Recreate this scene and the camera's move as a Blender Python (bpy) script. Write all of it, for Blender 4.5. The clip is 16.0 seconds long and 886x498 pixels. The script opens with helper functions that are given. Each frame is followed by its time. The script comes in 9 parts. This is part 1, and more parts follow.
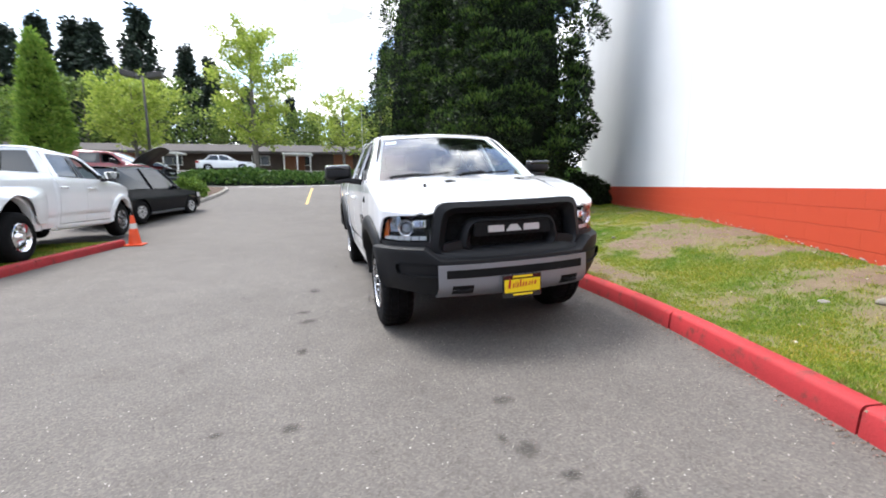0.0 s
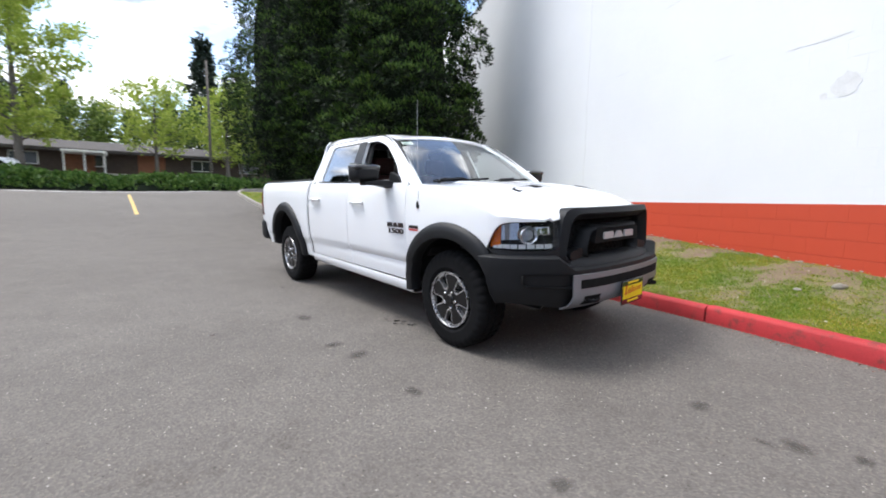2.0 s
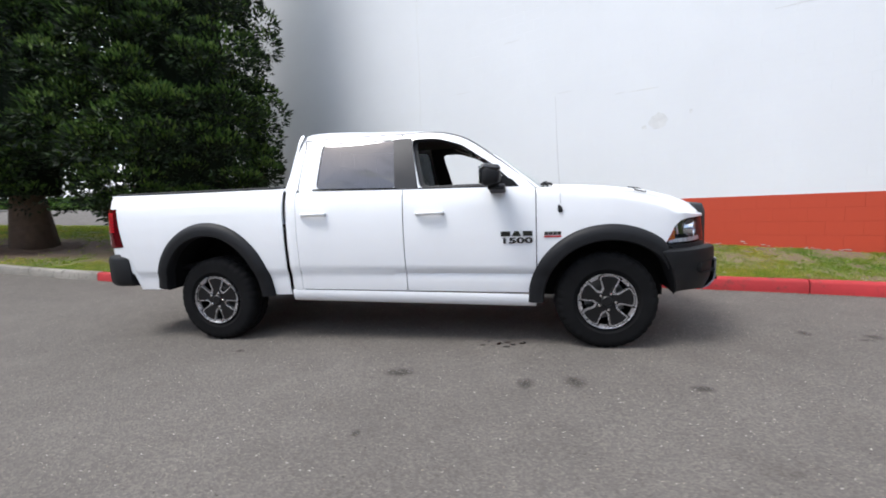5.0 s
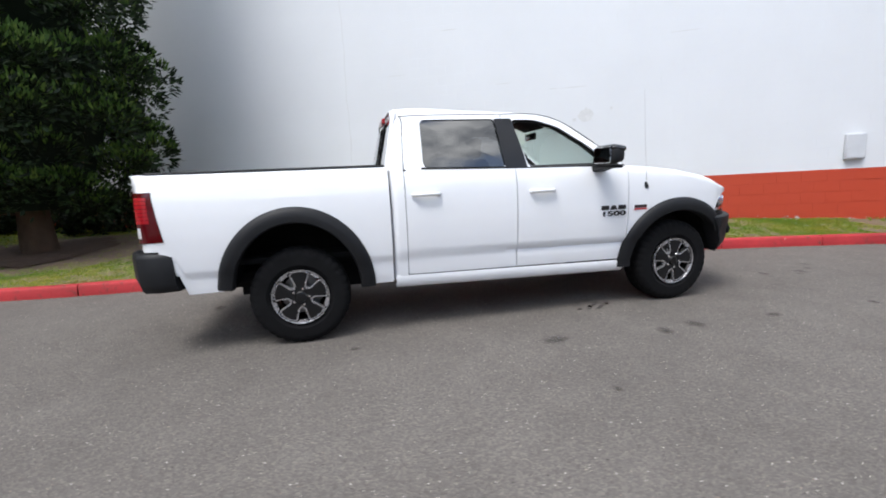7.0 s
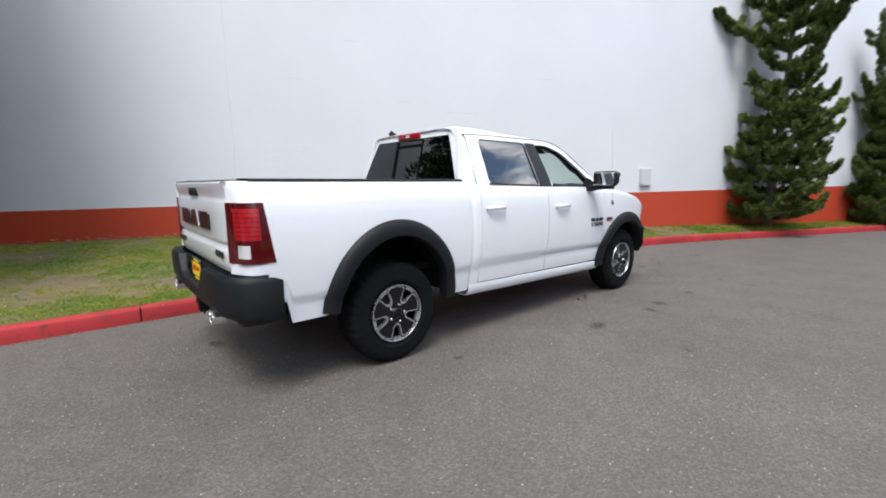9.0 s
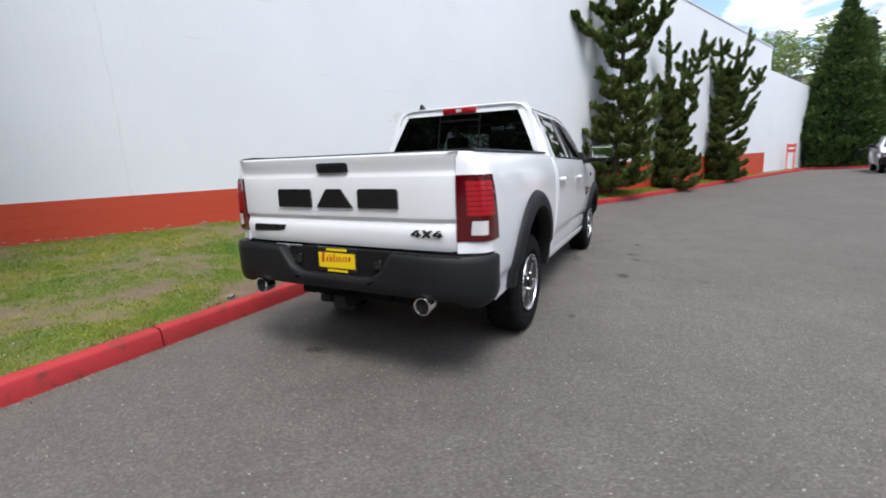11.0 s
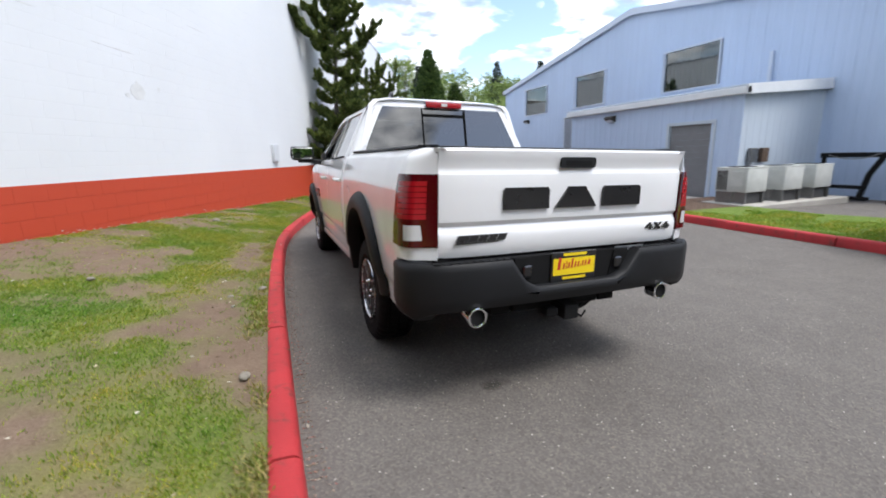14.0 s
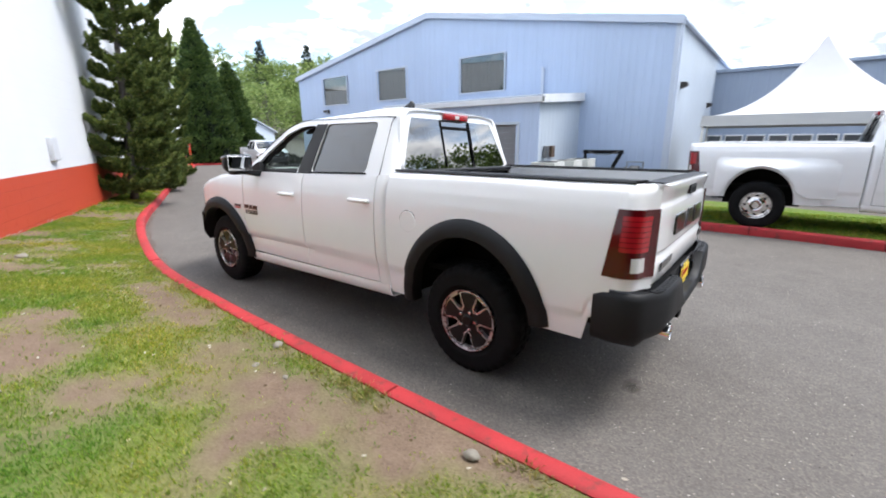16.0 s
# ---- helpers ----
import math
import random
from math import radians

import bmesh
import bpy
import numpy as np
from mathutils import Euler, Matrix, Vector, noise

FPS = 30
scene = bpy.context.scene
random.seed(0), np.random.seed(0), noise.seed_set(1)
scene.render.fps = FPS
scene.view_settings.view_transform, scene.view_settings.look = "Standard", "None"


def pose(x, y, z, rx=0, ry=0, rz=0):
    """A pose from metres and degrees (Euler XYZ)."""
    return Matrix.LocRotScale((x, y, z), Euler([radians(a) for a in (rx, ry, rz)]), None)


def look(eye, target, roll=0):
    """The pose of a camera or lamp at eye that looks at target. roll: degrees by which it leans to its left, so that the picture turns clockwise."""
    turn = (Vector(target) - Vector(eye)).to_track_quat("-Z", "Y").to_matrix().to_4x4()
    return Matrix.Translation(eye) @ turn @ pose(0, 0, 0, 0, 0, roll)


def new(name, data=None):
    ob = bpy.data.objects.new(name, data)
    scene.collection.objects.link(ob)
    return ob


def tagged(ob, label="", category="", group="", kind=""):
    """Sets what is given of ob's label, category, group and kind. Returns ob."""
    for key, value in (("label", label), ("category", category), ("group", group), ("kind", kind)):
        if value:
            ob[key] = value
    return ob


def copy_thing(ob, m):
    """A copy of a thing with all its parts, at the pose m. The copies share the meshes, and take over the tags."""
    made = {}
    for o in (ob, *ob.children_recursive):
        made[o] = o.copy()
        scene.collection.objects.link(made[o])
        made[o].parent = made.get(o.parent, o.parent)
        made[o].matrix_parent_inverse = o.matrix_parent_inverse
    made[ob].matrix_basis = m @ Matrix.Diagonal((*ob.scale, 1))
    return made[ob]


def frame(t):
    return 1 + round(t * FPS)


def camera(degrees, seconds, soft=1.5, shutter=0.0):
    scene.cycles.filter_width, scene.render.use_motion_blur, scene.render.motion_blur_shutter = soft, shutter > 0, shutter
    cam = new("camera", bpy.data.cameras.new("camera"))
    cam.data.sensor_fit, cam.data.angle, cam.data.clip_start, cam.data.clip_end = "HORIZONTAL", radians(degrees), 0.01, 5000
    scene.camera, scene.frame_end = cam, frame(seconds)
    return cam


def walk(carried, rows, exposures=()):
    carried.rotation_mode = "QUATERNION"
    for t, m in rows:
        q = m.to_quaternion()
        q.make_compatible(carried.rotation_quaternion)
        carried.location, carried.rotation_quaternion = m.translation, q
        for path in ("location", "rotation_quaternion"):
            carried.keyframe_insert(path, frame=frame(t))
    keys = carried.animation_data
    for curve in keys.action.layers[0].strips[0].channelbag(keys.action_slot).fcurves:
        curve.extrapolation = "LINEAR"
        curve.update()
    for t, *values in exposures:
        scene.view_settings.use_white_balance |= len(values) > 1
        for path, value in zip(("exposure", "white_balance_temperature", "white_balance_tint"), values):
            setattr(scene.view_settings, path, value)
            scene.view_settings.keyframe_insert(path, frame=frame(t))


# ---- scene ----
cam = camera(92.6, 16.0, 1.8, 0.4)

PATH = [
    (0, (-1.484, -5.679, 1.256), (-0.925, -3.781, 0.962), -0.4),
    (0.5, (-1.92, -5.438, 1.209), (-1.184, -3.603, 0.909), 0.2),
    (1, (-2.36, -5.145, 1.192), (-1.45, -3.381, 0.945), -0.4),
    (1.5, (-2.805, -4.787, 1.168), (-1.726, -3.119, 0.932), -0.3),
    (2, (-3.189, -4.357, 1.169), (-1.919, -2.83, 0.942), 1.0),
    (2.5, (-3.54, -3.882, 1.17), (-2.104, -2.517, 0.9), 0.7),
    (3, (-3.808, -3.336, 1.171), (-2.268, -2.085, 0.913), 0.5),
    (3.5, (-4.084, -2.772, 1.173), (-2.41, -1.71, 0.909), 0.3),
    (4, (-4.281, -2.21, 1.175), (-2.492, -1.357, 0.912), -0.5),
    (4.2, (-4.362, -1.992, 1.171), (-2.52, -1.253, 0.925), -0.7),
    (6.3, (-4.608, 0.494, 1.146), (-2.627, 0.314, 0.938), -2.8),
    (6.5, (-4.616, 0.759, 1.147), (-2.649, 0.478, 0.917), -2.5),
    (7, (-4.565, 1.341, 1.176), (-2.629, 0.92, 0.903), -2.9),
    (7.5, (-4.452, 1.934, 1.212), (-2.556, 1.353, 0.956), -2.4),
    (8, (-4.285, 2.511, 1.244), (-2.456, 1.75, 0.974), -2.8),
    (8.5, (-4.011, 3.06, 1.28), (-2.3, 2.061, 1.003), -4.0),
    (8.7, (-3.898, 3.275, 1.283), (-2.266, 2.15, 1.019), -2.9),
    (10.8, (-2.086, 4.983, 1.289), (-1.127, 3.257, 0.971), -2.9),
    (11, (-1.862, 5.071, 1.303), (-0.978, 3.314, 0.938), -3.5),
    (11.5, (-1.264, 5.212, 1.336), (-0.603, 3.356, 0.994), -4.0),
    (12, (-0.663, 5.323, 1.348), (-0.319, 3.375, 1.047), -3.1),
    (12.5, (-0.094, 5.304, 1.348), (-0.055, 3.338, 0.984), -2.7),
    (13, (0.476, 5.245, 1.378), (0.265, 3.293, 0.996), -2.6),
    (13.5, (1.035, 5.119, 1.383), (0.566, 3.221, 0.96), -2.5),
    (14, (1.579, 4.912, 1.423), (0.853, 3.1, 0.989), -1.6),
    (14.5, (2.075, 4.639, 1.503), (1.109, 2.959, 1.007), -2.4),
    (15, (2.521, 4.249, 1.549), (1.385, 2.67, 1.084), -1.8),
    (15.5, (2.939, 3.851, 1.636), (1.59, 2.469, 1.117), -0.6),
    (16, (3.271, 3.397, 1.71), (1.753, 2.198, 1.202), -0.7),
]
EXPOSURES = [(0.0, 1.66), (1.0, 1.55), (2.5, 1.2), (4.2, 1.05), (7.0, 1.01), (11.0, 0.93), (12.5, 0.97), (13.5, 1.1), (14.5, 1.17), (16.0, 1.47)]
walk(cam, [(t, look(eye, target, roll)) for t, eye, target, roll in PATH], EXPOSURES)

# ---- light: bright overcast day with cloud breaks ----
SUN_AZ, SUN_EL = 130.0, 61.0
world = bpy.data.worlds.new("sky_world")
scene.world = world
world.use_nodes = True
wt = world.node_tree
wt.nodes.clear()
w_out = wt.nodes.new("ShaderNodeOutputWorld")
w_bg = wt.nodes.new("ShaderNodeBackground")
w_sky = wt.nodes.new("ShaderNodeTexSky")
w_sky.sky_type = "NISHITA"
w_sky.sun_disc = False
w_sky.sun_elevation = radians(SUN_EL)
w_sky.sun_rotation = radians(90 - SUN_AZ)
w_sky.air_density, w_sky.dust_density, w_sky.ozone_density = 1.0, 1.5, 1.0
w_bg.inputs["Strength"].default_value = 0.143
w_co = wt.nodes.new("ShaderNodeTexCoord")
w_sep = wt.nodes.new("ShaderNodeSeparateXYZ")
w_div = wt.nodes.new("ShaderNodeVectorMath")
w_div.operation = "DIVIDE"
w_zmax = wt.nodes.new("ShaderNodeMath")
w_zmax.operation = "MAXIMUM"
w_zmax.inputs[1].default_value = 0.06
w_zadd = wt.nodes.new("ShaderNodeMath")
w_zadd.operation = "ADD"
w_zadd.inputs[1].default_value = 0.26
w_comb = wt.nodes.new("ShaderNodeCombineXYZ")
wt.links.new(w_co.outputs["Generated"], w_sep.inputs[0])
wt.links.new(w_sep.outputs["Z"], w_zmax.inputs[0])
wt.links.new(w_zmax.outputs[0], w_zadd.inputs[0])
for k in "XYZ":
    wt.links.new(w_zadd.outputs[0], w_comb.inputs[k])
wt.links.new(w_co.outputs["Generated"], w_div.inputs[0])
wt.links.new(w_comb.outputs[0], w_div.inputs[1])
w_noise = wt.nodes.new("ShaderNodeTexNoise")
w_noise.inputs["Scale"].default_value = 2.9
w_noise.inputs["Detail"].default_value = 7.0
w_noise.inputs["Roughness"].default_value = 0.55
w_noise.inputs["Distortion"].default_value = 0.3
wt.links.new(w_div.outputs[0], w_noise.inputs["Vector"])
w_ramp = wt.nodes.new("ShaderNodeValToRGB")
w_ramp.color_ramp.elements[0].position = 0.44
w_ramp.color_ramp.elements[0].color = (0, 0, 0, 1)
w_ramp.color_ramp.elements[1].position = 0.55
w_ramp.color_ramp.elements[1].color = (1, 1, 1, 1)
# the cloud cover breaks up towards the drive's far end
w_dot = wt.nodes.new("ShaderNodeVectorMath")
w_dot.operation = "DOT_PRODUCT"
w_dot.inputs[1].default_value = Vector((-0.30, -0.90, 0.32)).normalized()
wt.links.new(w_co.outputs["Generated"], w_dot.inputs[0])
w_open = wt.nodes.new("ShaderNodeMapRange")
w_open.inputs["From Min"].default_value, w_open.inputs["From Max"].default_value = 0.45, 1.0
w_open.inputs["To Min"].default_value, w_open.inputs["To Max"].default_value = 0.008, 0.0
wt.links.new(w_dot.outputs["Value"], w_open.inputs["Value"])
w_sum = wt.nodes.new("ShaderNodeMath")
w_sum.operation = "ADD"
wt.links.new(w_noise.outputs["Fac"], w_sum.inputs[0])
wt.links.new(w_open.outputs[0], w_sum.inputs[1])
wt.links.new(w_sum.outputs[0], w_ramp.inputs["Fac"])
w_shade = wt.nodes.new("ShaderNodeTexNoise")
w_shade.inputs["Scale"].default_value = 6.0
w_shade.inputs["Detail"].default_value = 6.0
wt.links.new(w_div.outputs[0], w_shade.inputs["Vector"])
w_cloud = wt.nodes.new("ShaderNodeValToRGB")
w_cloud.color_ramp.elements[0].position = 0.37
w_cloud.color_ramp.elements[0].color = (2.1, 2.35, 2.8, 1)
w_cloud.color_ramp.elements[1].position = 0.6
w_cloud.color_ramp.elements[1].color = (9.0, 9.2, 9.5, 1)
wt.links.new(w_shade.outputs["Fac"], w_cloud.inputs["Fac"])
w_mix = wt.nodes.new("ShaderNodeMix")
w_mix.data_type = "RGBA"
wt.links.new(w_ramp.outputs["Color"], w_mix.inputs["Factor"])
wt.links.new(w_sky.outputs["Color"], w_mix.inputs["A"])
wt.links.new(w_cloud.outputs["Color"], w_mix.inputs["B"])
wt.links.new(w_mix.outputs["Result"], w_bg.inputs["Color"])
wt.links.new(w_bg.outputs[0], w_out.inputs["Surface"])

sun = new("sun", bpy.data.lights.new("sun", "SUN"))
sun.data.energy, sun.data.angle, sun.data.color = 1.6, radians(22), (1.0, 0.99, 0.98)
sun.matrix_world = look((0, 0, 0), (-math.cos(radians(SUN_AZ)) * math.cos(radians(SUN_EL)), -math.sin(radians(SUN_AZ)) * math.cos(radians(SUN_EL)), -math.sin(radians(SUN_EL))))

# ---- materials ----
def nodes_of(name):
    m = bpy.data.materials.new(name)
    m.use_nodes = True
    nt = m.node_tree
    return m, nt, nt.nodes["Principled BSDF"]


def setp(b, **kw):
    names = dict(rough="Roughness", metal="Metallic", coat="Coat Weight", coat_rough="Coat Roughness", spec="Specular IOR Level",
                 trans="Transmission Weight", ior="IOR", alpha="Alpha", sheen="Sheen Weight")
    for k, v in kw.items():
        b.inputs[names[k]].default_value = v


def coords(nt, kind="Object", scale=(1, 1, 1)):
    tc = nt.nodes.new("ShaderNodeTexCoord")
    mp = nt.nodes.new("ShaderNodeMapping")
    mp.inputs["Scale"].default_value = scale
    nt.links.new(tc.outputs[kind], mp.inputs["Vector"])
    return mp.outputs["Vector"]


def world_coords(nt, scale=(1, 1, 1)):
    g = nt.nodes.new("ShaderNodeNewGeometry")
    mp = nt.nodes.new("ShaderNodeMapping")
    mp.inputs["Scale"].default_value = scale
    nt.links.new(g.outputs["Position"], mp.inputs["Vector"])
    return mp.outputs["Vector"]


def noise_tex(nt, vec, scale, detail=4.0, rough=0.55):
    n = nt.nodes.new("ShaderNodeTexNoise")
    n.inputs["Scale"].default_value, n.inputs["Detail"].default_value, n.inputs["Roughness"].default_value = scale, detail, rough
    nt.links.new(vec, n.inputs["Vector"])
    return n.outputs["Fac"]


def ramp(nt, fac, stops):
    r = nt.nodes.new("ShaderNodeValToRGB")
    while len(r.color_ramp.elements) < len(stops):
        r.color_ramp.elements.new(0.5)
    for e, (p, c) in zip(r.color_ramp.elements, stops):
        e.position = p
        e.color = (*c, 1) if len(c) == 3 else c
    nt.links.new(fac, r.inputs["Fac"])
    return r.outputs["Color"]


def mix(nt, fac, a, b, mode="MIX"):
    m = nt.nodes.new("ShaderNodeMix")
    m.data_type, m.blend_type = "RGBA", mode
    for sock, v in (("Factor", fac), ("A", a), ("B", b)):
        if isinstance(v, (int, float)):
            m.inputs[sock].default_value = v
        elif isinstance(v, tuple):
            m.inputs[sock].default_value = (*v, 1)
        else:
            nt.links.new(v, m.inputs[sock])
    return m.outputs["Result"]


def bump(nt, b, height, strength=0.3, distance=0.01):
    n = nt.nodes.new("ShaderNodeBump")
    n.inputs["Strength"].default_value, n.inputs["Distance"].default_value = strength, distance
    nt.links.new(height, n.inputs["Height"])
    nt.links.new(n.outputs["Normal"], b.inputs["Normal"])


def island(nt):
    return nt.nodes.new("ShaderNodeNewGeometry").outputs["Random Per Island"]


def varied(name, base, spread=0.15, scale=8.0, fine=90.0, rough=0.6, bump_s=0.2, bump_d=0.004, kind="Object", **kw):
    """A surface with stains at one scale and grain at another."""
    m, nt, b = nodes_of(name)
    v = coords(nt, kind) if kind != "World" else world_coords(nt)
    lo = tuple(c * (1 - spread) for c in base)
    hi = tuple(min(1, c * (1 + spread)) for c in base)
    c1 = ramp(nt, noise_tex(nt, v, scale, 5), [(0.3, lo), (0.7, hi)])
    f = noise_tex(nt, v, fine, 3)
    c2 = mix(nt, 0.25, c1, ramp(nt, f, [(0.3, tuple(c * 0.75 for c in base)), (0.7, hi)]))
    nt.links.new(c2, b.inputs["Base Color"])
    setp(b, rough=rough, **kw)
    bump(nt, b, f, bump_s, bump_d)
    return m


def plain(name, base, rough=0.5, **kw):
    m, nt, b = nodes_of(name)
    b.inputs["Base Color"].default_value = (*base, 1)
    v = coords(nt)
    r = ramp(nt, noise_tex(nt, v, 14, 5), [(0.3, (rough * 0.85,) * 3), (0.7, (min(1, rough * 1.15),) * 3)])
    nt.links.new(r, b.inputs["Roughness"])
    setp(b, **kw)
    return m


def glass_material(name, tint, rough=0.0, gloss=0.12, power=4.0):
    """Thin clear pane: mostly see-through with a mirror gloss."""
    m = bpy.data.materials.new(name)
    m.use_nodes = True
    nt = m.node_tree
    nt.nodes.clear()
    out = nt.nodes.new("ShaderNodeOutputMaterial")
    tr = nt.nodes.new("ShaderNodeBsdfTransparent")
    tr.inputs["Color"].default_value = (*tint, 1)
    gl = nt.nodes.new("ShaderNodeBsdfGlossy")
    gl.inputs["Roughness"].default_value = rough
    gl.inputs["Color"].default_value = (1, 1, 1, 1)
    # gloss rises towards grazing views, the same from both sides of the pane
    lw = nt.nodes.new("ShaderNodeLayerWeight")
    pw = nt.nodes.new("ShaderNodeMath")
    pw.operation = "POWER"
    pw.inputs[1].default_value = power
    mr = nt.nodes.new("ShaderNodeMapRange")
    mr.inputs["To Min"].default_value, mr.inputs["To Max"].default_value = gloss, 1.0
    nt.links.new(lw.outputs["Facing"], pw.inputs[0])
    nt.links.new(pw.outputs[0], mr.inputs["Value"])
    mx = nt.nodes.new("ShaderNodeMixShader")
    nt.links.new(mr.outputs[0], mx.inputs[0])
    nt.links.new(tr.outputs[0], mx.inputs[1])
    nt.links.new(gl.outputs[0], mx.inputs[2])
    nt.links.new(mx.outputs[0], out.inputs["Surface"])
    return m


GLASS_CLEAR = glass_material("clear_glass", (0.71, 0.84, 0.77), gloss=0.09, power=3.0)
GLASS_LAMP = glass_material("lamp_cover", (0.93, 0.94, 0.95), gloss=0.015, power=8.0)
GLASS_SHADE = glass_material("privacy_glass", (0.045, 0.05, 0.055), gloss=0.125, power=2.6)
GLASS_MID = glass_material("tinted_glass", (0.42, 0.47, 0.46))


def paint(name, base, rough=0.3):
    m, nt, b = nodes_of(name)
    v = coords(nt)
    c = ramp(nt, noise_tex(nt, v, 1.7, 5), [(0.3, tuple(k * 0.97 for k in base)), (0.7, base)])
    nt.links.new(c, b.inputs["Base Color"])
    setp(b, rough=rough, coat=1.0, coat_rough=0.03, spec=0.5)
    bump(nt, b, noise_tex(nt, v, 260, 2), 0.012, 0.001)
    return m


WHITE_PAINT = paint("white_car_paint", (0.86, 0.87, 0.885))
PLASTIC = varied("black_textured_plastic", (0.0105, 0.011, 0.0125), 0.15, 6, 420, 0.55, 0.25, 0.0012, spec=0.26)
GLOSS_BLACK = plain("gloss_black_plastic", (0.008, 0.008, 0.009), 0.15, coat=0.6)
SATIN = plain("satin_black_film", (0.022, 0.022, 0.025), 0.34, spec=0.6, coat=0.35)
WHIP = plain("pale_whip_steel", (0.5, 0.5, 0.51), 0.45, metal=0.3)
UNDER = varied("underbody_dark", (0.008, 0.008, 0.0085), 0.3, 5, 60, 0.9, spec=0.2)
RUBBER = varied("tyre_rubber", (0.0065, 0.0065, 0.007), 0.3, 9, 160, 0.85, 0.4, 0.002, spec=0.14)
ALLOY = plain("machined_alloy", (0.6, 0.6, 0.62), 0.28, metal=0.85)
BLACK_ALLOY = plain("black_wheel_paint", (0.006, 0.006, 0.0065), 0.42, coat=0.1, spec=0.3)
CHROME = plain("chrome", (0.8, 0.8, 0.81), 0.07, metal=1.0)
STEEL = varied("dull_steel", (0.22, 0.22, 0.22), 0.2, 6, 80, 0.45, metal=0.9)
SKID = varied("silver_skid_paint", (0.25, 0.255, 0.275), 0.08, 4, 200, 0.42, metal=0.35)
MIRROR = plain("mirror_face", (0.9, 0.9, 0.9), 0.02, metal=1.0)
CABIN = varied("cabin_dark_trim", (0.02, 0.02, 0.021), 0.25, 7, 120, 0.7)
SEAT_RED = varied("seat_cloth_dark_red", (0.05, 0.014, 0.014), 0.25, 7, 200, 0.85)
SEAT_BLACK = varied("seat_cloth_black", (0.02, 0.02, 0.021), 0.25, 7, 200, 0.85)


def lens_red(name, base, rough=0.12):
    return plain(name, base, rough, coat=0.3, spec=0.5)


RED_LENS = lens_red("red_lamp_lens", (0.36, 0.008, 0.014), 0.2)
RED_DARK = lens_red("dark_red_lamp_lens", (0.075, 0.002, 0.004), 0.1)
CLEAR_LENS = plain("clear_lamp_lens", (0.62, 0.62, 0.62), 0.15, coat=1.0)
AMBER = plain("amber_reflector", (0.6, 0.12, 0.01), 0.25, coat=0.6)
YELLOW = plain("yellow_plate", (0.85, 0.62, 0.01), 0.4)
PLATE_RED = plain("plate_red_ink", (0.5, 0.02, 0.02), 0.5)

# ---- geometry helpers ----
def mesh_of(bm, name, mats, smooth=False, angle=None):
    me = bpy.data.meshes.new(name)
    bmesh.ops.recalc_face_normals(bm, faces=bm.faces)
    bm.to_mesh(me)
    bm.free()
    for m in mats if isinstance(mats, (list, tuple)) else [mats]:
        me.materials.append(m)
    if smooth:
        me.shade_smooth()
        if angle:
            me.set_sharp_from_angle(angle=radians(angle))
    return me


def thing(name, bm, mat, label="", category="", group="", kind="", smooth=False, angle=None, at=None):
    ob = new(name, mesh_of(bm, name, mat, smooth, angle))
    if at is not None:
        ob.matrix_world = at
    return tagged(ob, label, category, group, kind)


def empty(name, at=None, label="", category="", group="", kind=""):
    ob = new(name)
    ob.empty_display_size = 0.2
    if at is not None:
        ob.matrix_world = at
    return tagged(ob, label, category, group, kind)


def part(name, bm, mat, parent, label="", smooth=False, angle=None, at=None):
    ob = new(name, mesh_of(bm, name, mat, smooth, angle))
    ob.parent = parent
    if at is not None:
        ob.matrix_local = at
    return tagged(ob, label)


def piece(name, me, parent, m):
    ob = new(name, me)
    ob.parent = parent
    ob.matrix_local = m
    return ob


def add_box(bm, x0, x1, y0, y1, z0, z1, bevel=0.0, segs=1):
    r = bmesh.ops.create_cube(bm, size=1.0, matrix=Matrix.LocRotScale(((x0 + x1) / 2, (y0 + y1) / 2, (z0 + z1) / 2), None, (abs(x1 - x0), abs(y1 - y0), abs(z1 - z0))))
    if bevel:
        es = {e for v in r["verts"] for e in v.link_edges}
        bmesh.ops.bevel(bm, geom=list(es), offset=bevel, segments=segs, affect="EDGES", profile=0.5)
    return bm


def box(x0, x1, y0, y1, z0, z1, bevel=0.0, segs=1):
    return add_box(bmesh.new(), x0, x1, y0, y1, z0, z1, bevel, segs)


def add_rings(bm, rings, closed=True, cap=True):
    """Skin between rings of equal length."""
    vs = [[bm.verts.new(p) for p in r] for r in rings]
    n = len(rings[0])
    for a, b in zip(vs, vs[1:]):
        for i in range(n if closed else n - 1):
            j = (i + 1) % n
            try:
                bm.faces.new((a[i], a[j], b[j], b[i]))
            except ValueError:
                pass
    if cap and closed:
        for r in (vs[0], vs[-1]):
            try:
                bm.faces.new(r)
            except ValueError:
                pass
    return vs


def add_grid(bm, rows):
    return add_rings(bm, rows, closed=False, cap=False)


def circle(n, r, c=(0, 0, 0), axis="x", start=0.0):
    out = []
    for i in range(n):
        a = start + 2 * math.pi * i / n
        u, v = r * math.cos(a), r * math.sin(a)
        out.append({"x": (c[0], c[1] + u, c[2] + v), "y": (c[0] + u, c[1], c[2] + v), "z": (c[0] + u, c[1] + v, c[2])}[axis])
    return out


def add_lathe(bm, profile, n=24, axis="x", c=(0, 0, 0), cap=True):
    """profile: (along, radius)."""
    k = "xyz".index(axis)
    rings = []
    for a, r in profile:
        cc = list(c)
        cc[k] += a
        rings.append(circle(n, max(r, 1e-4), cc, axis))
    return add_rings(bm, rings, True, cap)


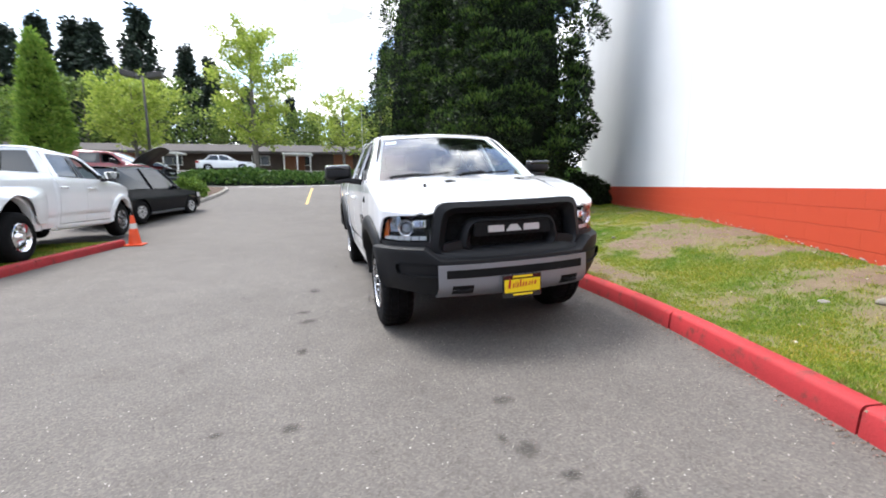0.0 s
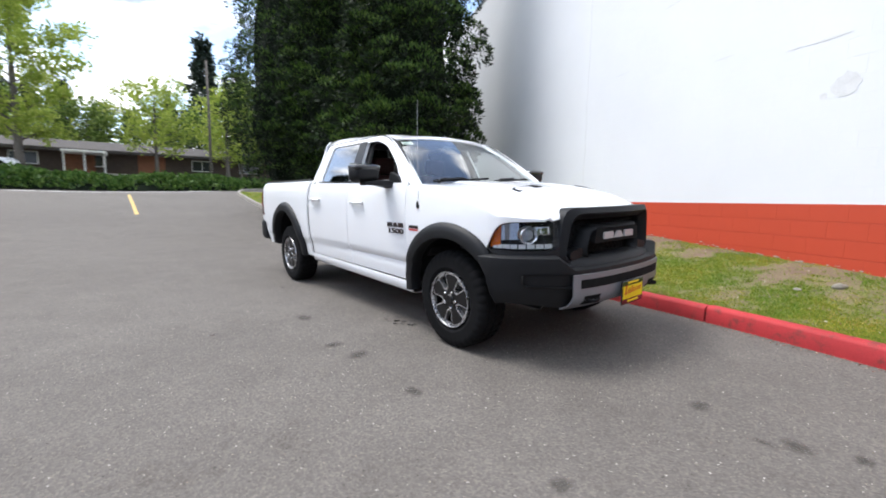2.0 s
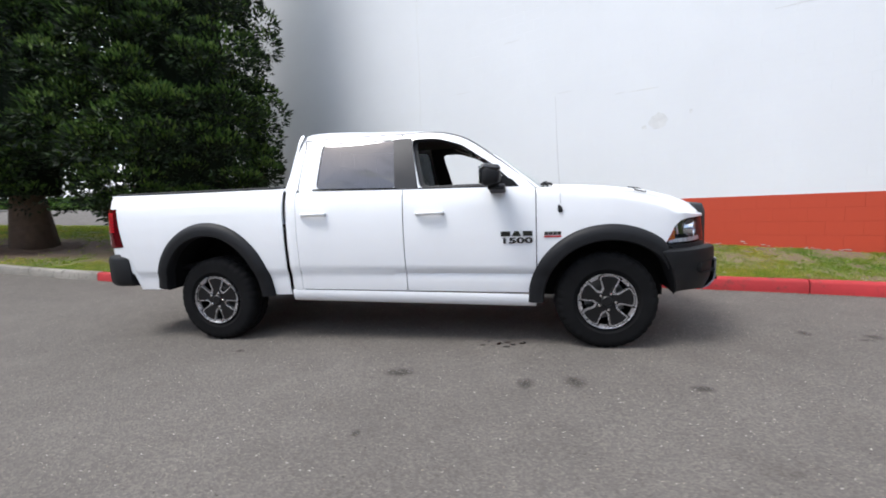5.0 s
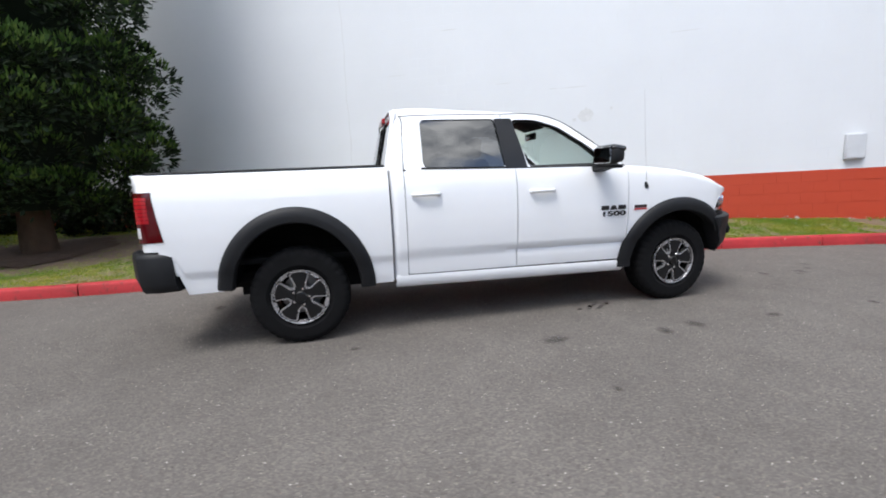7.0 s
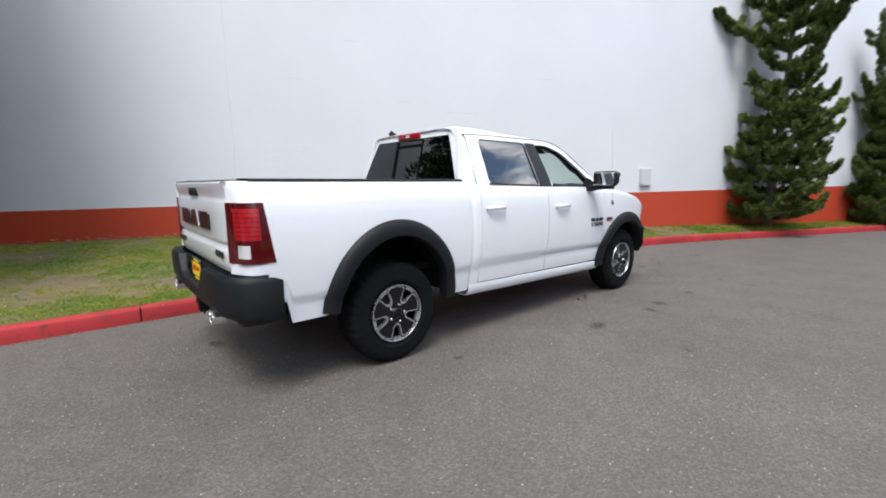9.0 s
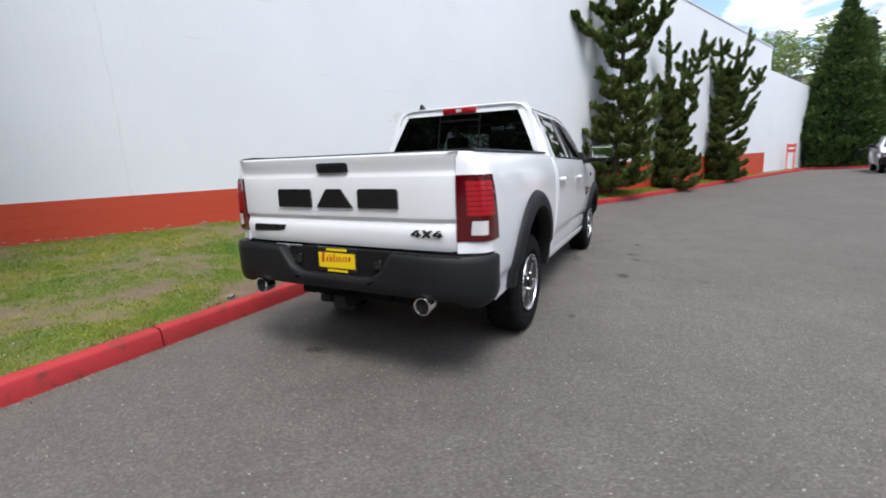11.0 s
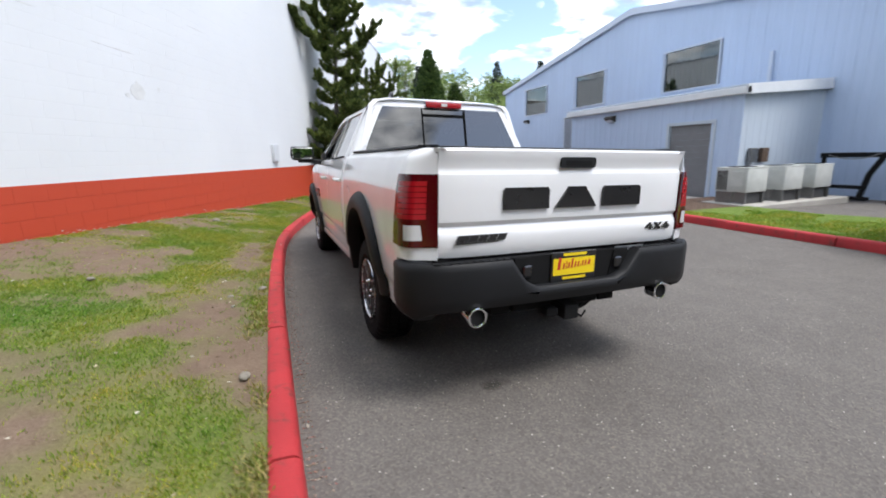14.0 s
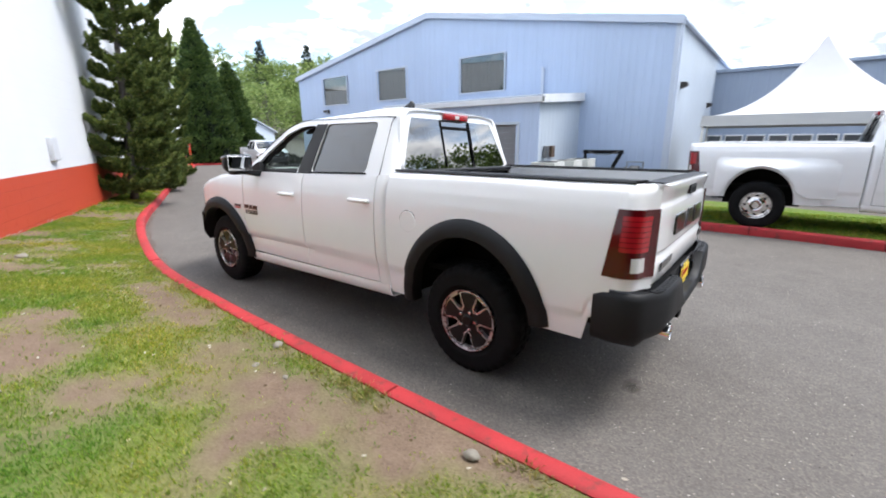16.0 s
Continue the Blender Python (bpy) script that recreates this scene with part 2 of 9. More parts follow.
def lathe(profile, n=24, axis="x", c=(0, 0, 0), cap=True):
    bm = bmesh.new()
    add_lathe(bm, profile, n, axis, c, cap)
    return bm


def add_tube(bm, pts, r, n=8, r_end=None, cap=True):
    pts = [Vector(p) for p in pts]
    rings = []
    side = None
    for i, p in enumerate(pts):
        d = (pts[min(i + 1, len(pts) - 1)] - pts[max(i - 1, 0)]).normalized()
        if side is None:
            side = d.orthogonal().normalized()
        side = (side - d * side.dot(d)).normalized()
        up = d.cross(side)
        rr = r if r_end is None else r + (r_end - r) * i / max(1, len(pts) - 1)
        rings.append([p + side * rr * math.cos(2 * math.pi * k / n) + up * rr * math.sin(2 * math.pi * k / n) for k in range(n)])
    return add_rings(bm, rings, True, cap)


def tube(pts, r, n=8, r_end=None):
    bm = bmesh.new()
    add_tube(bm, pts, r, n, r_end)
    return bm


def add_prism(bm, outline, axis, a, b, bevel=0.0):
    """outline of (u, v) pairs pushed along an axis from a to b."""
    def at(u, v, w):
        return {"x": (w, u, v), "y": (u, w, v), "z": (u, v, w)}[axis]
    r1 = [bm.verts.new(at(u, v, a)) for u, v in outline]
    r2 = [bm.verts.new(at(u, v, b)) for u, v in outline]
    fs = [bm.faces.new(r1), bm.faces.new(r2)]
    n = len(outline)
    for i in range(n):
        j = (i + 1) % n
        fs.append(bm.faces.new((r1[i], r1[j], r2[j], r2[i])))
    if bevel:
        bmesh.ops.recalc_face_normals(bm, faces=fs)
        es = list({e for f in fs for e in f.edges if e.calc_face_angle(0) > 0.35})
        bmesh.ops.bevel(bm, geom=es, offset=bevel, segments=2, affect="EDGES", profile=0.5)
    return bm


def prism(outline, axis, a, b, bevel=0.0):
    return add_prism(bmesh.new(), outline, axis, a, b, bevel)


def smooth01(t):
    t = min(1.0, max(0.0, t))
    return t * t * (3 - 2 * t)


def lerp_table(table, x):
    """Piecewise linear through (x, value...) rows."""
    if x <= table[0][0]:
        return table[0][1:] if len(table[0]) > 2 else table[0][1]
    for a, b in zip(table, table[1:]):
        if x <= b[0]:
            t = (x - a[0]) / (b[0] - a[0])
            v = [p + (q - p) * t for p, q in zip(a[1:], b[1:])]
            return v if len(v) > 1 else v[0]
    return table[-1][1:] if len(table[-1]) > 2 else table[-1][1]


def curve_through(pts, per=6):
    """Catmull-Rom through points."""
    pts = [Vector(p) for p in pts]
    out = []
    for i in range(len(pts) - 1):
        p0, p1, p2, p3 = pts[max(i - 1, 0)], pts[i], pts[i + 1], pts[min(i + 2, len(pts) - 1)]
        for k in range(per):
            t = k / per
            out.append(0.5 * ((2 * p1) + (p2 - p0) * t + (2 * p0 - 5 * p1 + 4 * p2 - p3) * t * t + (3 * p1 - p0 - 3 * p2 + p3) * t ** 3))
    out.append(pts[-1])
    return out


def letters(text, size, depth, name="lettering", bold=0.0):
    """Built-in font lettering as a mesh in the xz plane, centred, facing -y."""
    cu = bpy.data.curves.new(name, "FONT")
    cu.body, cu.size, cu.extrude, cu.align_x, cu.align_y = text, size, depth / 2, "CENTER", "CENTER"
    cu.offset = bold
    ob = new(name, cu)
    dg = bpy.context.evaluated_depsgraph_get()
    me = bpy.data.meshes.new_from_object(ob.evaluated_get(dg))
    bpy.data.objects.remove(ob)
    bpy.data.curves.remove(cu)
    me.transform(pose(0, 0, 0, 90, 0, 0))
    return me

# ---- lie of the land ----
# the drive falls away from the white wall to a shallow valley, and is nearly level beyond it
ACROSS = [(-18.0, -0.30), (-13.0, -0.22), (-9.0, -0.13), (-6.0, -0.085), (-4.2, -0.10), (-3.0, -0.094), (-2.2, -0.0737), (14.0, 0.469)]
WALL_DIR = Vector((math.sin(radians(25.64)), math.cos(radians(25.64)), 0))
WALL_OUT = Vector((-WALL_DIR.y, WALL_DIR.x, 0))     # towards the drive
WALL_AT = Vector((5.0, 0, 0))


def ground_z(x, y):
    z = lerp_table(ACROSS, x) * (1 - smooth01((y - 22) / 12)) + 1.42 * smooth01((y - 5) / 21)
    z += 0.02 * smooth01((x - 1.0) / 0.6) * smooth01((y - 1.5) / 3)
    z += 1.2 * smooth01((y - 30.5) / 4) + 0.6 * smooth01((y - 34) / 14)
    if y < -60:
        z += 21 * smooth01((-y - 60) / 90)
    return z


def wall_foot(w):
    return lerp_table([(-34, 0.0), (-15, 0.12), (-8.9, 0.28), (-7.4, 0.33), (-3.4, 0.5), (-0.9, 0.6), (0.6, 0.64), (9, 0.6), (14, 0.85), (30, 1.5)], w)


def breaks(rows):
    out = []
    for a, b, step in rows:
        n = max(1, round((b - a) / step))
        out += [a + (b - a) * i / n for i in range(n)]
    return out + [rows[-1][1]]


# ---- surface materials ----
def asphalt_material():
    m, nt, b = nodes_of("asphalt")
    v = world_coords(nt)
    big = noise_tex(nt, v, 0.35, 5, 0.6)
    mid = noise_tex(nt, v, 2.6, 5, 0.6)
    base = ramp(nt, big, [(0.3, (0.099, 0.088, 0.079)), (0.7, (0.129, 0.116, 0.105))])
    base = mix(nt, 0.35, base, ramp(nt, mid, [(0.3, (0.088, 0.08, 0.072)), (0.72, (0.152, 0.139, 0.126))]))
    vor = nt.nodes.new("ShaderNodeTexVoronoi")
    vor.inputs["Scale"].default_value = 95.0
    nt.links.new(v, vor.inputs["Vector"])
    stone = mix(nt, 0.48, base, mix(nt, 1.0, base, ramp(nt, vor.outputs["Color"], [(0.0, (0.35, 0.35, 0.35)), (0.55, (1.0, 1.0, 1.0)), (1.0, (1.9, 1.85, 1.75))]), "MULTIPLY"))
    vor2 = nt.nodes.new("ShaderNodeTexVoronoi")
    vor2.inputs["Scale"].default_value = 42.0
    nt.links.new(v, vor2.inputs["Vector"])
    sep = nt.nodes.new("ShaderNodeSeparateColor")
    nt.links.new(vor2.outputs["Color"], sep.inputs[0])
    pick = nt.nodes.new("ShaderNodeMath")
    pick.operation = "GREATER_THAN"
    pick.inputs[1].default_value = 0.84
    nt.links.new(sep.outputs[0], pick.inputs[0])
    near = nt.nodes.new("ShaderNodeMath")
    near.operation = "LESS_THAN"
    near.inputs[1].default_value = 0.19
    nt.links.new(vor2.outputs["Distance"], near.inputs[0])
    both = nt.nodes.new("ShaderNodeMath")
    both.operation = "MULTIPLY"
    nt.links.new(pick.outputs[0], both.inputs[0])
    nt.links.new(near.outputs[0], both.inputs[1])
    col = mix(nt, both.outputs[0], stone, ramp(nt, sep.outputs[1], [(0.2, (0.03, 0.028, 0.027)), (0.34, (0.045, 0.042, 0.04)), (0.4, (0.2, 0.15, 0.12)), (0.65, (0.29, 0.26, 0.24)), (0.92, (0.46, 0.43, 0.4))]))
    stain = ramp(nt, noise_tex(nt, v, 1.1, 6, 0.7), [(0.62, (1, 1, 1)), (0.74, (0.74, 0.72, 0.7))])
    col = mix(nt, 1.0, col, stain, "MULTIPLY")
    nt.links.new(col, b.inputs["Base Color"])
    setp(b, rough=0.86, spec=0.35)
    h = mix(nt, 0.5, vor.outputs["Distance"], noise_tex(nt, v, 160, 2))
    bump(nt, b, h, 0.55, 0.006)
    return m


ASPHALT = asphalt_material()


def lawn_material():
    m, nt, b = nodes_of("lawn_soil")
    v = world_coords(nt)
    fine = noise_tex(nt, v, 7.0, 4, 0.6)
    mid = noise_tex(nt, v, 2.2, 4, 0.6)
    vein = noise_tex(nt, v, 60.0, 3, 0.6)
    soil = ramp(nt, mid, [(0.3, (0.13, 0.086, 0.058)), (0.7, (0.19, 0.132, 0.092))])
    soil = mix(nt, 0.4, soil, ramp(nt, fine, [(0.3, (0.1, 0.066, 0.044)), (0.72, (0.24, 0.175, 0.125))]))
    soil = mix(nt, 0.3, soil, ramp(nt, vein, [(0.3, (0.06, 0.042, 0.03)), (0.7, (0.27, 0.205, 0.155))]))
    grass = ramp(nt, noise_tex(nt, v, 1.4, 3), [(0.3, (0.07, 0.13, 0.022)), (0.5, (0.135, 0.17, 0.032)), (0.7, (0.215, 0.195, 0.042))])
    grass = mix(nt, 0.4, grass, ramp(nt, vein, [(0.35, (0.06, 0.085, 0.018)), (0.65, (0.19, 0.21, 0.05))]))
    at = nt.nodes.new("ShaderNodeAttribute")
    at.attribute_name = "green"
    f = ramp(nt, mix(nt, 0.28, at.outputs["Fac"], fine), [(0.22, (0, 0, 0)), (0.74, (0.9, 0.9, 0.9))])
    nt.links.new(mix(nt, f, soil, grass), b.inputs["Base Color"])
    setp(b, rough=0.95, spec=0.2)
    bump(nt, b, mix(nt, 0.5, fine, vein), 0.7, 0.03)
    return m


LAWN = lawn_material()


def soil_patch(x, y):
    """Uneven growth: low values grow well."""
    n = 0.65 * (0.5 + 0.5 * noise.fractal(Vector((x, y, 0.3)) * 0.62, 0.9, 2.0, 4)) + 0.35 * (0.5 + 0.5 * noise.noise(Vector((x, y, 7.1)) * 3.0))
    return n


# trodden bare patches and fresh patches of the lawn by the wall: centre, half sizes
BARE = ((2.2, 0.72, 0.45, 0.55), (2.2, 1.42, 0.4, 0.45), (2.72, -1.2, 0.3, 0.35), (2.83, 0.43, 0.22, 0.25), (3.05, -0.26, 0.35, 0.3), (2.0, -0.7, 0.28, 0.6), (2.0, 2.1, 0.3, 0.4), (1.88, -1.5, 0.2, 0.5),
        (3.28, -0.8, 0.55, 0.4), (2.72, 2.6, 0.28, 0.22), (4.15, 0.05, 0.4, 0.4), (1.76, 2.7, 0.1, 0.8), (4.2, -1.07, 0.5, 0.4), (3.05, -3.15, 0.45, 0.35), (1.95, -3.9, 0.3, 0.25), (3.5, -2.1, 0.5, 0.3), (2.3, -5.6, 0.4, 0.3))
FRESH_AT = ((2.25, -0.05, 0.3, 0.22), (2.41, -1.14, 0.18, 0.3), (2.78, 1.1, 0.35, 0.24), (3.1, 1.1, 0.4, 0.4), (2.5, 1.85, 0.3, 0.2), (1.83, -3.5, 0.35, 0.5), (2.86, -1.53, 0.3, 0.2), (2.62, 0.1, 0.18, 0.2), (1.83, 0.95, 0.13, 0.2),
            (3.44, 0.41, 0.4, 0.3), (3.5, 1.3, 0.5, 0.4), (2.0, 2.9, 0.3, 0.3), (2.45, 2.5, 0.2, 0.2), (2.0, 3.6, 0.4, 0.5), (2.41, -2.3, 0.4, 0.45), (1.65, -2.4, 0.2, 0.4), (1.4, -4.2, 0.3, 0.4))


def growth(x, y):
    """How well the grass grows: 0 bare soil, 1 full."""
    v = 0.5 + 1.1 * (0.5 - soil_patch(x, y)) + 0.24 * noise.noise(Vector((x, y, 1.7)) * 5.0) + 0.16 * noise.noise(Vector((x, y, 9.2)) * 11.0)
    for cx, cy, rx, ry in BARE:
        v -= 0.46 * math.exp(-((x - cx) / rx) ** 2 - ((y - cy) / ry) ** 2)
    for cx, cy, rx, ry in FRESH_AT:
        v += 0.42 * math.exp(-((x - cx) / rx) ** 2 - ((y - cy) / ry) ** 2)
    v += 0.3 * smooth01((y - 5.0) / 2.5)
    for cx, cy in ((4.65, 6.95), (4.0, 10.8), (3.1, 13.2)):
        v -= 1.1 * math.exp(-(((x - cx) ** 2 + (y - cy) ** 2) / 3.4) ** 2)
    return min(1.0, max(0.0, v))


# ---- ground ----
bm = bmesh.new()
xs = breaks([(-700, -100, 100), (-100, -30, 8), (-30, -4.5, 1.5), (-4.5, 3, 0.5), (3, 14, 1.5), (14, 60, 8), (60, 700, 100)])
ys = breaks([(-700, -160, 80), (-160, -60, 8), (-60, 0, 5), (0, 40, 1.2), (40, 80, 8), (80, 700, 100)])
add_grid(bm, [[(x, y, ground_z(x, y)) for x in xs] for y in ys])
thing("ground", bm, ASPHALT, "worn grey asphalt drive and parking ground", "ground", kind="structure", smooth=True)

# ---- kerbs ----
def kerb_material(name, top, worn):
    m, nt, b = nodes_of(name)
    v = world_coords(nt)
    f = noise_tex(nt, v, 9.0, 6, 0.65)
    g = noise_tex(nt, v, 120.0, 3, 0.6)
    c = ramp(nt, noise_tex(nt, v, 1.8, 4), [(0.3, tuple(k * 0.8 for k in top)), (0.7, tuple(min(1, k * 1.15) for k in top))])
    c = mix(nt, ramp(nt, f, [(0.54, (0, 0, 0)), (0.66, (0.85, 0.85, 0.85))]), c, worn)
    c = mix(nt, 0.3, c, mix(nt, 1.0, c, ramp(nt, g, [(0.3, (0.5, 0.5, 0.5)), (0.7, (1.2, 1.2, 1.2))]), "MULTIPLY"))
    nt.links.new(c, b.inputs["Base Color"])
    setp(b, rough=0.7, spec=0.35)
    bump(nt, b, mix(nt, 0.5, f, g), 0.5, 0.008)
    return m


RED_KERB = kerb_material("red_kerb_paint", (0.40, 0.03, 0.034), (0.17, 0.035, 0.03))
GREY_KERB = kerb_material("bare_kerb_concrete", (0.27, 0.25, 0.22), (0.14, 0.13, 0.11))


def resample(pts, step):
    pts = [Vector(p) for p in pts]
    out, left = [pts[0]], step
    for a, b in zip(pts, pts[1:]):
        d = (b - a).length
        at = 0.0
        while d - at >= left:
            at += left
            out.append(a + (b - a) * at / d)
            left = step
        left -= d - at
    if (out[-1] - pts[-1]).length > 0.05:
        out.append(pts[-1])
    return out


def kerb_run(owner, line, mat, stone_length, side, height=0.15, width=0.14, name="kerb_stone"):
    """Kerb stones along the line of the road-side foot; side +1: the back lies to the left of the way along."""
    pts = resample(curve_through([(x, y, 0) for x, y in line], 8), 0.22)
    per = max(2, round(stone_length / 0.22))
    i = 0
    while i < len(pts) - 1:
        seg = pts[i:i + per + 1]
        if len(seg) < 2:
            break
        bm = bmesh.new()
        rings = []
        jit = random.uniform(-0.006, 0.006)
        for k, p in enumerate(seg):
            a, b = pts[max(0, i + k - 1)], pts[min(len(pts) - 1, i + k + 1)]
            d = (b - a).normalized()
            n = Vector((-d.y, d.x, 0)) * side
            q = p.copy()
            if k == 0:
                q = q + d * 0.007
            if k == len(seg) - 1:
                q = q - d * 0.007
            z = ground_z(q.x, q.y)
            prof = [(0.0, -0.15), (0.004, 0.03), (0.012, height - 0.03), (0.02, height - 0.012), (0.04, height), (width - 0.02, height + 0.004), (width, height - 0.01), (width + 0.004, -0.15)]
            rings.append([(q.x + n.x * (u + jit), q.y + n.y * (u + jit), z + h + jit * (h > 0)) for u, h in prof])
        add_rings(bm, rings)
        part(name, bm, mat, owner, smooth=True, angle=40)
        i += per
    return pts


KERB_WALL = [(-10.7, -31.2), (-6.75, -22.6), (-5.1, -19.2), (-3.2, -15.1), (-1.62, -11.4), (-0.66, -9.2), (-0.22, -8.15), (0.35, -6.65), (0.94, -4.6), (1.37, -2.6), (1.50, -0.9), (1.55, 0.6), (1.565, 2.2), (1.57, 3.7), (1.62, 5.0), (1.77, 6.4)]
KERB_GREY = [(1.77, 6.4), (1.92, 8.0), (2.15, 11.0), (2.4, 15.0), (2.65, 18.2), (3.1, 21.0), (4.3, 23.6), (7.0, 25.0), (14.0, 25.6)]
kerb = empty("kerb_wall_side", label="red painted concrete kerb of long stones with chipped paint", category="kerb", kind="structure")
kerb_run(kerb, KERB_WALL, RED_KERB, 1.45, -1)
kerb_b = empty("kerb_grey", label="unpainted weathered concrete kerb round the lawn", category="kerb", kind="structure")
kerb_run(kerb_b, KERB_GREY, GREY_KERB, 1.8, -1)
kerb_z = empty("kerb_drive_end", label="red painted concrete kerb across the end of the drive", category="kerb", kind="structure")
kerb_run(kerb_z, [(-8.62, -31.25), (-9.2, -32.3), (-10.6, -32.9), (-13.5, -33.0), (-19.0, -33.0)], RED_KERB, 1.8, -1)
KERB_FAR = [(-6.75, -3.9), (-6.5, -2.4), (-6.34, -0.8), (-6.22, 1.1), (-6.1, 3.4), (-5.9, 5.2), (-5.8, 5.8)]
kerb_c = empty("kerb_far_side", label="red painted concrete kerb along the grass strip", category="kerb", kind="structure")
kerb_run(kerb_c, KERB_FAR, RED_KERB, 1.8, 1)
KERB_ISLAND = [(-10.5, 13.3), (-7.9, 13.35), (-6.85, 14.0), (-6.35, 15.6), (-6.1, 18.0), (-6.3, 21.0), (-7.6, 22.6), (-10.5, 23.0)]
kerb_d = empty("kerb_island", label="brown grey concrete kerb round the planted island", category="kerb", kind="structure")
kerb_run(kerb_d, KERB_ISLAND, GREY_KERB, 1.6, 1)
KERB_BARN = [(-14.6, -14.6), (-11.6, -13.4), (-9.9, -11.8), (-8.7, -9.8), (-8.1, -8.2), (-7.72, -6.9)]
kerb_e = empty("kerb_barn", label="grey concrete kerb round the bark bed", category="kerb", kind="structure")
kerb_run(kerb_e, KERB_BARN, GREY_KERB, 1.6, 1)
kerb_run(kerb_e, [(-7.71, -6.86), (-7.52, -6.15)], RED_KERB, 0.7, 1)

# ---- lawn by the wall ----
def lawn_strip(name, line, foot_at, label, rows=14, rough=0.02, step=0.35, full=False):
    pts = resample(curve_through([(x, y, 0) for x, y in line], 6), step)
    grid = []
    for i, p in enumerate(pts):
        a, b = pts[max(0, i - 1)], pts[min(len(pts) - 1, i + 1)]
        d = (b - a).normalized()
        n = Vector((d.y, -d.x, 0))
        start = p + n * 0.12
        z0 = ground_z(p.x, p.y) + 0.125
        end, z1 = foot_at(p, n)
        row = []
        for k in range(rows + 1):
            t = k / rows
            q = start.lerp(end, t)
            z = z0 + (z1 - z0) * smooth01(t * 0.85 + 0.075)
            if k not in (0,):
                z += rough * noise.fractal(Vector((q.x, q.y, 0)) * 1.3, 1.0, 2.0, 4) * min(1, t * 6)
            row.append((q.x, q.y, z))
        grid.append(row)
    bm = bmesh.new()
    add_grid(bm, grid)
    ob = thing(name, bm, LAWN, label, "lawn", kind="structure", smooth=True)
    at = ob.data.attributes.new("green", "FLOAT", "POINT")
    at.data.foreach_set("value", [0.9 if full else growth(v.co.x, v.co.y) for v in ob.data.vertices])
    return grid


def to_wall(p, n):
    w = (p.y - WALL_AT.y) / WALL_DIR.y
    f = WALL_AT + WALL_DIR * min(w - 0.25 * (WALL_AT + WALL_DIR * w - p).length * 0.4, 14.2) - WALL_OUT * 0.05
    return f, wall_foot(min(w, 14.2))


LAWN_ROWS = lawn_strip("lawn_wall_side", KERB_WALL + KERB_GREY[1:6], to_wall, "patchy spring lawn with worn brown soil between kerb and wall", rows=44, step=0.14)


def bed(name, outline, mat, label, lift=0.1, category="lawn"):
    """A flat planted patch that follows the ground."""
    bm = bmesh.new()
    x0, x1 = min(p[0] for p in outline), max(p[0] for p in outline)
    y0, y1 = min(p[1] for p in outline), max(p[1] for p in outline)

    def inside(x, y):
        c = False
        for (ax, ay), (bx, by) in zip(outline, outline[1:] + outline[:1]):
            if (ay > y) != (by > y) and x < (bx - ax) * (y - ay) / (by - ay) + ax:
                c = not c
        return c
    vs = [bm.verts.new((x, y, 0)) for x, y in outline]
    f = bm.faces.new(vs)
    for k in range(1, int((y1 - y0) / 0.8)):
        g = bm.verts[:] + bm.edges[:] + bm.faces[:]
        bmesh.ops.bisect_plane(bm, geom=g, plane_co=(0, y0 + k * 0.8, 0), plane_no=(0, 1, 0))
    for k in range(1, int((x1 - x0) / 0.8)):
        g = bm.verts[:] + bm.edges[:] + bm.faces[:]
        bmesh.ops.bisect_plane(bm, geom=g, plane_co=(x0 + k * 0.8, 0, 0), plane_no=(1, 0, 0))
    for v in bm.verts:
        v.co.z = ground_z(v.co.x, v.co.y) + lift + 0.02 * noise.noise(v.co * 1.1)
    return thing(name, bm, mat, label, category, kind="structure", smooth=True)


def fresh_grass_material():
    m, nt, b = nodes_of("fresh_grass")
    v = world_coords(nt)
    c = ramp(nt, noise_tex(nt, v, 1.2, 5), [(0.32, (0.15, 0.1, 0.06)), (0.45, (0.1, 0.145, 0.024)), (0.7, (0.145, 0.2, 0.036))])
    c = mix(nt, 0.4, c, ramp(nt, noise_tex(nt, v, 45, 3), [(0.3, (0.045, 0.09, 0.012)), (0.7, (0.21, 0.3, 0.06))]))
    nt.links.new(c, b.inputs["Base Color"])
    setp(b, rough=0.95, spec=0.2)
    bump(nt, b, noise_tex(nt, v, 60, 3), 0.8, 0.03)
    return m


FRESH = fresh_grass_material()
BARK = varied("bark_mulch", (0.085, 0.05, 0.032), 0.35, 6, 70, 0.95, 0.9, 0.03, "World")
CONCRETE = varied("pale_concrete", (0.37, 0.35, 0.315), 0.15, 1.6, 60, 0.85, 0.4, 0.006, "World")
bed("grass_strip", [(-6.6, -1.95), (-6.5, -1.0), (-6.34, 1.1), (-6.22, 3.4), (-6.02, 5.2), (-5.93, 5.75), (-9.4, 6.2), (-10.2, 2.0), (-9.2, -0.4), (-9.3, -1.95)], FRESH, "green grass strip behind the red kerb", 0.12)
bed("bark_bed", [(-6.9, -3.85), (-6.62, -2.0), (-9.3, -2.0), (-9.5, -3.35), (-11.3, -3.48), (-11.36, -3.9), (-11.36, -4.3)], BARK, "brown bark bed beside the path", 0.09, "bed")
bed("bark_bed_two", [(-7.65, -6.25), (-7.86, -6.9), (-8.24, -8.2), (-8.84, -9.8), (-10.0, -11.7), (-11.7, -13.25), (-14.6, -14.4), (-15.2, -13.0), (-15.2, -11.5), (-11.35, -11.5), (-11.35, -6.4)], BARK, "brown bark bed in front of the annex", 0.1, "bed")
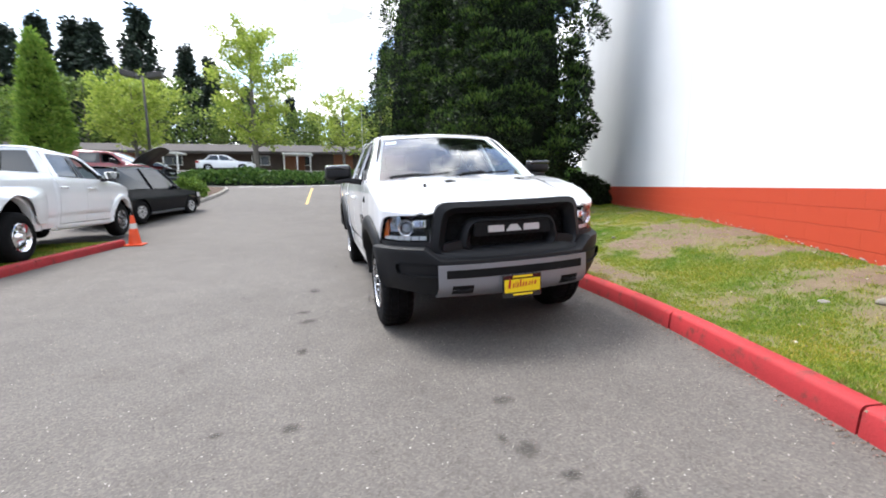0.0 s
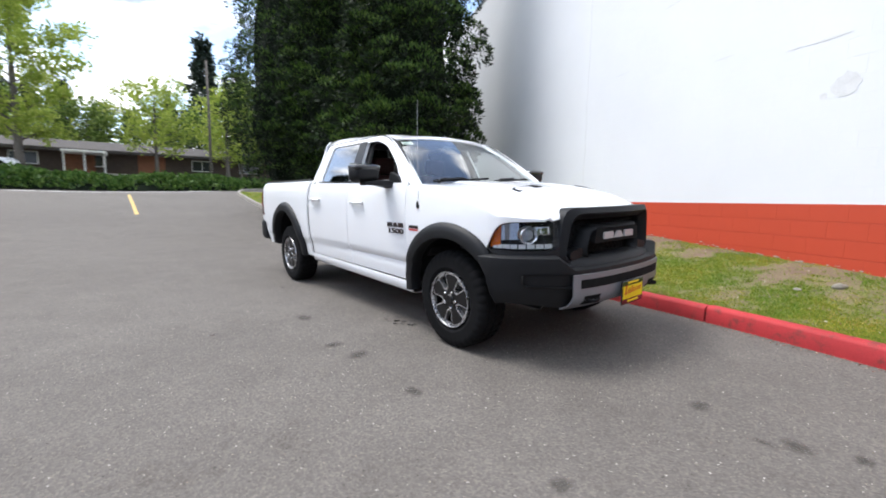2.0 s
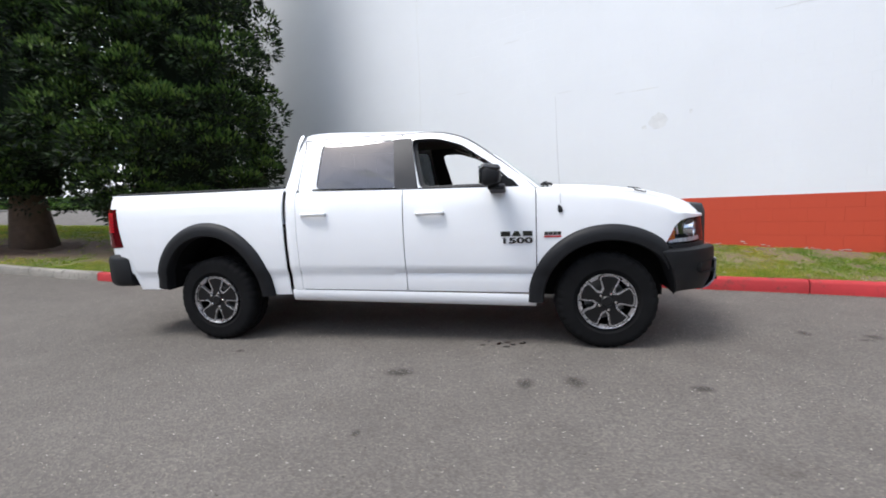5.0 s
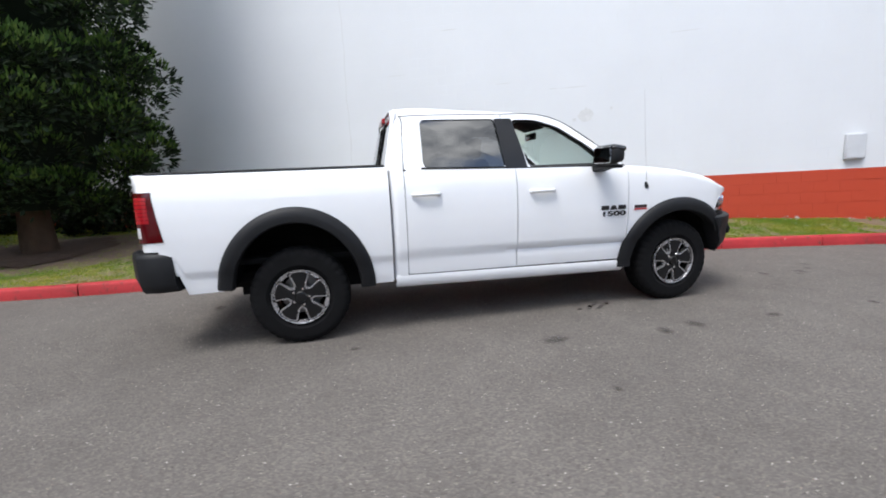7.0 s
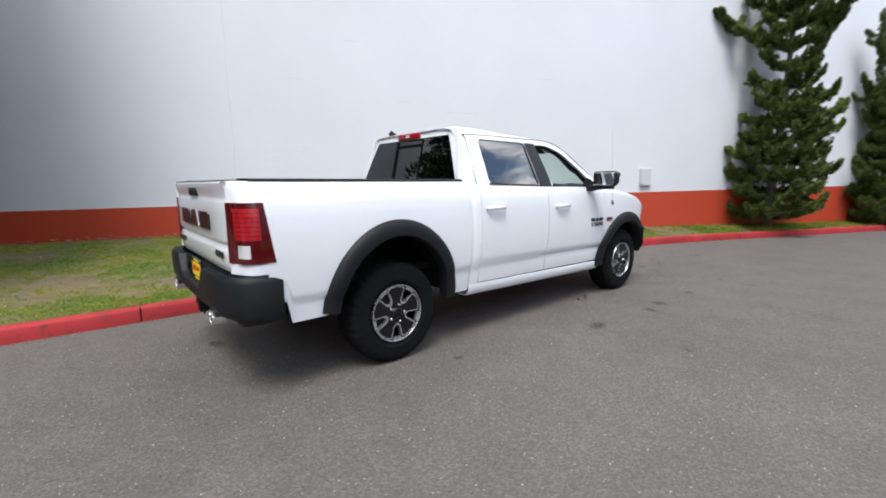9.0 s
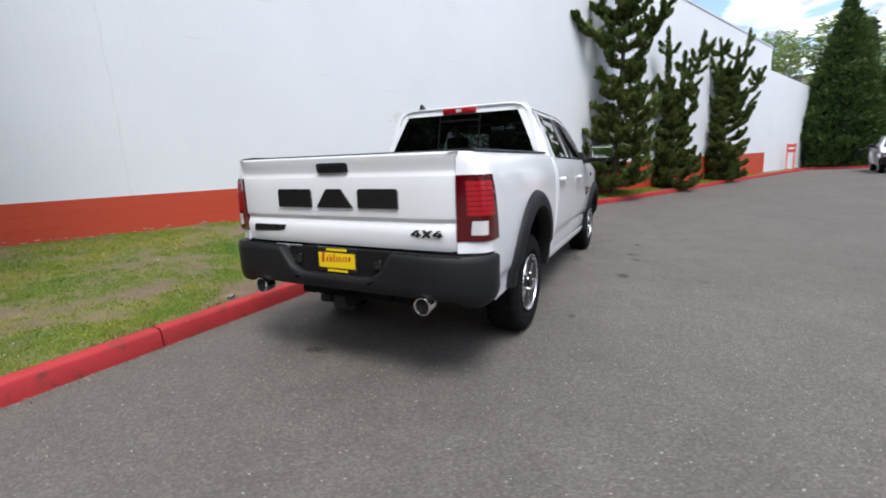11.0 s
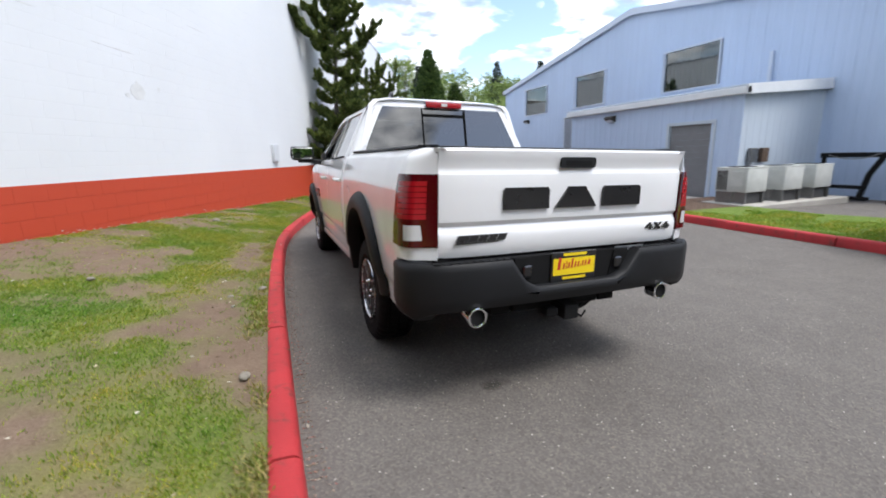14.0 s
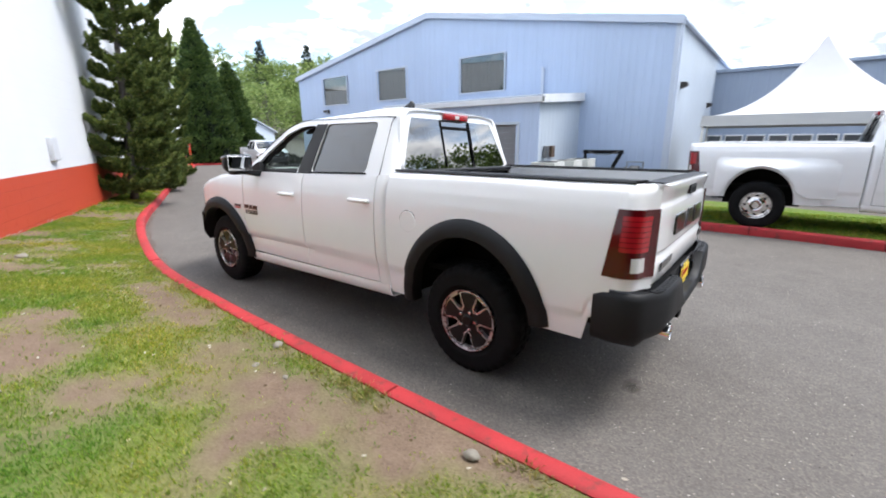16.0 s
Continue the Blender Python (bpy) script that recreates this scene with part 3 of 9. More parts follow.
bed("path_slab", [(-6.85, -4.0), (-7.45, -6.05), (-11.36, -6.35), (-11.36, -4.35)], CONCRETE, "pale concrete path to the grey door", 0.035, "path")
bed("island_bed", [(-10.5, 13.45), (-7.95, 13.5), (-7.0, 14.1), (-6.5, 15.6), (-6.25, 18.0), (-6.45, 20.9), (-7.7, 22.45), (-10.5, 22.85), (-12, 17)], BARK, "planted island with bark soil", 0.13, "bed")

# ---- white block wall with the red base ----
def painted_block(name, base, streak):
    m, nt, b = nodes_of(name)
    g = nt.nodes.new("ShaderNodeTexCoord")
    v = g.outputs["Object"]
    c = ramp(nt, noise_tex(nt, v, 0.5, 5), [(0.3, tuple(k * 0.94 for k in base)), (0.7, base)])
    c = mix(nt, ramp(nt, noise_tex(nt, v, 5.0, 6, 0.7), [(0.62, (0, 0, 0)), (0.8, (0.5, 0.5, 0.5))]), c, streak)
    nt.links.new(c, b.inputs["Base Color"])
    setp(b, rough=0.6, spec=0.4)
    sw = nt.nodes.new("ShaderNodeSeparateXYZ")
    nt.links.new(v, sw.inputs[0])
    cb = nt.nodes.new("ShaderNodeCombineXYZ")
    nt.links.new(sw.outputs["X"], cb.inputs["X"])
    nt.links.new(sw.outputs["Z"], cb.inputs["Y"])
    br = nt.nodes.new("ShaderNodeTexBrick")
    br.inputs["Scale"].default_value = 1.0
    br.inputs["Brick Width"].default_value, br.inputs["Row Height"].default_value = 0.4, 0.2
    br.inputs["Mortar Size"].default_value = 0.004
    br.inputs["Mortar Smooth"].default_value = 0.6
    nt.links.new(cb.outputs[0], br.inputs["Vector"])
    msk = ramp(nt, noise_tex(nt, v, 1.3, 4, 0.7), [(0.40, (0.3, 0.3, 0.3)), (0.62, (1, 1, 1))])
    hh = mix(nt, msk, (0.0, 0.0, 0.0), br.outputs["Fac"])
    gr = noise_tex(nt, v, 55.0, 4, 0.6)
    inv = mix(nt, 1.0, hh, (1.0, 1.0, 1.0), "DIFFERENCE")
    bump(nt, b, mix(nt, 0.22, inv, gr), 0.55, 0.006)
    return m


WHITE_WALL = painted_block("white_wall_paint", (0.685, 0.70, 0.72), (0.6, 0.615, 0.63))
RED_WALL = painted_block("red_base_paint", (0.46, 0.055, 0.022), (0.4, 0.085, 0.05))
WALL_M = Matrix(((WALL_DIR.x, WALL_OUT.x, 0, WALL_AT.x), (WALL_DIR.y, WALL_OUT.y, 0, WALL_AT.y), (0, 0, 1, 0), (0, 0, 0, 1)))
BAND_Z = 1.205


def wall_top(w):
    return 7.0 + (w + 29.4) * 0.044


bm = bmesh.new()
add_prism(bm, [(-29.4, BAND_Z), (14.4, BAND_Z), (14.4, wall_top(14.4)), (-29.4, wall_top(-29.4))], "y", -0.3, 0.0)
thing("wall_white", bm, WHITE_WALL, "tall white painted concrete block wall", "wall", kind="structure", at=WALL_M)
bm = bmesh.new()
add_prism(bm, [(-29.4, -0.6), (14.4, -0.6), (14.4, BAND_Z), (-29.4, BAND_Z)], "y", -0.3, 0.0)
RED_BASE = thing("wall_base_red", bm, RED_WALL, "red painted block base of the wall with whitish flaking foot", "wall", kind="structure", at=WALL_M)
bm = bmesh.new()
add_prism(bm, [(-40, -0.6), (-29.4, -0.6), (-29.4, 5.9), (-40, 5.5)], "y", -0.4, -0.1)
thing("wall_white_low", bm, WHITE_WALL, "lower white painted end of the block wall", "wall", kind="structure", at=WALL_M)
bm = bmesh.new()
add_prism(bm, [(-29.45, wall_top(-29.45)), (14.5, wall_top(14.5)), (14.5, wall_top(14.5) + 0.08), (-29.45, wall_top(-29.45) + 0.08)], "y", -0.34, 0.03)
thing("wall_coping", bm, plain("grey_flashing", (0.55, 0.56, 0.58), 0.4, metal=0.6), "thin grey metal coping on the wall", "trim", kind="structure", at=WALL_M)
bm = box(-29, 14.4, -22, -0.3, -0.6, 6.6)
thing("wall_hall_body", bm, WHITE_WALL, "white hall behind the block wall", "wall", kind="structure", at=WALL_M)

# ---- blue metal building ----
def siding_material(name, base):
    m, nt, b = nodes_of(name)
    v = world_coords(nt)
    c = ramp(nt, noise_tex(nt, v, 0.4, 5), [(0.3, tuple(k * 0.93 for k in base)), (0.7, base)])
    streak = world_coords(nt, (6, 6, 0.25))
    c = mix(nt, 0.18, c, mix(nt, 1.0, c, ramp(nt, noise_tex(nt, streak, 1.0, 4), [(0.35, (0.72, 0.74, 0.78)), (0.7, (1.08, 1.08, 1.08))]), "MULTIPLY"))
    nt.links.new(c, b.inputs["Base Color"])
    setp(b, rough=0.5, spec=0.4)
    return m


BLUE = siding_material("blue_siding_paint", (0.45, 0.55, 0.72))
PALE = siding_material("pale_siding_paint", (0.47, 0.53, 0.6))
BX, BY0, BY1, RIDGE_Y = -15.25, -23.8, -0.2, -12.0
EAVE, RIDGE = 5.72, 7.78


def gable(y):
    return EAVE + (RIDGE - EAVE) * (1 - abs(y - RIDGE_Y) / (BY1 - RIDGE_Y))


def ribbed(u0, u1, z0, top, step=0.305, proud=0.010, holes=(), cut=0.0):
    """Ribbed sheet in the u, z plane with depth w (out); top may be a function of u. Strips between ribs, cut by holes."""
    bm = bmesh.new()
    us = []
    u = u0
    while u < u1 - 1e-6:
        e = min(u + step, u1)
        us.append((u, e))
        u = e
    for a, e in us:
        prof = [(a, 0.0), (a + step * 0.70, 0.0), (a + step * 0.76, proud), (a + step * 0.92, proud), (a + step * 0.98, 0.0), (e, 0.0)]
        prof = [(min(p, e), d) for p, d in prof]
        mid = (a + e) / 2
        spans = [(z0, None)]
        for (h0, h1, hz0, hz1) in holes:
            if h0 - 0.02 < mid < h1 + 0.02:
                nxt = []
                for s0, s1 in spans:
                    nxt.append((s0, hz0))
                    nxt.append((hz1, s1))
                spans = [s for s in nxt if s[1] is None or s[1] > s[0] + 0.01]
        for s0, s1 in spans:
            lo = [(p, d, s0) for p, d in prof]
            hi = [(p, d, (top(p) if callable(top) else top) if s1 is None else s1) for p, d in prof]
            add_grid(bm, [lo, hi])
    bmesh.ops.remove_doubles(bm, verts=bm.verts[:], dist=0.0005)
    return bm


def wall_part(name, bm, mat, parent, label=""):
    """Stands a (u, d, z) sheet on the facade: u runs along y, d towards the drive."""
    for v in bm.verts:
        u, d, z = v.co
        v.co = (BX + d, u, z)
    return part(name, bm, mat, parent, label)


barn = empty("blue_building", label="large pale blue ribbed metal building with a low gable roof", category="building", kind="structure")
WINS = [(-9.96, -7.45), (-16.0, -13.62), (-21.15, -18.75)]
WZ0, WZ1 = 3.88, 5.5
SHUT = (-16.75, -14.35, -0.9, 3.35)
holes = [(a, b, WZ0, WZ1) for a, b in WINS]
wall_part("front_wall", ribbed(BY0, BY1, -0.9, gable, holes=holes), BLUE, barn)
TRIM = plain("pale_blue_trim", (0.5, 0.56, 0.66), 0.45)
GLASS_D = plain("dim_window_glass", (0.03, 0.035, 0.04), 0.12, spec=0.8)
CURT = varied("vertical_blinds", (0.36, 0.345, 0.33), 0.35, 3, 40, 0.8)
for a, b in WINS:
    wn = empty("barn_window")
    wn.parent = barn
    bm = bmesh.new()
    t = 0.07
    for (u0, u1, z0, z1) in ((a - t, b + t, WZ1, WZ1 + t), (a - t, b + t, WZ0 - t, WZ0), (a - t, a, WZ0, WZ1), (b, b + t, WZ0, WZ1)):
        add_box(bm, u0, u1, -0.06, 0.04, z0, z1, 0.006)
    wall_part("window_frame", bm, TRIM, wn)
    bm = bmesh.new()
    n = 9
    for k in range(n):
        u = a + (b - a) * (k + 0.5) / n
        wide = (b - a) / n * (0.47, 0.3, 0.44, 0.38, 0.47, 0.25, 0.42, 0.47, 0.33)[k]
        add_box(bm, u - wide, u + wide * 0.8, -0.16, -0.14 + 0.02 * (k % 2), WZ0 + 0.04 * (k % 3), WZ1)
    wall_part("blind", bm, CURT, wn, "grey vertical blinds behind glass")
    wall_part("pane", box(a, b, -0.05, -0.035, WZ0, WZ1), GLASS_MID, wn)
shutter = empty("roll_shutter")
shutter.parent = barn
bm = bmesh.new()
for k in range(22):
    add_box(bm, BX + 0.05, BX + 0.075, SHUT[0], SHUT[1], -0.9 + k * 0.193, -0.9 + k * 0.193 + 0.19, 0.002)
part("shutter_leaf", bm, varied("blue_grey_shutter", (0.2, 0.225, 0.27), 0.12, 3, 60, 0.5), shutter, "blue grey slatted shutter")
bm = bmesh.new()
for (u0, u1, z0, z1) in ((SHUT[0] - 0.08, SHUT[0], -0.9, 3.43), (SHUT[1], SHUT[1] + 0.08, -0.9, 3.43), (SHUT[0], SHUT[1], 3.35, 3.43)):
    add_box(bm, BX - 0.02, BX + 0.11, u0, u1, z0, z1, 0.008)
part("shutter_frame", bm, TRIM, shutter)
bm = bmesh.new()
add_box(bm, BX - 30, BX - 0.02, BY0, BY0 + 0.1, -0.9, EAVE)
part("side_wall_far", bm, BLUE, barn)
bm = ribbed(0, 30, -0.9, EAVE)
for v in bm.verts:
    u, d, z = v.co
    v.co = (BX - u, BY1 + d, z)
part("side_wall_near", bm, PALE, barn, "pale ribbed side wall")
bm = bmesh.new()
for s in (-1, 1):
    ye = BY0 - 0.12 if s < 0 else BY1 + 0.12
    ze = gable(ye)
    add_prism(bm, [(ye, ze), (RIDGE_Y, RIDGE + 0.002), (RIDGE_Y, RIDGE + 0.12), (ye, ze + 0.12)], "x", BX - 30.2, BX + 0.14)
part("roof", bm, varied("weathered_roof_sheet", (0.4, 0.44, 0.5), 0.1, 2, 60, 0.45, metal=0.5), barn)
bm = bmesh.new()
for s in (-1, 1):
    ye = BY0 - 0.14 if s < 0 else BY1 + 0.14
    ze = gable(ye)
    add_prism(bm, [(ye, ze - 0.14), (RIDGE_Y, RIDGE - 0.14), (RIDGE_Y, RIDGE + 0.14), (ye, ze + 0.14)], "x", BX + 0.145, BX + 0.17)
part("rake_trim", bm, TRIM, barn)
part("corner_trim", box(BX - 0.12, BX + 0.035, BY1 - 0.12, BY1 + 0.035, -0.9, EAVE), TRIM, barn)
bm = bmesh.new()
add_box(bm, BX - 30, BX + 0.15, BY1 + 0.06, BY1 + 0.2, EAVE - 0.06, EAVE + 0.06, 0.02)
part("gutter", bm, TRIM, barn)
part("downpipe", tube([(BX + 0.02, BY1 + 0.13, EAVE), (BX + 0.02, BY1 + 0.1, EAVE - 0.3), (BX + 0.02, BY1 + 0.1, -0.5)], 0.05, 8), TRIM, barn)
part("vent_pipe", box(BX + 0.03, BX + 0.12, -5.52, -5.4, 3.3, 4.65, 0.01), TRIM, barn)

# lean-to annex
WHITE_FASCIA = varied("white_fascia_paint", (0.68, 0.7, 0.72), 0.06, 3, 60, 0.5)
AX, AY0, AY1, AZ = -11.4, -11.35, -3.7, 3.0
annex = empty("annex", label="low pale blue metal annex with a grey roll-up door", category="building", kind="structure")
def annex_part(name, bm, mat, label=""):
    for v in bm.verts:
        u, d, z = v.co
        v.co = (AX + d, u, z)
    return part(name, bm, mat, annex, label)
DOOR = (-6.15, -4.58, -0.9, 2.16)
annex_part("front_wall", ribbed(AY0, AY1, -0.9, AZ, holes=[DOOR]), BLUE)
bm = ribbed(0, -(BX - AX), -0.9, AZ + 0.1)
for v in bm.verts:
    u, d, z = v.co
    v.co = (AX - u, AY1 + d, z)
part("side_wall", bm, PALE, annex, "pale ribbed end wall")
part("far_side_wall", box(BX, AX, AY0 - 0.02, AY0, -0.9, AZ), BLUE, annex)
bm = bmesh.new()
add_prism(bm, [(BX, AZ + 0.42), (AX + 0.18, AZ + 0.1), (AX + 0.18, AZ + 0.14), (BX, AZ + 0.46)], "y", AY0 - 0.15, AY1 + 0.15)
part("roof", bm, PALE, annex)
bm = bmesh.new()
y = AY0
while y < AY1:
    add_prism(bm, [(BX, AZ + 0.46), (AX + 0.2, AZ + 0.14), (AX + 0.2, AZ + 0.165), (BX, AZ + 0.485)], "y", y, y + 0.075)
    y += 0.305
part("roof_rib", bm, PALE, annex)
bm = bmesh.new()
add_box(bm, AX + 0.02, AX + 0.2, AY0 - 0.16, AY1 + 0.18, AZ - 0.1, AZ + 0.1, 0.015)
add_prism(bm, [(BX, AZ + 0.14), (AX + 0.2, AZ - 0.12), (AX + 0.2, AZ + 0.15), (BX, AZ + 0.47)], "y", AY1 + 0.152, AY1 + 0.18)
part("fascia", bm, WHITE_FASCIA, annex, "white fascia board")
DOORG = varied("grey_door_paint", (0.17, 0.175, 0.185), 0.1, 3, 60, 0.5)
door = empty("roll_door")
door.parent = annex
bm = bmesh.new()
for k in range(14):
    z = -0.5 + k * 0.198
    add_box(bm, AX - 0.1, AX - 0.06, DOOR[0], DOOR[1], z + 0.001, z + 0.197, 0.002)
part("door_leaf", bm, DOORG, door)
bm = bmesh.new()
for (u0, u1, z0, z1) in ((DOOR[0] - 0.1, DOOR[0], -0.9, 2.26), (DOOR[1], DOOR[1] + 0.1, -0.9, 2.26), (DOOR[0], DOOR[1], 2.16, 2.26)):
    add_box(bm, AX - 0.1, AX + 0.035, u0, u1, z0, z1, 0.008)
part("door_frame", bm, PALE, door, "white metal door frame")

# ---- the white pickup truck: built in its own frame, nose towards -y ----
def shell(rows, thick=0.014):
    """A curved sheet with a back and closed rims; the back lies thick along the normals."""
    g = np.array([[tuple(p) for p in r] for r in rows], float)
    du = np.gradient(g, axis=0)
    dv = np.gradient(g, axis=1)
    n = np.cross(du, dv)
    ln = np.linalg.norm(n, axis=2)[..., None]
    n = np.where(ln > 1e-9, n / np.maximum(ln, 1e-9), 0)
    mid = g.reshape(-1, 3).mean(0)
    inward = np.array([0.0, mid[1] * 0.6, 0.7]) - mid
    sign = 1.0 if (n.reshape(-1, 3).mean(0) @ inward) > 0 else -1.0
    b = g + n * sign * thick
    bm = bmesh.new()
    f = add_grid(bm, [[tuple(p) for p in r] for r in g])
    k = add_grid(bm, [[tuple(p) for p in r] for r in b])
    h, w = len(f), len(f[0])
    edge = [(0, c) for c in range(w)] + [(r, w - 1) for r in range(1, h)] + [(h - 1, c) for c in range(w - 2, -1, -1)] + [(r, 0) for r in range(h - 2, 0, -1)]
    for (r0, c0), (r1, c1) in zip(edge, edge[1:] + edge[:1]):
        try:
            bm.faces.new((f[r0][c0], f[r1][c1], k[r1][c1], k[r0][c0]))
        except ValueError:
            pass
    return bm


def rows_mirror(rows, s):
    return [[(p[0] * s, p[1], p[2]) for p in r] for r in rows]


def ring_skin(outer, inner, off):
    """A frame between two outlines of the same number of points, thick by the vector off."""
    bm = bmesh.new()
    o = Vector(off)
    add_rings(bm, [[Vector(p) + o for p in outer], outer, inner, [Vector(p) + o for p in inner]], True, False)
    return bm


def even(outline, n):
    """n points evenly along a closed outline of tuples."""
    pts = [Vector(p) for p in outline] + [Vector(outline[0])]
    ds = [0.0]
    for a, b in zip(pts, pts[1:]):
        ds.append(ds[-1] + (b - a).length)
    out = []
    for k in range(n):
        d = ds[-1] * k / n
        for i in range(len(pts) - 1):
            if ds[i] <= d <= ds[i + 1]:
                t = (d - ds[i]) / max(1e-9, ds[i + 1] - ds[i])
                out.append(pts[i].lerp(pts[i + 1], t))
                break
    return out


def rounded(outline, r=0.05, n=4):
    """Rounds the corners of a 2D outline; every corner gives n + 1 points."""
    out = []
    m = len(outline)
    for i in range(m):
        p0, p1, p2 = Vector(outline[i - 1]), Vector(outline[i]), Vector(outline[(i + 1) % m])
        a, b = (p0 - p1), (p2 - p1)
        k = min(r, a.length * 0.45, b.length * 0.45)
        q0, q1 = p1 + a.normalized() * k, p1 + b.normalized() * k
        for j in range(n + 1):
            t = j / n
            out.append((q0 * (1 - t) ** 2 + p1 * 2 * t * (1 - t) + q1 * t * t).to_tuple())
    return out


SIDE = [(0.36, 0.90), (0.42, 0.935), (0.52, 0.955), (0.60, 0.963), (0.645, 0.967), (0.668, 0.986), (0.80, 1.0), (0.95, 1.008), (1.10, 1.006), (1.22, 0.998), (1.30, 0.985), (1.38, 0.958), (1.44, 0.93)]
PLAN = [(-2.75, -0.2), (-2.6, -0.115), (-2.45, -0.06), (-2.3, -0.03), (-2.1, -0.012), (-1.8, 0.0), (-1.2, -0.004), (0.0, 0.0), (1.0, 0.0), (1.8, 0.004), (2.5, 0.002), (2.75, 0.008), (2.88, 0.006), (3.0, -0.04)]


def side_x(y, z):
    return lerp_table(SIDE, z) + lerp_table(PLAN, y)


CAB_SIDE = [(1.34, 0.945), (1.40, 0.925), (1.56, 0.86), (1.70, 0.795), (1.80, 0.748), (1.86, 0.715), (1.9, 0.67)]


def cab_x(y, z):
    x = lerp_table(CAB_SIDE, z)
    return x - 0.05 * smooth01((-0.55 - y) / 0.8) * smooth01((z - 1.4) / 0.4)


ARCH_R = (1.80, 0.45, 0.56, 0.62)      # centre y, z; half length, height
ARCH_F = (-1.82, 0.42, 0.575, 0.54)


def arch_z(arch, y):
    d = (y - arch[0]) / arch[2]
    return arch[1] + arch[3] * math.sqrt(max(0.0, 1 - d * d)) if abs(d) < 1 else -1


def column(y, z0, z1, n, fx, top_in=0.0, top_h=0.06):
    out = []
    for k in range(n + 1):
        t = k / n
        z = z0 + (z1 - z0) * t
        x = fx(y, z)
        if top_in:
            q = smooth01((z - (z1 - top_h)) / top_h)
            x -= top_in * q * q
        out.append((x, y, z))
    return out


def spread(a, b, n):
    return [a + (b - a) * i / n for i in range(n + 1)]


BODY = WHITE_PAINT
TRUCK_M = pose(0, 0, 0, 0, -1.92, 0)
truck = empty("pickup_truck", TRUCK_M, "white four-door pickup truck with black flares beside the red kerb", "pickup truck")
HANDLE_W = plain("white_handle_paint", (0.78, 0.78, 0.78), 0.25, coat=1.0)
BADGE = plain("black_badge", (0.012, 0.012, 0.013), 0.3, coat=0.5)
SILVER = plain("bright_badge_silver", (0.5, 0.51, 0.52), 0.4, metal=0.25)


# three plain slanted blocks stand where the maker's mark is
def mark_shapes(width, height, depth):
    bm = bmesh.new()
    h, u = height / 2, width / 3.3
    for k, (lo, hi) in enumerate(((0.0, 0.0), (0.0, 0.26), (0.0, 0.0))):
        a = -width / 2 + k * u * 1.15
        b = a + u
        add_prism(bm, [(a + lo * u, -h), (b - lo * u, -h), (b - hi * u, h * 0.72), (b - (hi + 0.04) * u, h), (a + (hi + 0.04) * u, h), (a + hi * u, h * 0.72)], "y", -depth, 0)
    return bm


def bar_shapes(widths, height, gap, depth):
    bm = bmesh.new()
    tot = sum(widths) + gap * (len(widths) - 1)
    x = -tot / 2
    for w in widths:
        add_prism(bm, [(x, -height / 2), (x + w, -height / 2), (x + w + height * 0.12, height / 2), (x + height * 0.12, height / 2)], "y", -depth, 0)
        x += w + gap
    return bm


# -- bed and cab lower sides, doors --
def bed_side(s):
    rows = []
    for y in spread(1.008, 2.80, 44):
        a = arch_z(ARCH_R, y)
        z0 = max(a, 0.45) if y < 1.5 else max(a, 0.5 if y < 2.66 else 0.66)
        rows.append(column(y, z0, 1.431, 34, side_x, 0.045, 0.035))
    ob = part("bed_side", shell(rows_mirror(rows, s), 0.016), BODY, truck, smooth=True, angle=40)
    # corner post under and over the tail lamp
    rows = []
    for y in spread(2.8005, 2.86, 3):
        rows.append(column(y, 0.86 if y < 2.9 else 0.9, 0.925, 4, side_x))
    for a in spread(0, 90, 6):
        c, q = math.cos(radians(a)), math.sin(radians(a))
        rows.append([(side_x(2.86, z) - 0.09 + 0.09 * c, 2.86 + 0.1 * q, z) for z in spread(0.86, 0.925, 4)])
    rows.append([(0.845, 2.961, z) for z in spread(0.86, 0.925, 4)])
    rows.append([(0.843, 2.90, z) for z in spread(0.86, 0.925, 4)])
    part("corner_panel", shell(rows_mirror(rows, s)), BODY, ob, smooth=True, angle=50)
    rows = []
    for y in spread(2.8005, 2.86, 3):
        rows.append(column(y, 1.30, 1.431, 5, side_x, 0.045, 0.035))
    for a in spread(0, 90, 6):
        c, q = math.cos(radians(a)), math.sin(radians(a))
        rows.append([(side_x(2.86, z) - 0.09 + 0.09 * c - (0.05 * smooth01((z - 1.396) / 0.035) if z > 1.396 else 0), 2.86 + 0.1 * q, z) for z in spread(1.30, 1.431, 5)])
    rows.append([(0.845, 2.961, z) for z in spread(1.30, 1.431, 5)])
    rows.append([(0.843, 2.90, z) for z in spread(1.30, 1.431, 5)])
    part("corner_panel", shell(rows_mirror(rows, s)), BODY, ob, smooth=True, angle=50)
    part("rail_cap", prism([(s * 0.80, 1.43), (s * 0.905, 1.43), (s * 0.912, 1.437), (s * 0.90, 1.447), (s * 0.81, 1.449)], "y", 1.03, 2.87), PLASTIC, ob, "black plastic rail cap")
    part("bed_inner", box(s * 0.80, s * 0.83, 1.05, 2.90, 1.10, 1.426), BODY, ob)
    return ob


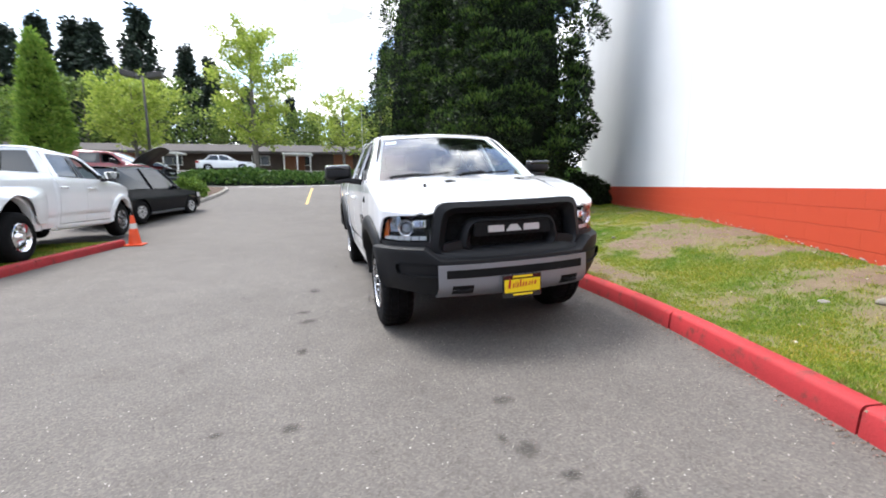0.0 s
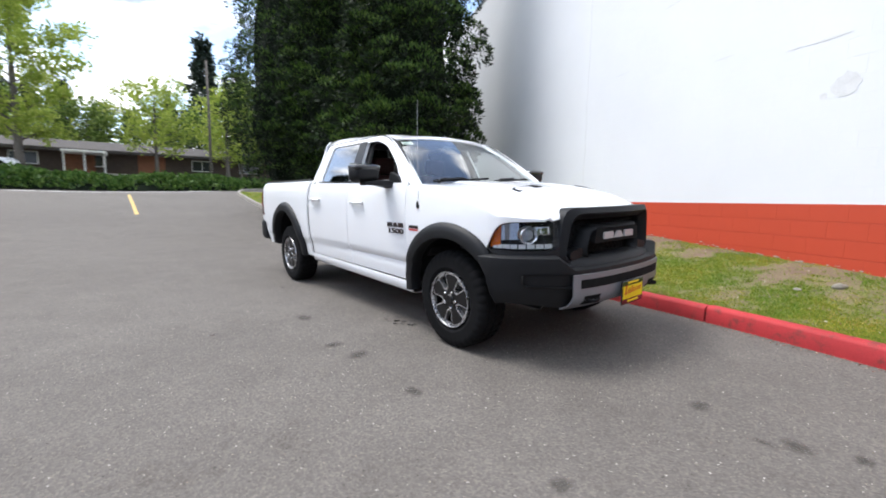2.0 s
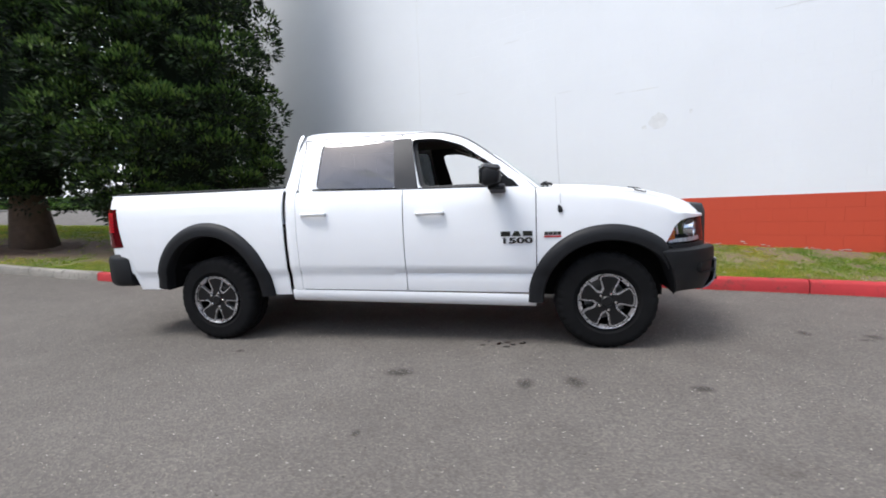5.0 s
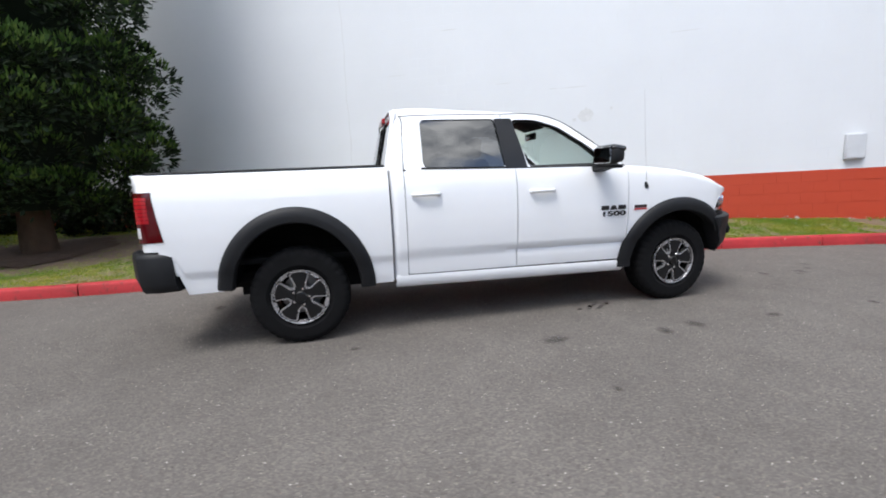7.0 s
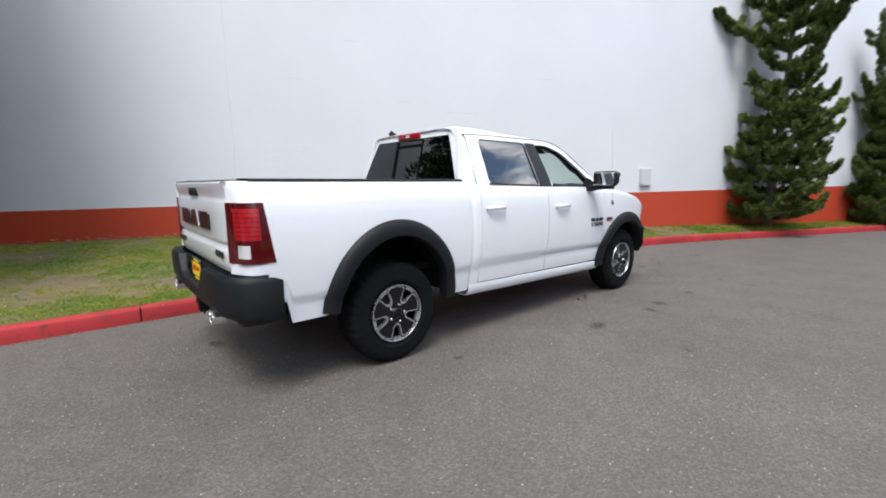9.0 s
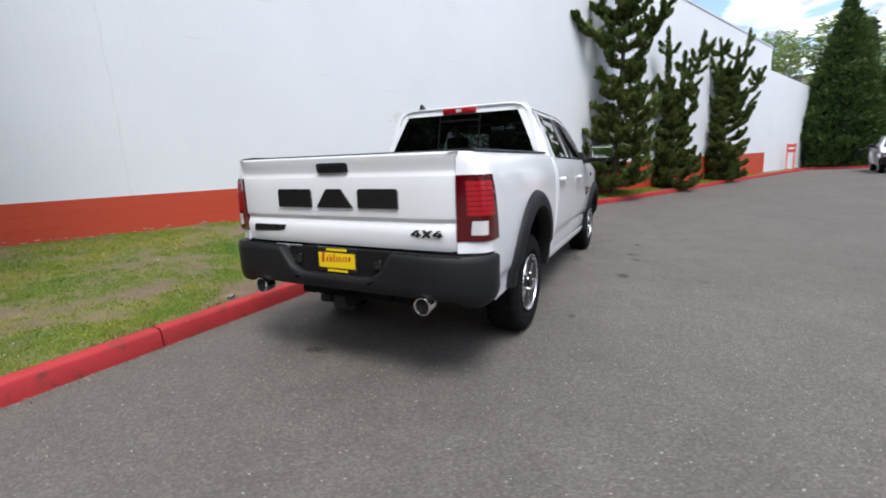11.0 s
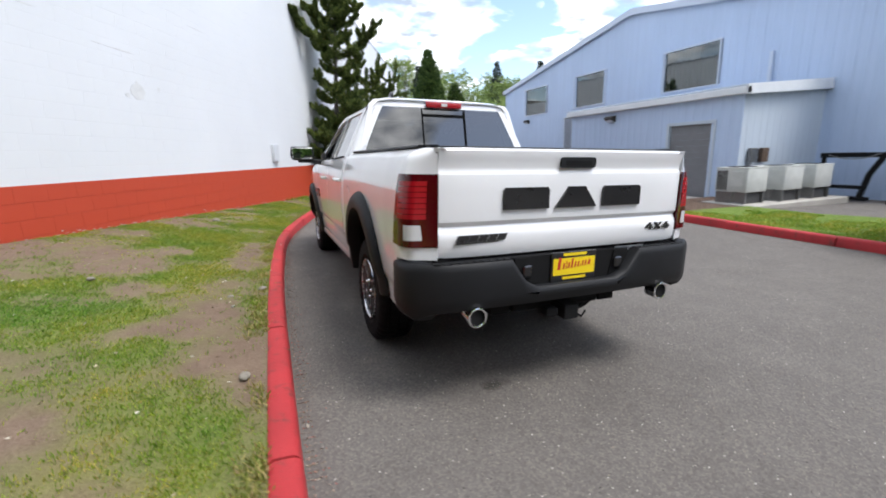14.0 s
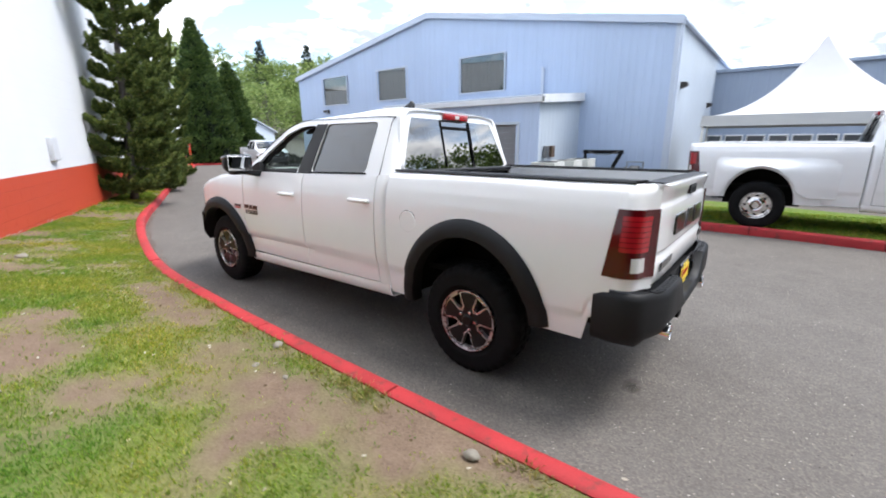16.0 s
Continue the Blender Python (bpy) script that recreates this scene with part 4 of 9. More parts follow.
def flare(s, arch, a0, a1, name="wheel_flare", grow=0.075, drop=0.0):
    yc, zc, ry, rz = arch
    rows = []
    prof = [(grow, 0.004), (grow * 0.9, 0.022), (grow * 0.55, 0.042), (0.0, 0.05), (-0.045, 0.045), (-0.055, 0.02), (-0.05, -0.06)]
    for a in spread(a0, a1, 40):
        c, q = math.cos(radians(a)), math.sin(radians(a))
        row = []
        for dr, dx in prof:
            y, z = yc + (ry + dr) * c, zc + (rz + dr) * q
            row.append((s * (side_x(max(-2.4, y), max(0.45, z)) + dx), y, z))
        rows.append(row)
    return part(name, shell(rows, 0.008), PLASTIC, truck, "black textured plastic wheel flare", smooth=True, angle=50)


def wheel_well(s, arch):
    yc, zc, ry, rz = arch
    rows = [[(s * x, yc + (ry - 0.02) * math.cos(radians(a)), zc + (rz - 0.02) * math.sin(radians(a))) for x in (0.5, 0.75, 0.96)] for a in spread(4, 176, 24)]
    bm = bmesh.new()
    add_grid(bm, rows)
    add_box(bm, s * 0.48, s * 0.5, yc - ry, yc + ry, 0.35, zc + rz)
    part("wheel_well", bm, UNDER, truck, smooth=True, angle=50)


def door(s, name, y_back, y_front, front_low=None):
    rows = []
    n = 26
    for i in range(n + 1):
        y = y_back + (y_front - y_back) * i / n
        z1 = 1.385 - 0.03 * (0.9 - y) / 2.1
        z0 = 0.505 - 0.035 * (0.9 - y) / 2.1
        if front_low:
            z0 = max(z0, front_low(y))
        rows.append([(side_x(y, z) - (0.015 * math.exp(-((z - 0.655 + 0.03 * (0.9 - y) / 2) / 0.016) ** 2)), y, z) for z in [z0 + (z1 - z0) * k / 22 for k in range(23)]])
    return part(name, shell(rows_mirror(rows, s), 0.02), BODY, truck, smooth=True, angle=40)


def upper_frame(s, outline, window, parent, mat, name="window_frame", lift=0.0):
    o = even(rounded(outline, 0.03, 3), 64)
    w = even(rounded(window, 0.05, 4), 64)
    # start both outlines at their own first corner
    bm = ring_skin([(s * (cab_x(p[0], p[1]) + lift), p[0], p[1]) for p in o], [(s * (cab_x(p[0], p[1]) + lift), p[0], p[1]) for p in w], (-s * 0.03, 0, 0))
    return part(name, bm, mat, parent, smooth=True, angle=40)


def pane_on(s, window, parent, mat, name="window_pane", inset=0.012):
    w = rounded(window, 0.05, 4)
    cy, cz = sum(p[0] for p in w) / len(w), sum(p[1] for p in w) / len(w)
    bm = bmesh.new()
    rings = []
    for k in (1.015, 0.75, 0.5, 0.25):
        rings.append([(s * (cab_x(cy + (p[0] - cy) * k, cz + (p[1] - cz) * k) - inset), cy + (p[0] - cy) * k, cz + (p[1] - cz) * k) for p in w])
    add_rings(bm, rings, True, False)
    bm.faces.new(bm.verts[-len(w):])
    ob = part(name, bm, mat, parent, smooth=True)
    ob.visible_shadow = False
    return ob


REAR_WIN = [(0.70, 1.405), (0.685, 1.80), (0.66, 1.825), (-0.015, 1.825), (-0.06, 1.385)]
REAR_UP = [(0.87, 1.382), (0.84, 1.80), (0.79, 1.862), (-0.07, 1.868), (-0.125, 1.36)]
FRONT_WIN = [(-0.265, 1.375), (-0.165, 1.815), (-0.40, 1.81), (-0.62, 1.74), (-0.90, 1.55), (-1.12, 1.335)]
FRONT_UP = [(-0.13, 1.362), (-0.075, 1.868), (-0.42, 1.862), (-0.68, 1.78), (-0.98, 1.565), (-1.24, 1.345)]


def handle(s, y, z, parent):
    x = side_x(y, z)
    bm = bmesh.new()
    add_tube(bm, [(s * (x + 0.002), y + 0.115, z), (s * (x + 0.03), y + 0.1, z), (s * (x + 0.038), y, z + 0.002), (s * (x + 0.03), y - 0.1, z), (s * (x + 0.002), y - 0.115, z)], 0.017, 8)
    part("door_handle", bm, HANDLE_W, parent, "white pull handle", smooth=True)


def mirror(s, parent):
    bm = box(s * 1.06, s * 1.345, -0.97, -0.82, 1.362, 1.53, 0.055, 4)
    for v in bm.verts:
        if v.co.y < -0.88:
            v.co.z = 1.44 + (v.co.z - 1.44) * 0.8
            v.co.x = s * (1.2 + (abs(v.co.x) - 1.2) * 0.92)
    m = part("door_mirror", bm, PLASTIC, parent, "black fold-out mirror", smooth=True, angle=60)
    bm = box(s * 1.065, s * 1.342, -0.975, -0.828, 1.478, 1.534, 0.028, 3)
    for v in bm.verts:
        if v.co.y < -0.88:
            v.co.z -= 0.012
            v.co.x = s * (1.2 + (abs(v.co.x) - 1.2) * 0.94)
    part("mirror_cap", bm, GLOSS_BLACK, m, "gloss black mirror cap", smooth=True, angle=60)
    part("mirror_glass", box(s * 1.085, s * 1.325, -0.822, -0.814, 1.38, 1.515, 0.003), MIRROR, m, "mirror glass")
    part("mirror_arm", prism([(s * 0.93, 1.30), (s * 1.12, 1.335), (s * 1.25, 1.335), (s * 1.25, 1.365), (s * 1.10, 1.385), (s * 0.93, 1.37)], "y", -1.0, -0.87, 0.012), PLASTIC, m, smooth=True, angle=40)
    bm = bmesh.new()
    add_prism(bm, [(-1.13, 1.335), (-0.9, 1.33), (-0.93, 1.46), (-1.05, 1.42)], "x", s * 0.905, s * 0.952)
    part("mirror_base", bm, PLASTIC, m)


# -- wheels --
WR, WW = 0.405, 0.27
def tyre_mesh():
    """One skin: sidewalls, and a tread whose blocks rise out of the grooves."""
    h = WW / 2
    prof = [(-h + 0.03, 0.225, 0), (-h + 0.005, 0.25, 0), (-h - 0.001, 0.262, 0), (-h - 0.005, 0.268, 0), (-h - 0.004, 0.30, 0), (-h - 0.002, 0.335, 0), (-h + 0.001, 0.352, 1), (-h + 0.012, 0.374, 1), (-h + 0.03, 0.391, 1), (-0.078, 0.396, 1),
            (-0.072, 0.391, 0), (-0.066, 0.396, 2), (-0.012, 0.397, 2), (-0.006, 0.391, 0), (0.006, 0.391, 0), (0.012, 0.397, 3), (0.066, 0.396, 3), (0.072, 0.391, 0)]
    prof += [(-x, r, {1: 4}.get(k, k)) for x, r, k in reversed(prof[:10])]
    shift = {1: 0, 2: 2, 3: 4, 4: 3}
    n = 216
    bm = bmesh.new()
    rows = []
    for i in range(n):
        a = 2 * math.pi * i / n
        row = []
        for x, r, k in prof:
            if k:
                r += 0.007 if (i + shift[k]) % 6 < 4 else 0.0005
                x += (0.0035 if x > 0 else -0.0035) if r < 0.375 and (i + shift[k]) % 6 < 4 else 0.0
            row.append((x, r * math.cos(a), r * math.sin(a)))
        rows.append(row)
    add_grid(bm, rows + [rows[0]])
    bmesh.ops.remove_doubles(bm, verts=bm.verts[:], dist=0.0001)
    bmesh.ops.recalc_face_normals(bm, faces=bm.faces[:])
    return mesh_of(bm, "tyre", RUBBER, True, 35)


def polar(r, a):
    return (r * math.cos(a), r * math.sin(a))


def wheel_meshes():
    h = WW / 2
    out = {"tyre": tyre_mesh()}
    bm = bmesh.new()
    add_lathe(bm, [(h - 0.005, 0.232), (h + 0.002, 0.228), (h - 0.01, 0.218), (h - 0.02, 0.212), (h - 0.06, 0.208), (-h, 0.205)], 40, "x", (0, 0, 0), False)
    out["rim_barrel"] = mesh_of(bm, "rim_barrel", BLACK_ALLOY, True, 40)
    bm = lathe([(h - 0.004, 0.231), (h + 0.004, 0.2275), (h + 0.003, 0.2225), (h - 0.008, 0.219)], 48, "x", (0, 0, 0), False)
    out["rim_lip"] = mesh_of(bm, "rim_lip", ALLOY, True, 40)
    bm = bmesh.new()
    bm2 = bmesh.new()
    for k in range(5):
        a = radians(90 + 72 * k)

        def petal(rows):
            one = [polar(r, a - radians(d)) for r, d in rows]
            return one + [polar(r, a + radians(d)) for r, d in reversed(rows)]
        # machined outline of each broad spoke, and the black face laid on it
        add_prism(bm, petal([(0.055, 36), (0.084, 36), (0.098, 33), (0.107, 26), (0.118, 24.4), (0.16, 23.6), (0.205, 23), (0.213, 20), (0.2165, 8)]), "x", h - 0.05, h - 0.014)
        add_prism(bm2, petal([(0.05, 36), (0.072, 36), (0.086, 30), (0.094, 21.5), (0.108, 18.6), (0.16, 19.9), (0.196, 20.2), (0.2035, 17), (0.2075, 7)]), "x", h - 0.014, h - 0.0105)
        # bright pad of the rim at the end of each opening
        add_prism(bm, [polar(r, a + radians(36 + t)) for r, t in ((0.199, -9), (0.199, 0), (0.199, 9), (0.219, 11), (0.2205, 0), (0.219, -11))], "x", h - 0.03, h - 0.006)
    out["spoke"] = mesh_of(bm, "spoke", ALLOY)
    out["spoke_face"] = mesh_of(bm2, "spoke_face", BLACK_ALLOY)
    out["lug_nut"] = mesh_of(lathe([(h - 0.04, 0.013), (h - 0.002, 0.013), (h + 0.003, 0.009), (h + 0.004, 0.0)], 10, "x", (0, 0.068, 0)), "lug_nut", CHROME, True, 40)
    bm = lathe([(h - 0.06, 0.085), (h - 0.02, 0.08), (h - 0.012, 0.05), (h - 0.002, 0.043), (h + 0.004, 0.036), (h + 0.004, 0.0)], 28, "x")
    out["hub_cap"] = mesh_of(bm, "hub_cap", BLACK_ALLOY, True, 40)
    bm = lathe([(-0.02, 0.165), (0.0, 0.165), (0.0, 0.06)], 32, "x", (0.02, 0, 0))
    out["dust_shield"] = mesh_of(lathe([(-0.004, 0.2), (0.0, 0.2), (0.0, 0.0)], 32, "x", (-0.03, 0, 0)), "dust_shield", UNDER)
    out["brake_disc"] = mesh_of(bm, "brake_disc", STEEL, True, 40)
    return out


WHEEL = wheel_meshes()
def put_wheel(parent, x, y, z, turn, spin=0.0, meshes=None):
    w = new("wheel")
    w.parent = parent
    w.matrix_local = pose(x, y, z, 0, 0, turn) @ pose(0, 0, 0, spin, 0, 0)
    w["label"] = "black and machined alloy wheel with an all-terrain tyre"
    for nm, me in (meshes or WHEEL).items():
        for k in range(5 if nm == "lug_nut" else 1):
            piece(nm, me, w, pose(0, 0, 0, 72 * k, 0, 0))
    return w



SEAM_X = [(-2.66, 0.65), (-2.6, 0.735), (-2.5, 0.80), (-2.36, 0.848), (-2.1, 0.878), (-1.84, 0.888), (-1.25, 0.885)]
SEAM_Z = [(-2.66, 1.082), (-2.6, 1.092), (-2.5, 1.115), (-2.36, 1.16), (-2.1, 1.242), (-1.84, 1.298), (-1.6, 1.328), (-1.25, 1.345)]
NOSE_X = [(-2.66, 0.70), (-2.615, 0.785), (-2.56, 0.855), (-2.495, 0.91), (-2.42, 0.952), (-2.34, 0.972), (-2.26, 0.985), (-2.1, 1.0), (-1.8, 1.1)]


def remap(ob, fn):
    """Shifts all points of a thing's parts along its length; fn(x, y) gives the new y."""
    still = Matrix.Identity(4)
    for c in ob.children:
        if max(abs(a - b) for r, q in zip(c.matrix_basis, still) for a, b in zip(r, q)) < 1e-6:
            if c.type == "MESH":
                for v in c.data.vertices:
                    v.co.y = fn(v.co.x, v.co.y)
            remap(c, fn)
        else:
            c.location.y = fn(c.location.x, c.location.y)


LENGTHS = [(-3.2, -3.05), (-2.95, -2.845), (-2.87, -2.785), (-2.6, -2.53), (-2.4, -2.35), (-2.2, -2.178), (-1.81, -1.79), (-1.24, -1.235), (1.0, 0.995), (1.8, 1.778), (2.4, 2.365), (2.7, 2.665), (2.97, 2.947), (3.12, 3.035), (3.4, 3.3)]


def overhang(x, y):
    """Length of nose and tail, with corners that fall back towards the sides."""
    r = lerp_table(LENGTHS, y)
    r -= 0.055 * smooth01((abs(x) - 0.80) / 0.14) * smooth01((y - 2.72) / 0.2)
    return r + 0.035 * smooth01((abs(x) - 0.66) / 0.25) * smooth01((-2.2 - y) / 0.2)


def build_pickup(owner, paint_mat, rebel=True, wheel_set=None, hood_open=False):
    """All parts of a four-door pickup under the owner."""
    global truck, BODY
    truck, BODY = owner, paint_mat
    for s in (-1, 1):
        bs = bed_side(s)
        wheel_well(s, ARCH_R)
        wheel_well(s, ARCH_F)
        flare(s, ARCH_R, 6, 181)
        flare(s, ARCH_F, -3, 150)
        rd = door(s, "rear_door", 0.872, -0.118)
        upper_frame(s, REAR_UP, REAR_WIN, rd, BODY)
        pane_on(s, REAR_WIN, rd, GLASS_SHADE, "privacy_glass")
        handle(s, 0.70, 1.185, rd)
        fd = door(s, "front_door", -0.126, -1.236)
        upper_frame(s, FRONT_UP, FRONT_WIN, fd, BODY)
        handle(s, -0.36, 1.165, fd)
        # thin dark gap round the doors' upper frames
        for up, at in ((REAR_UP[:4], rd), (FRONT_UP[1:], fd)):
            gap = curve_through([(s * (cab_x(p[0], p[1]) + 0.0015), p[0], p[1]) for p in up], 4)
            part("door_gap", tube(gap, 0.0035, 5), UNDER, at)
        # black pillar cover on both doors, and the seals round the glass
        bm = bmesh.new()
        add_grid(bm, [[(s * (cab_x(y0 + (y1 - y0) * t, z) + 0.005), y0 + (y1 - y0) * t, z) for t in (0, 0.33, 0.66, 1)] for z, y0, y1 in [(1.365 + 0.46 * k / 6, -0.045 + 0.04 * k / 6, -0.255 + 0.085 * k / 6) for k in range(7)]])
        bmesh.ops.solidify(bm, geom=bm.faces[:], thickness=0.006)
        part("pillar_cover", bm, SATIN, fd, "satin black pillar cover", smooth=True, angle=40)
        bm = bmesh.new()
        add_tube(bm, [(s * (cab_x(y, 1.375) + 0.008), y, z) for y, z in ((0.72, 1.402), (0.3, 1.392), (-0.06, 1.383))], 0.008, 6)
        part("window_seal", bm, RUBBER, rd)
        bm = bmesh.new()
        add_tube(bm, [(s * (cab_x(y, 1.36) + 0.008), y, z) for y, z in ((-0.255, 1.374), (-0.7, 1.355), (-1.12, 1.335))], 0.008, 6)
        part("window_seal", bm, RUBBER, fd)
        mirror(s, fd)
        # model mark and number on the door, engine mark on the fender
        turn = pose(0, 0, 0, 0, 0, -90 if s < 0 else 90)
        part("door_badge", mark_shapes(0.255, 0.04, 0.006), BADGE, fd, "black block badge", at=Matrix.Translation((s * (side_x(-1.08, 0.97) + 0.001), -1.08, 0.975)) @ turn)
        me = letters("1500", 0.062, 0.006, "number_badge", 0.002)
        me.materials.append(BADGE)
        tagged(piece("number_badge", me, fd, Matrix.Translation((s * (side_x(-1.08, 0.92) + 0.003), -1.08, 0.916)) @ turn @ Matrix.Diagonal((2.1, 1, 1, 1))), "black model number")
        # front fender, rolling in to the seam with the hood
        rows = []
        for y in spread(-1.244, -2.64, 50):
            a = arch_z((ARCH_F[0], ARCH_F[1], ARCH_F[2] + 0.03, ARCH_F[3] + 0.03), y)
            z0 = a if a > 0.47 else 0.47
            zs = lerp_table(SEAM_Z, y)
            if y < -2.2:
                z0 = max(z0 if a > 0.47 else 0.0, lerp_table([(-2.64, 1.062), (-2.48, 1.058), (-2.42, 1.045), (-2.36, 1.0), (-2.26, 0.875), (-2.2, 0.78)], y))
            drop = min(0.055, 0.45 * (zs - z0))
            row = []
            for k in range(11):
                z = z0 + (zs - drop - z0) * k / 10
                row.append((min(side_x(y, z), lerp_table(NOSE_X, y)), y, z))
            xo, xs = row[-1][0], lerp_table(SEAM_X, y) + 0.003
            for a in (18, 36, 54, 72, 90):
                row.append((xo + (xs - xo) * (1 - math.cos(radians(a))), y, zs - drop + drop * math.sin(radians(a))))
            rows.append(row)
        ff = part("front_fender", shell(rows_mirror(rows, s), 0.014), BODY, truck, smooth=True, angle=50)
        part("engine_badge", bar_shapes((0.03, 0.03, 0.03, 0.028), 0.026, 0.004, 0.005), BADGE, ff, "small black engine badge", at=Matrix.Translation((s * (side_x(-1.37, 0.98) + 0.001), -1.37, 0.972)) @ turn)
        part("engine_badge_red", bar_shapes((0.135,), 0.012, 0.0, 0.004), PLATE_RED, ff, "red strip under the badge", at=Matrix.Translation((s * (side_x(-1.37, 0.95) + 0.001), -1.37, 0.946)) @ turn)
        # rocker
        rows = []
        for y in spread(0.985, -1.235, 20):
            k = (0.98 - y) / 2.2
            rows.append([(x, y, z - 0.045 * k) for x, z in ((0.80, 0.385), (0.90, 0.385), (0.925, 0.40), (0.94, 0.43), (0.95, 0.475), (0.945, 0.50))])
        part("rocker_panel", shell(rows_mirror(rows, s), 0.01), BODY, truck, smooth=True, angle=50)
        # cab pillar behind the rear door and cab corner
        rows = []
        for z in spread(0.46, 1.40, 20):
            b = side_x(0.9, z) - 0.002
            rows.append([(b, 0.878, z), (b, 0.93, z), (b - 0.006, 0.965, z), (b - 0.03, 0.992, z), (b - 0.07, 1.0, z)])
        part("cab_corner", shell(rows_mirror(rows, s)), BODY, truck, smooth=True, angle=50)
        rows = []
        for z in spread(1.40, 1.885, 14):
            b = cab_x(0.9, z)
            yb = 1.03 - 0.11 * (z - 1.4) / 0.48
            yd = 0.876 - 0.03 * (z - 1.4) / 0.4 - 0.1 * smooth01((z - 1.78) / 0.1)
            rows.append([(b, yd, z), (b - 0.002, (yd + yb) / 2, z), (b - 0.012, yb - 0.03, z), (b - 0.035, yb - 0.006, z), (b - 0.075, yb, z), (b - 0.11, yb, z)])
        part("rear_pillar", shell(rows_mirror(rows, s)), BODY, truck, smooth=True, angle=50)

    # fuel door on the driver's side
    x = side_x(1.25, 1.07)
    bm = lathe([(0.0, 0.082), (0.002, 0.082), (0.004, 0.078), (0.004, 0.0)], 28, "x", (x - 0.001, 1.25, 1.07))
    part("fuel_door", bm, BODY, truck, "round fuel filler door")
    bm = lathe([(0.0, 0.086), (0.0015, 0.086)], 28, "x", (x - 0.002, 1.25, 1.07))
    part("fuel_door_gap", bm, UNDER, truck)

    # -- roof --
    ROOF = [(-0.605, 1.866), (-0.45, 1.888), (-0.2, 1.916), (0.1, 1.936), (0.45, 1.954), (0.7, 1.956), (0.86, 1.948), (0.93, 1.926)]
    rows = []
    for y in spread(-0.605, 0.93, 22):
        zc = lerp_table(ROOF, y)
        xe = cab_x(y, 1.865) - 0.003
        ze = 1.862 - 0.10 * smooth01((-0.36 - y) / 0.32) - 0.02 * smooth01((y - 0.75) / 0.2)
        row = []
        for k in range(-12, 13):
            t = k / 12
            u = abs(t)
            xx = xe * t
            zz = ze + (zc - ze) * (1 - u ** (5 + 5 * smooth01((y - 0.2) / 0.6))) ** 0.6
            ridge = 0.006 * math.exp(-((u - 0.55) / 0.1) ** 2) if -0.4 < y < 0.8 else 0
            row.append((xx, y + (0.055 * u * u - 0.004) * smooth01((-0.3 - y) / 0.32), zz + ridge))
        rows.append(row)
    roof = part("roof", shell(rows, 0.012), BODY, truck, smooth=True, angle=60)
    part("roof_fin", prism([(0.70, 1.94), (0.86, 1.935), (0.855, 1.985), (0.835, 2.005), (0.80, 1.985), (0.74, 1.955)], "x", 0.475, 0.505, 0.007), BADGE, roof, "small black roof fin")
    # brake lamp at the roof's rear edge
    bm = box(-0.185, 0.185, 0.925, 0.955, 1.862, 1.918, 0.012, 2)
    lamp = part("high_brake_lamp", bm, RED_LENS, truck, "red high brake lamp", smooth=True, angle=40)
    part("cargo_lamp", box(-0.03, 0.03, 0.955, 0.958, 1.875, 1.905), CLEAR_LENS, lamp)

    # -- windscreen and pillars --
    def ws_point(t, v):
        """t across -1..1, v up 0..1."""
        xb, xt = 0.835, 0.645
        x = (xb + (xt - xb) * v) * t
        y = -1.40 + 0.14 * t * t + (0.80 - 0.075 * t * t) * v
        z = 1.345 + 0.515 * v - 0.03 * t * t * v + 0.03 * math.sin(v * math.pi)
        return (x, y, z)


    rows = [[ws_point(t, v) for t in spread(-1, 1, 20)] for v in spread(0, 1, 10)]
    bm = bmesh.new()
    add_grid(bm, rows)
    ws = part("windscreen", bm, GLASS_CLEAR, truck, smooth=True)
    ws.visible_shadow = False
    rows = [[ws_point(t, v) for t in spread(-1.0, 1.0, 20)] for v in (0.945, 0.975, 1.0, 1.03)]
    part("roof_header", shell([[(x, y - 0.006, z + 0.006) for x, y, z in r] for r in rows], 0.008), BODY, truck, smooth=True, angle=40)
    part("price_sticker", shell([[(x, y - 0.0, z) for x, y, z in (ws_point(t, v) for t in (-0.93, -0.76))] for v in (0.80, 0.88)], 0.002), plain("sticker_paper", (0.7, 0.72, 0.72), 0.7), ws, "small white paper sticker")
    for s in (-1, 1):
        rows = []
        for v in spread(-0.03, 1.02, 14):
            a = Vector(ws_point(s, v))
            b = Vector((s * (cab_x(a.y + 0.09, a.z + 0.0) + 0.0), a.y + 0.085 + 0.05 * v, a.z + 0.012))
            b.y = lerp_table([(1.34, -1.245), (1.565, -0.985), (1.78, -0.685), (1.862, -0.425)], b.z)
            b.x = s * cab_x(b.y, b.z)
            m = a.lerp(b, 0.5) + Vector((s * 0.016, -0.012, 0.012))
            d = Vector((-s * 0.035, 0.03, -0.02))
            rows.append([a - Vector((s * 0.014, 0, 0)), a.lerp(m, 0.55) + Vector((s * 0.006, -0.004, 0.003)), m, b.lerp(m, 0.4) + Vector((s * 0.003, 0, 0.002)), b + Vector((s * 0.001, 0, 0)), b + d, a + d * 0.6])
        bm = bmesh.new()
        add_rings(bm, rows, True, True)
        part("front_pillar", bm, BODY, truck, smooth=True, angle=60)
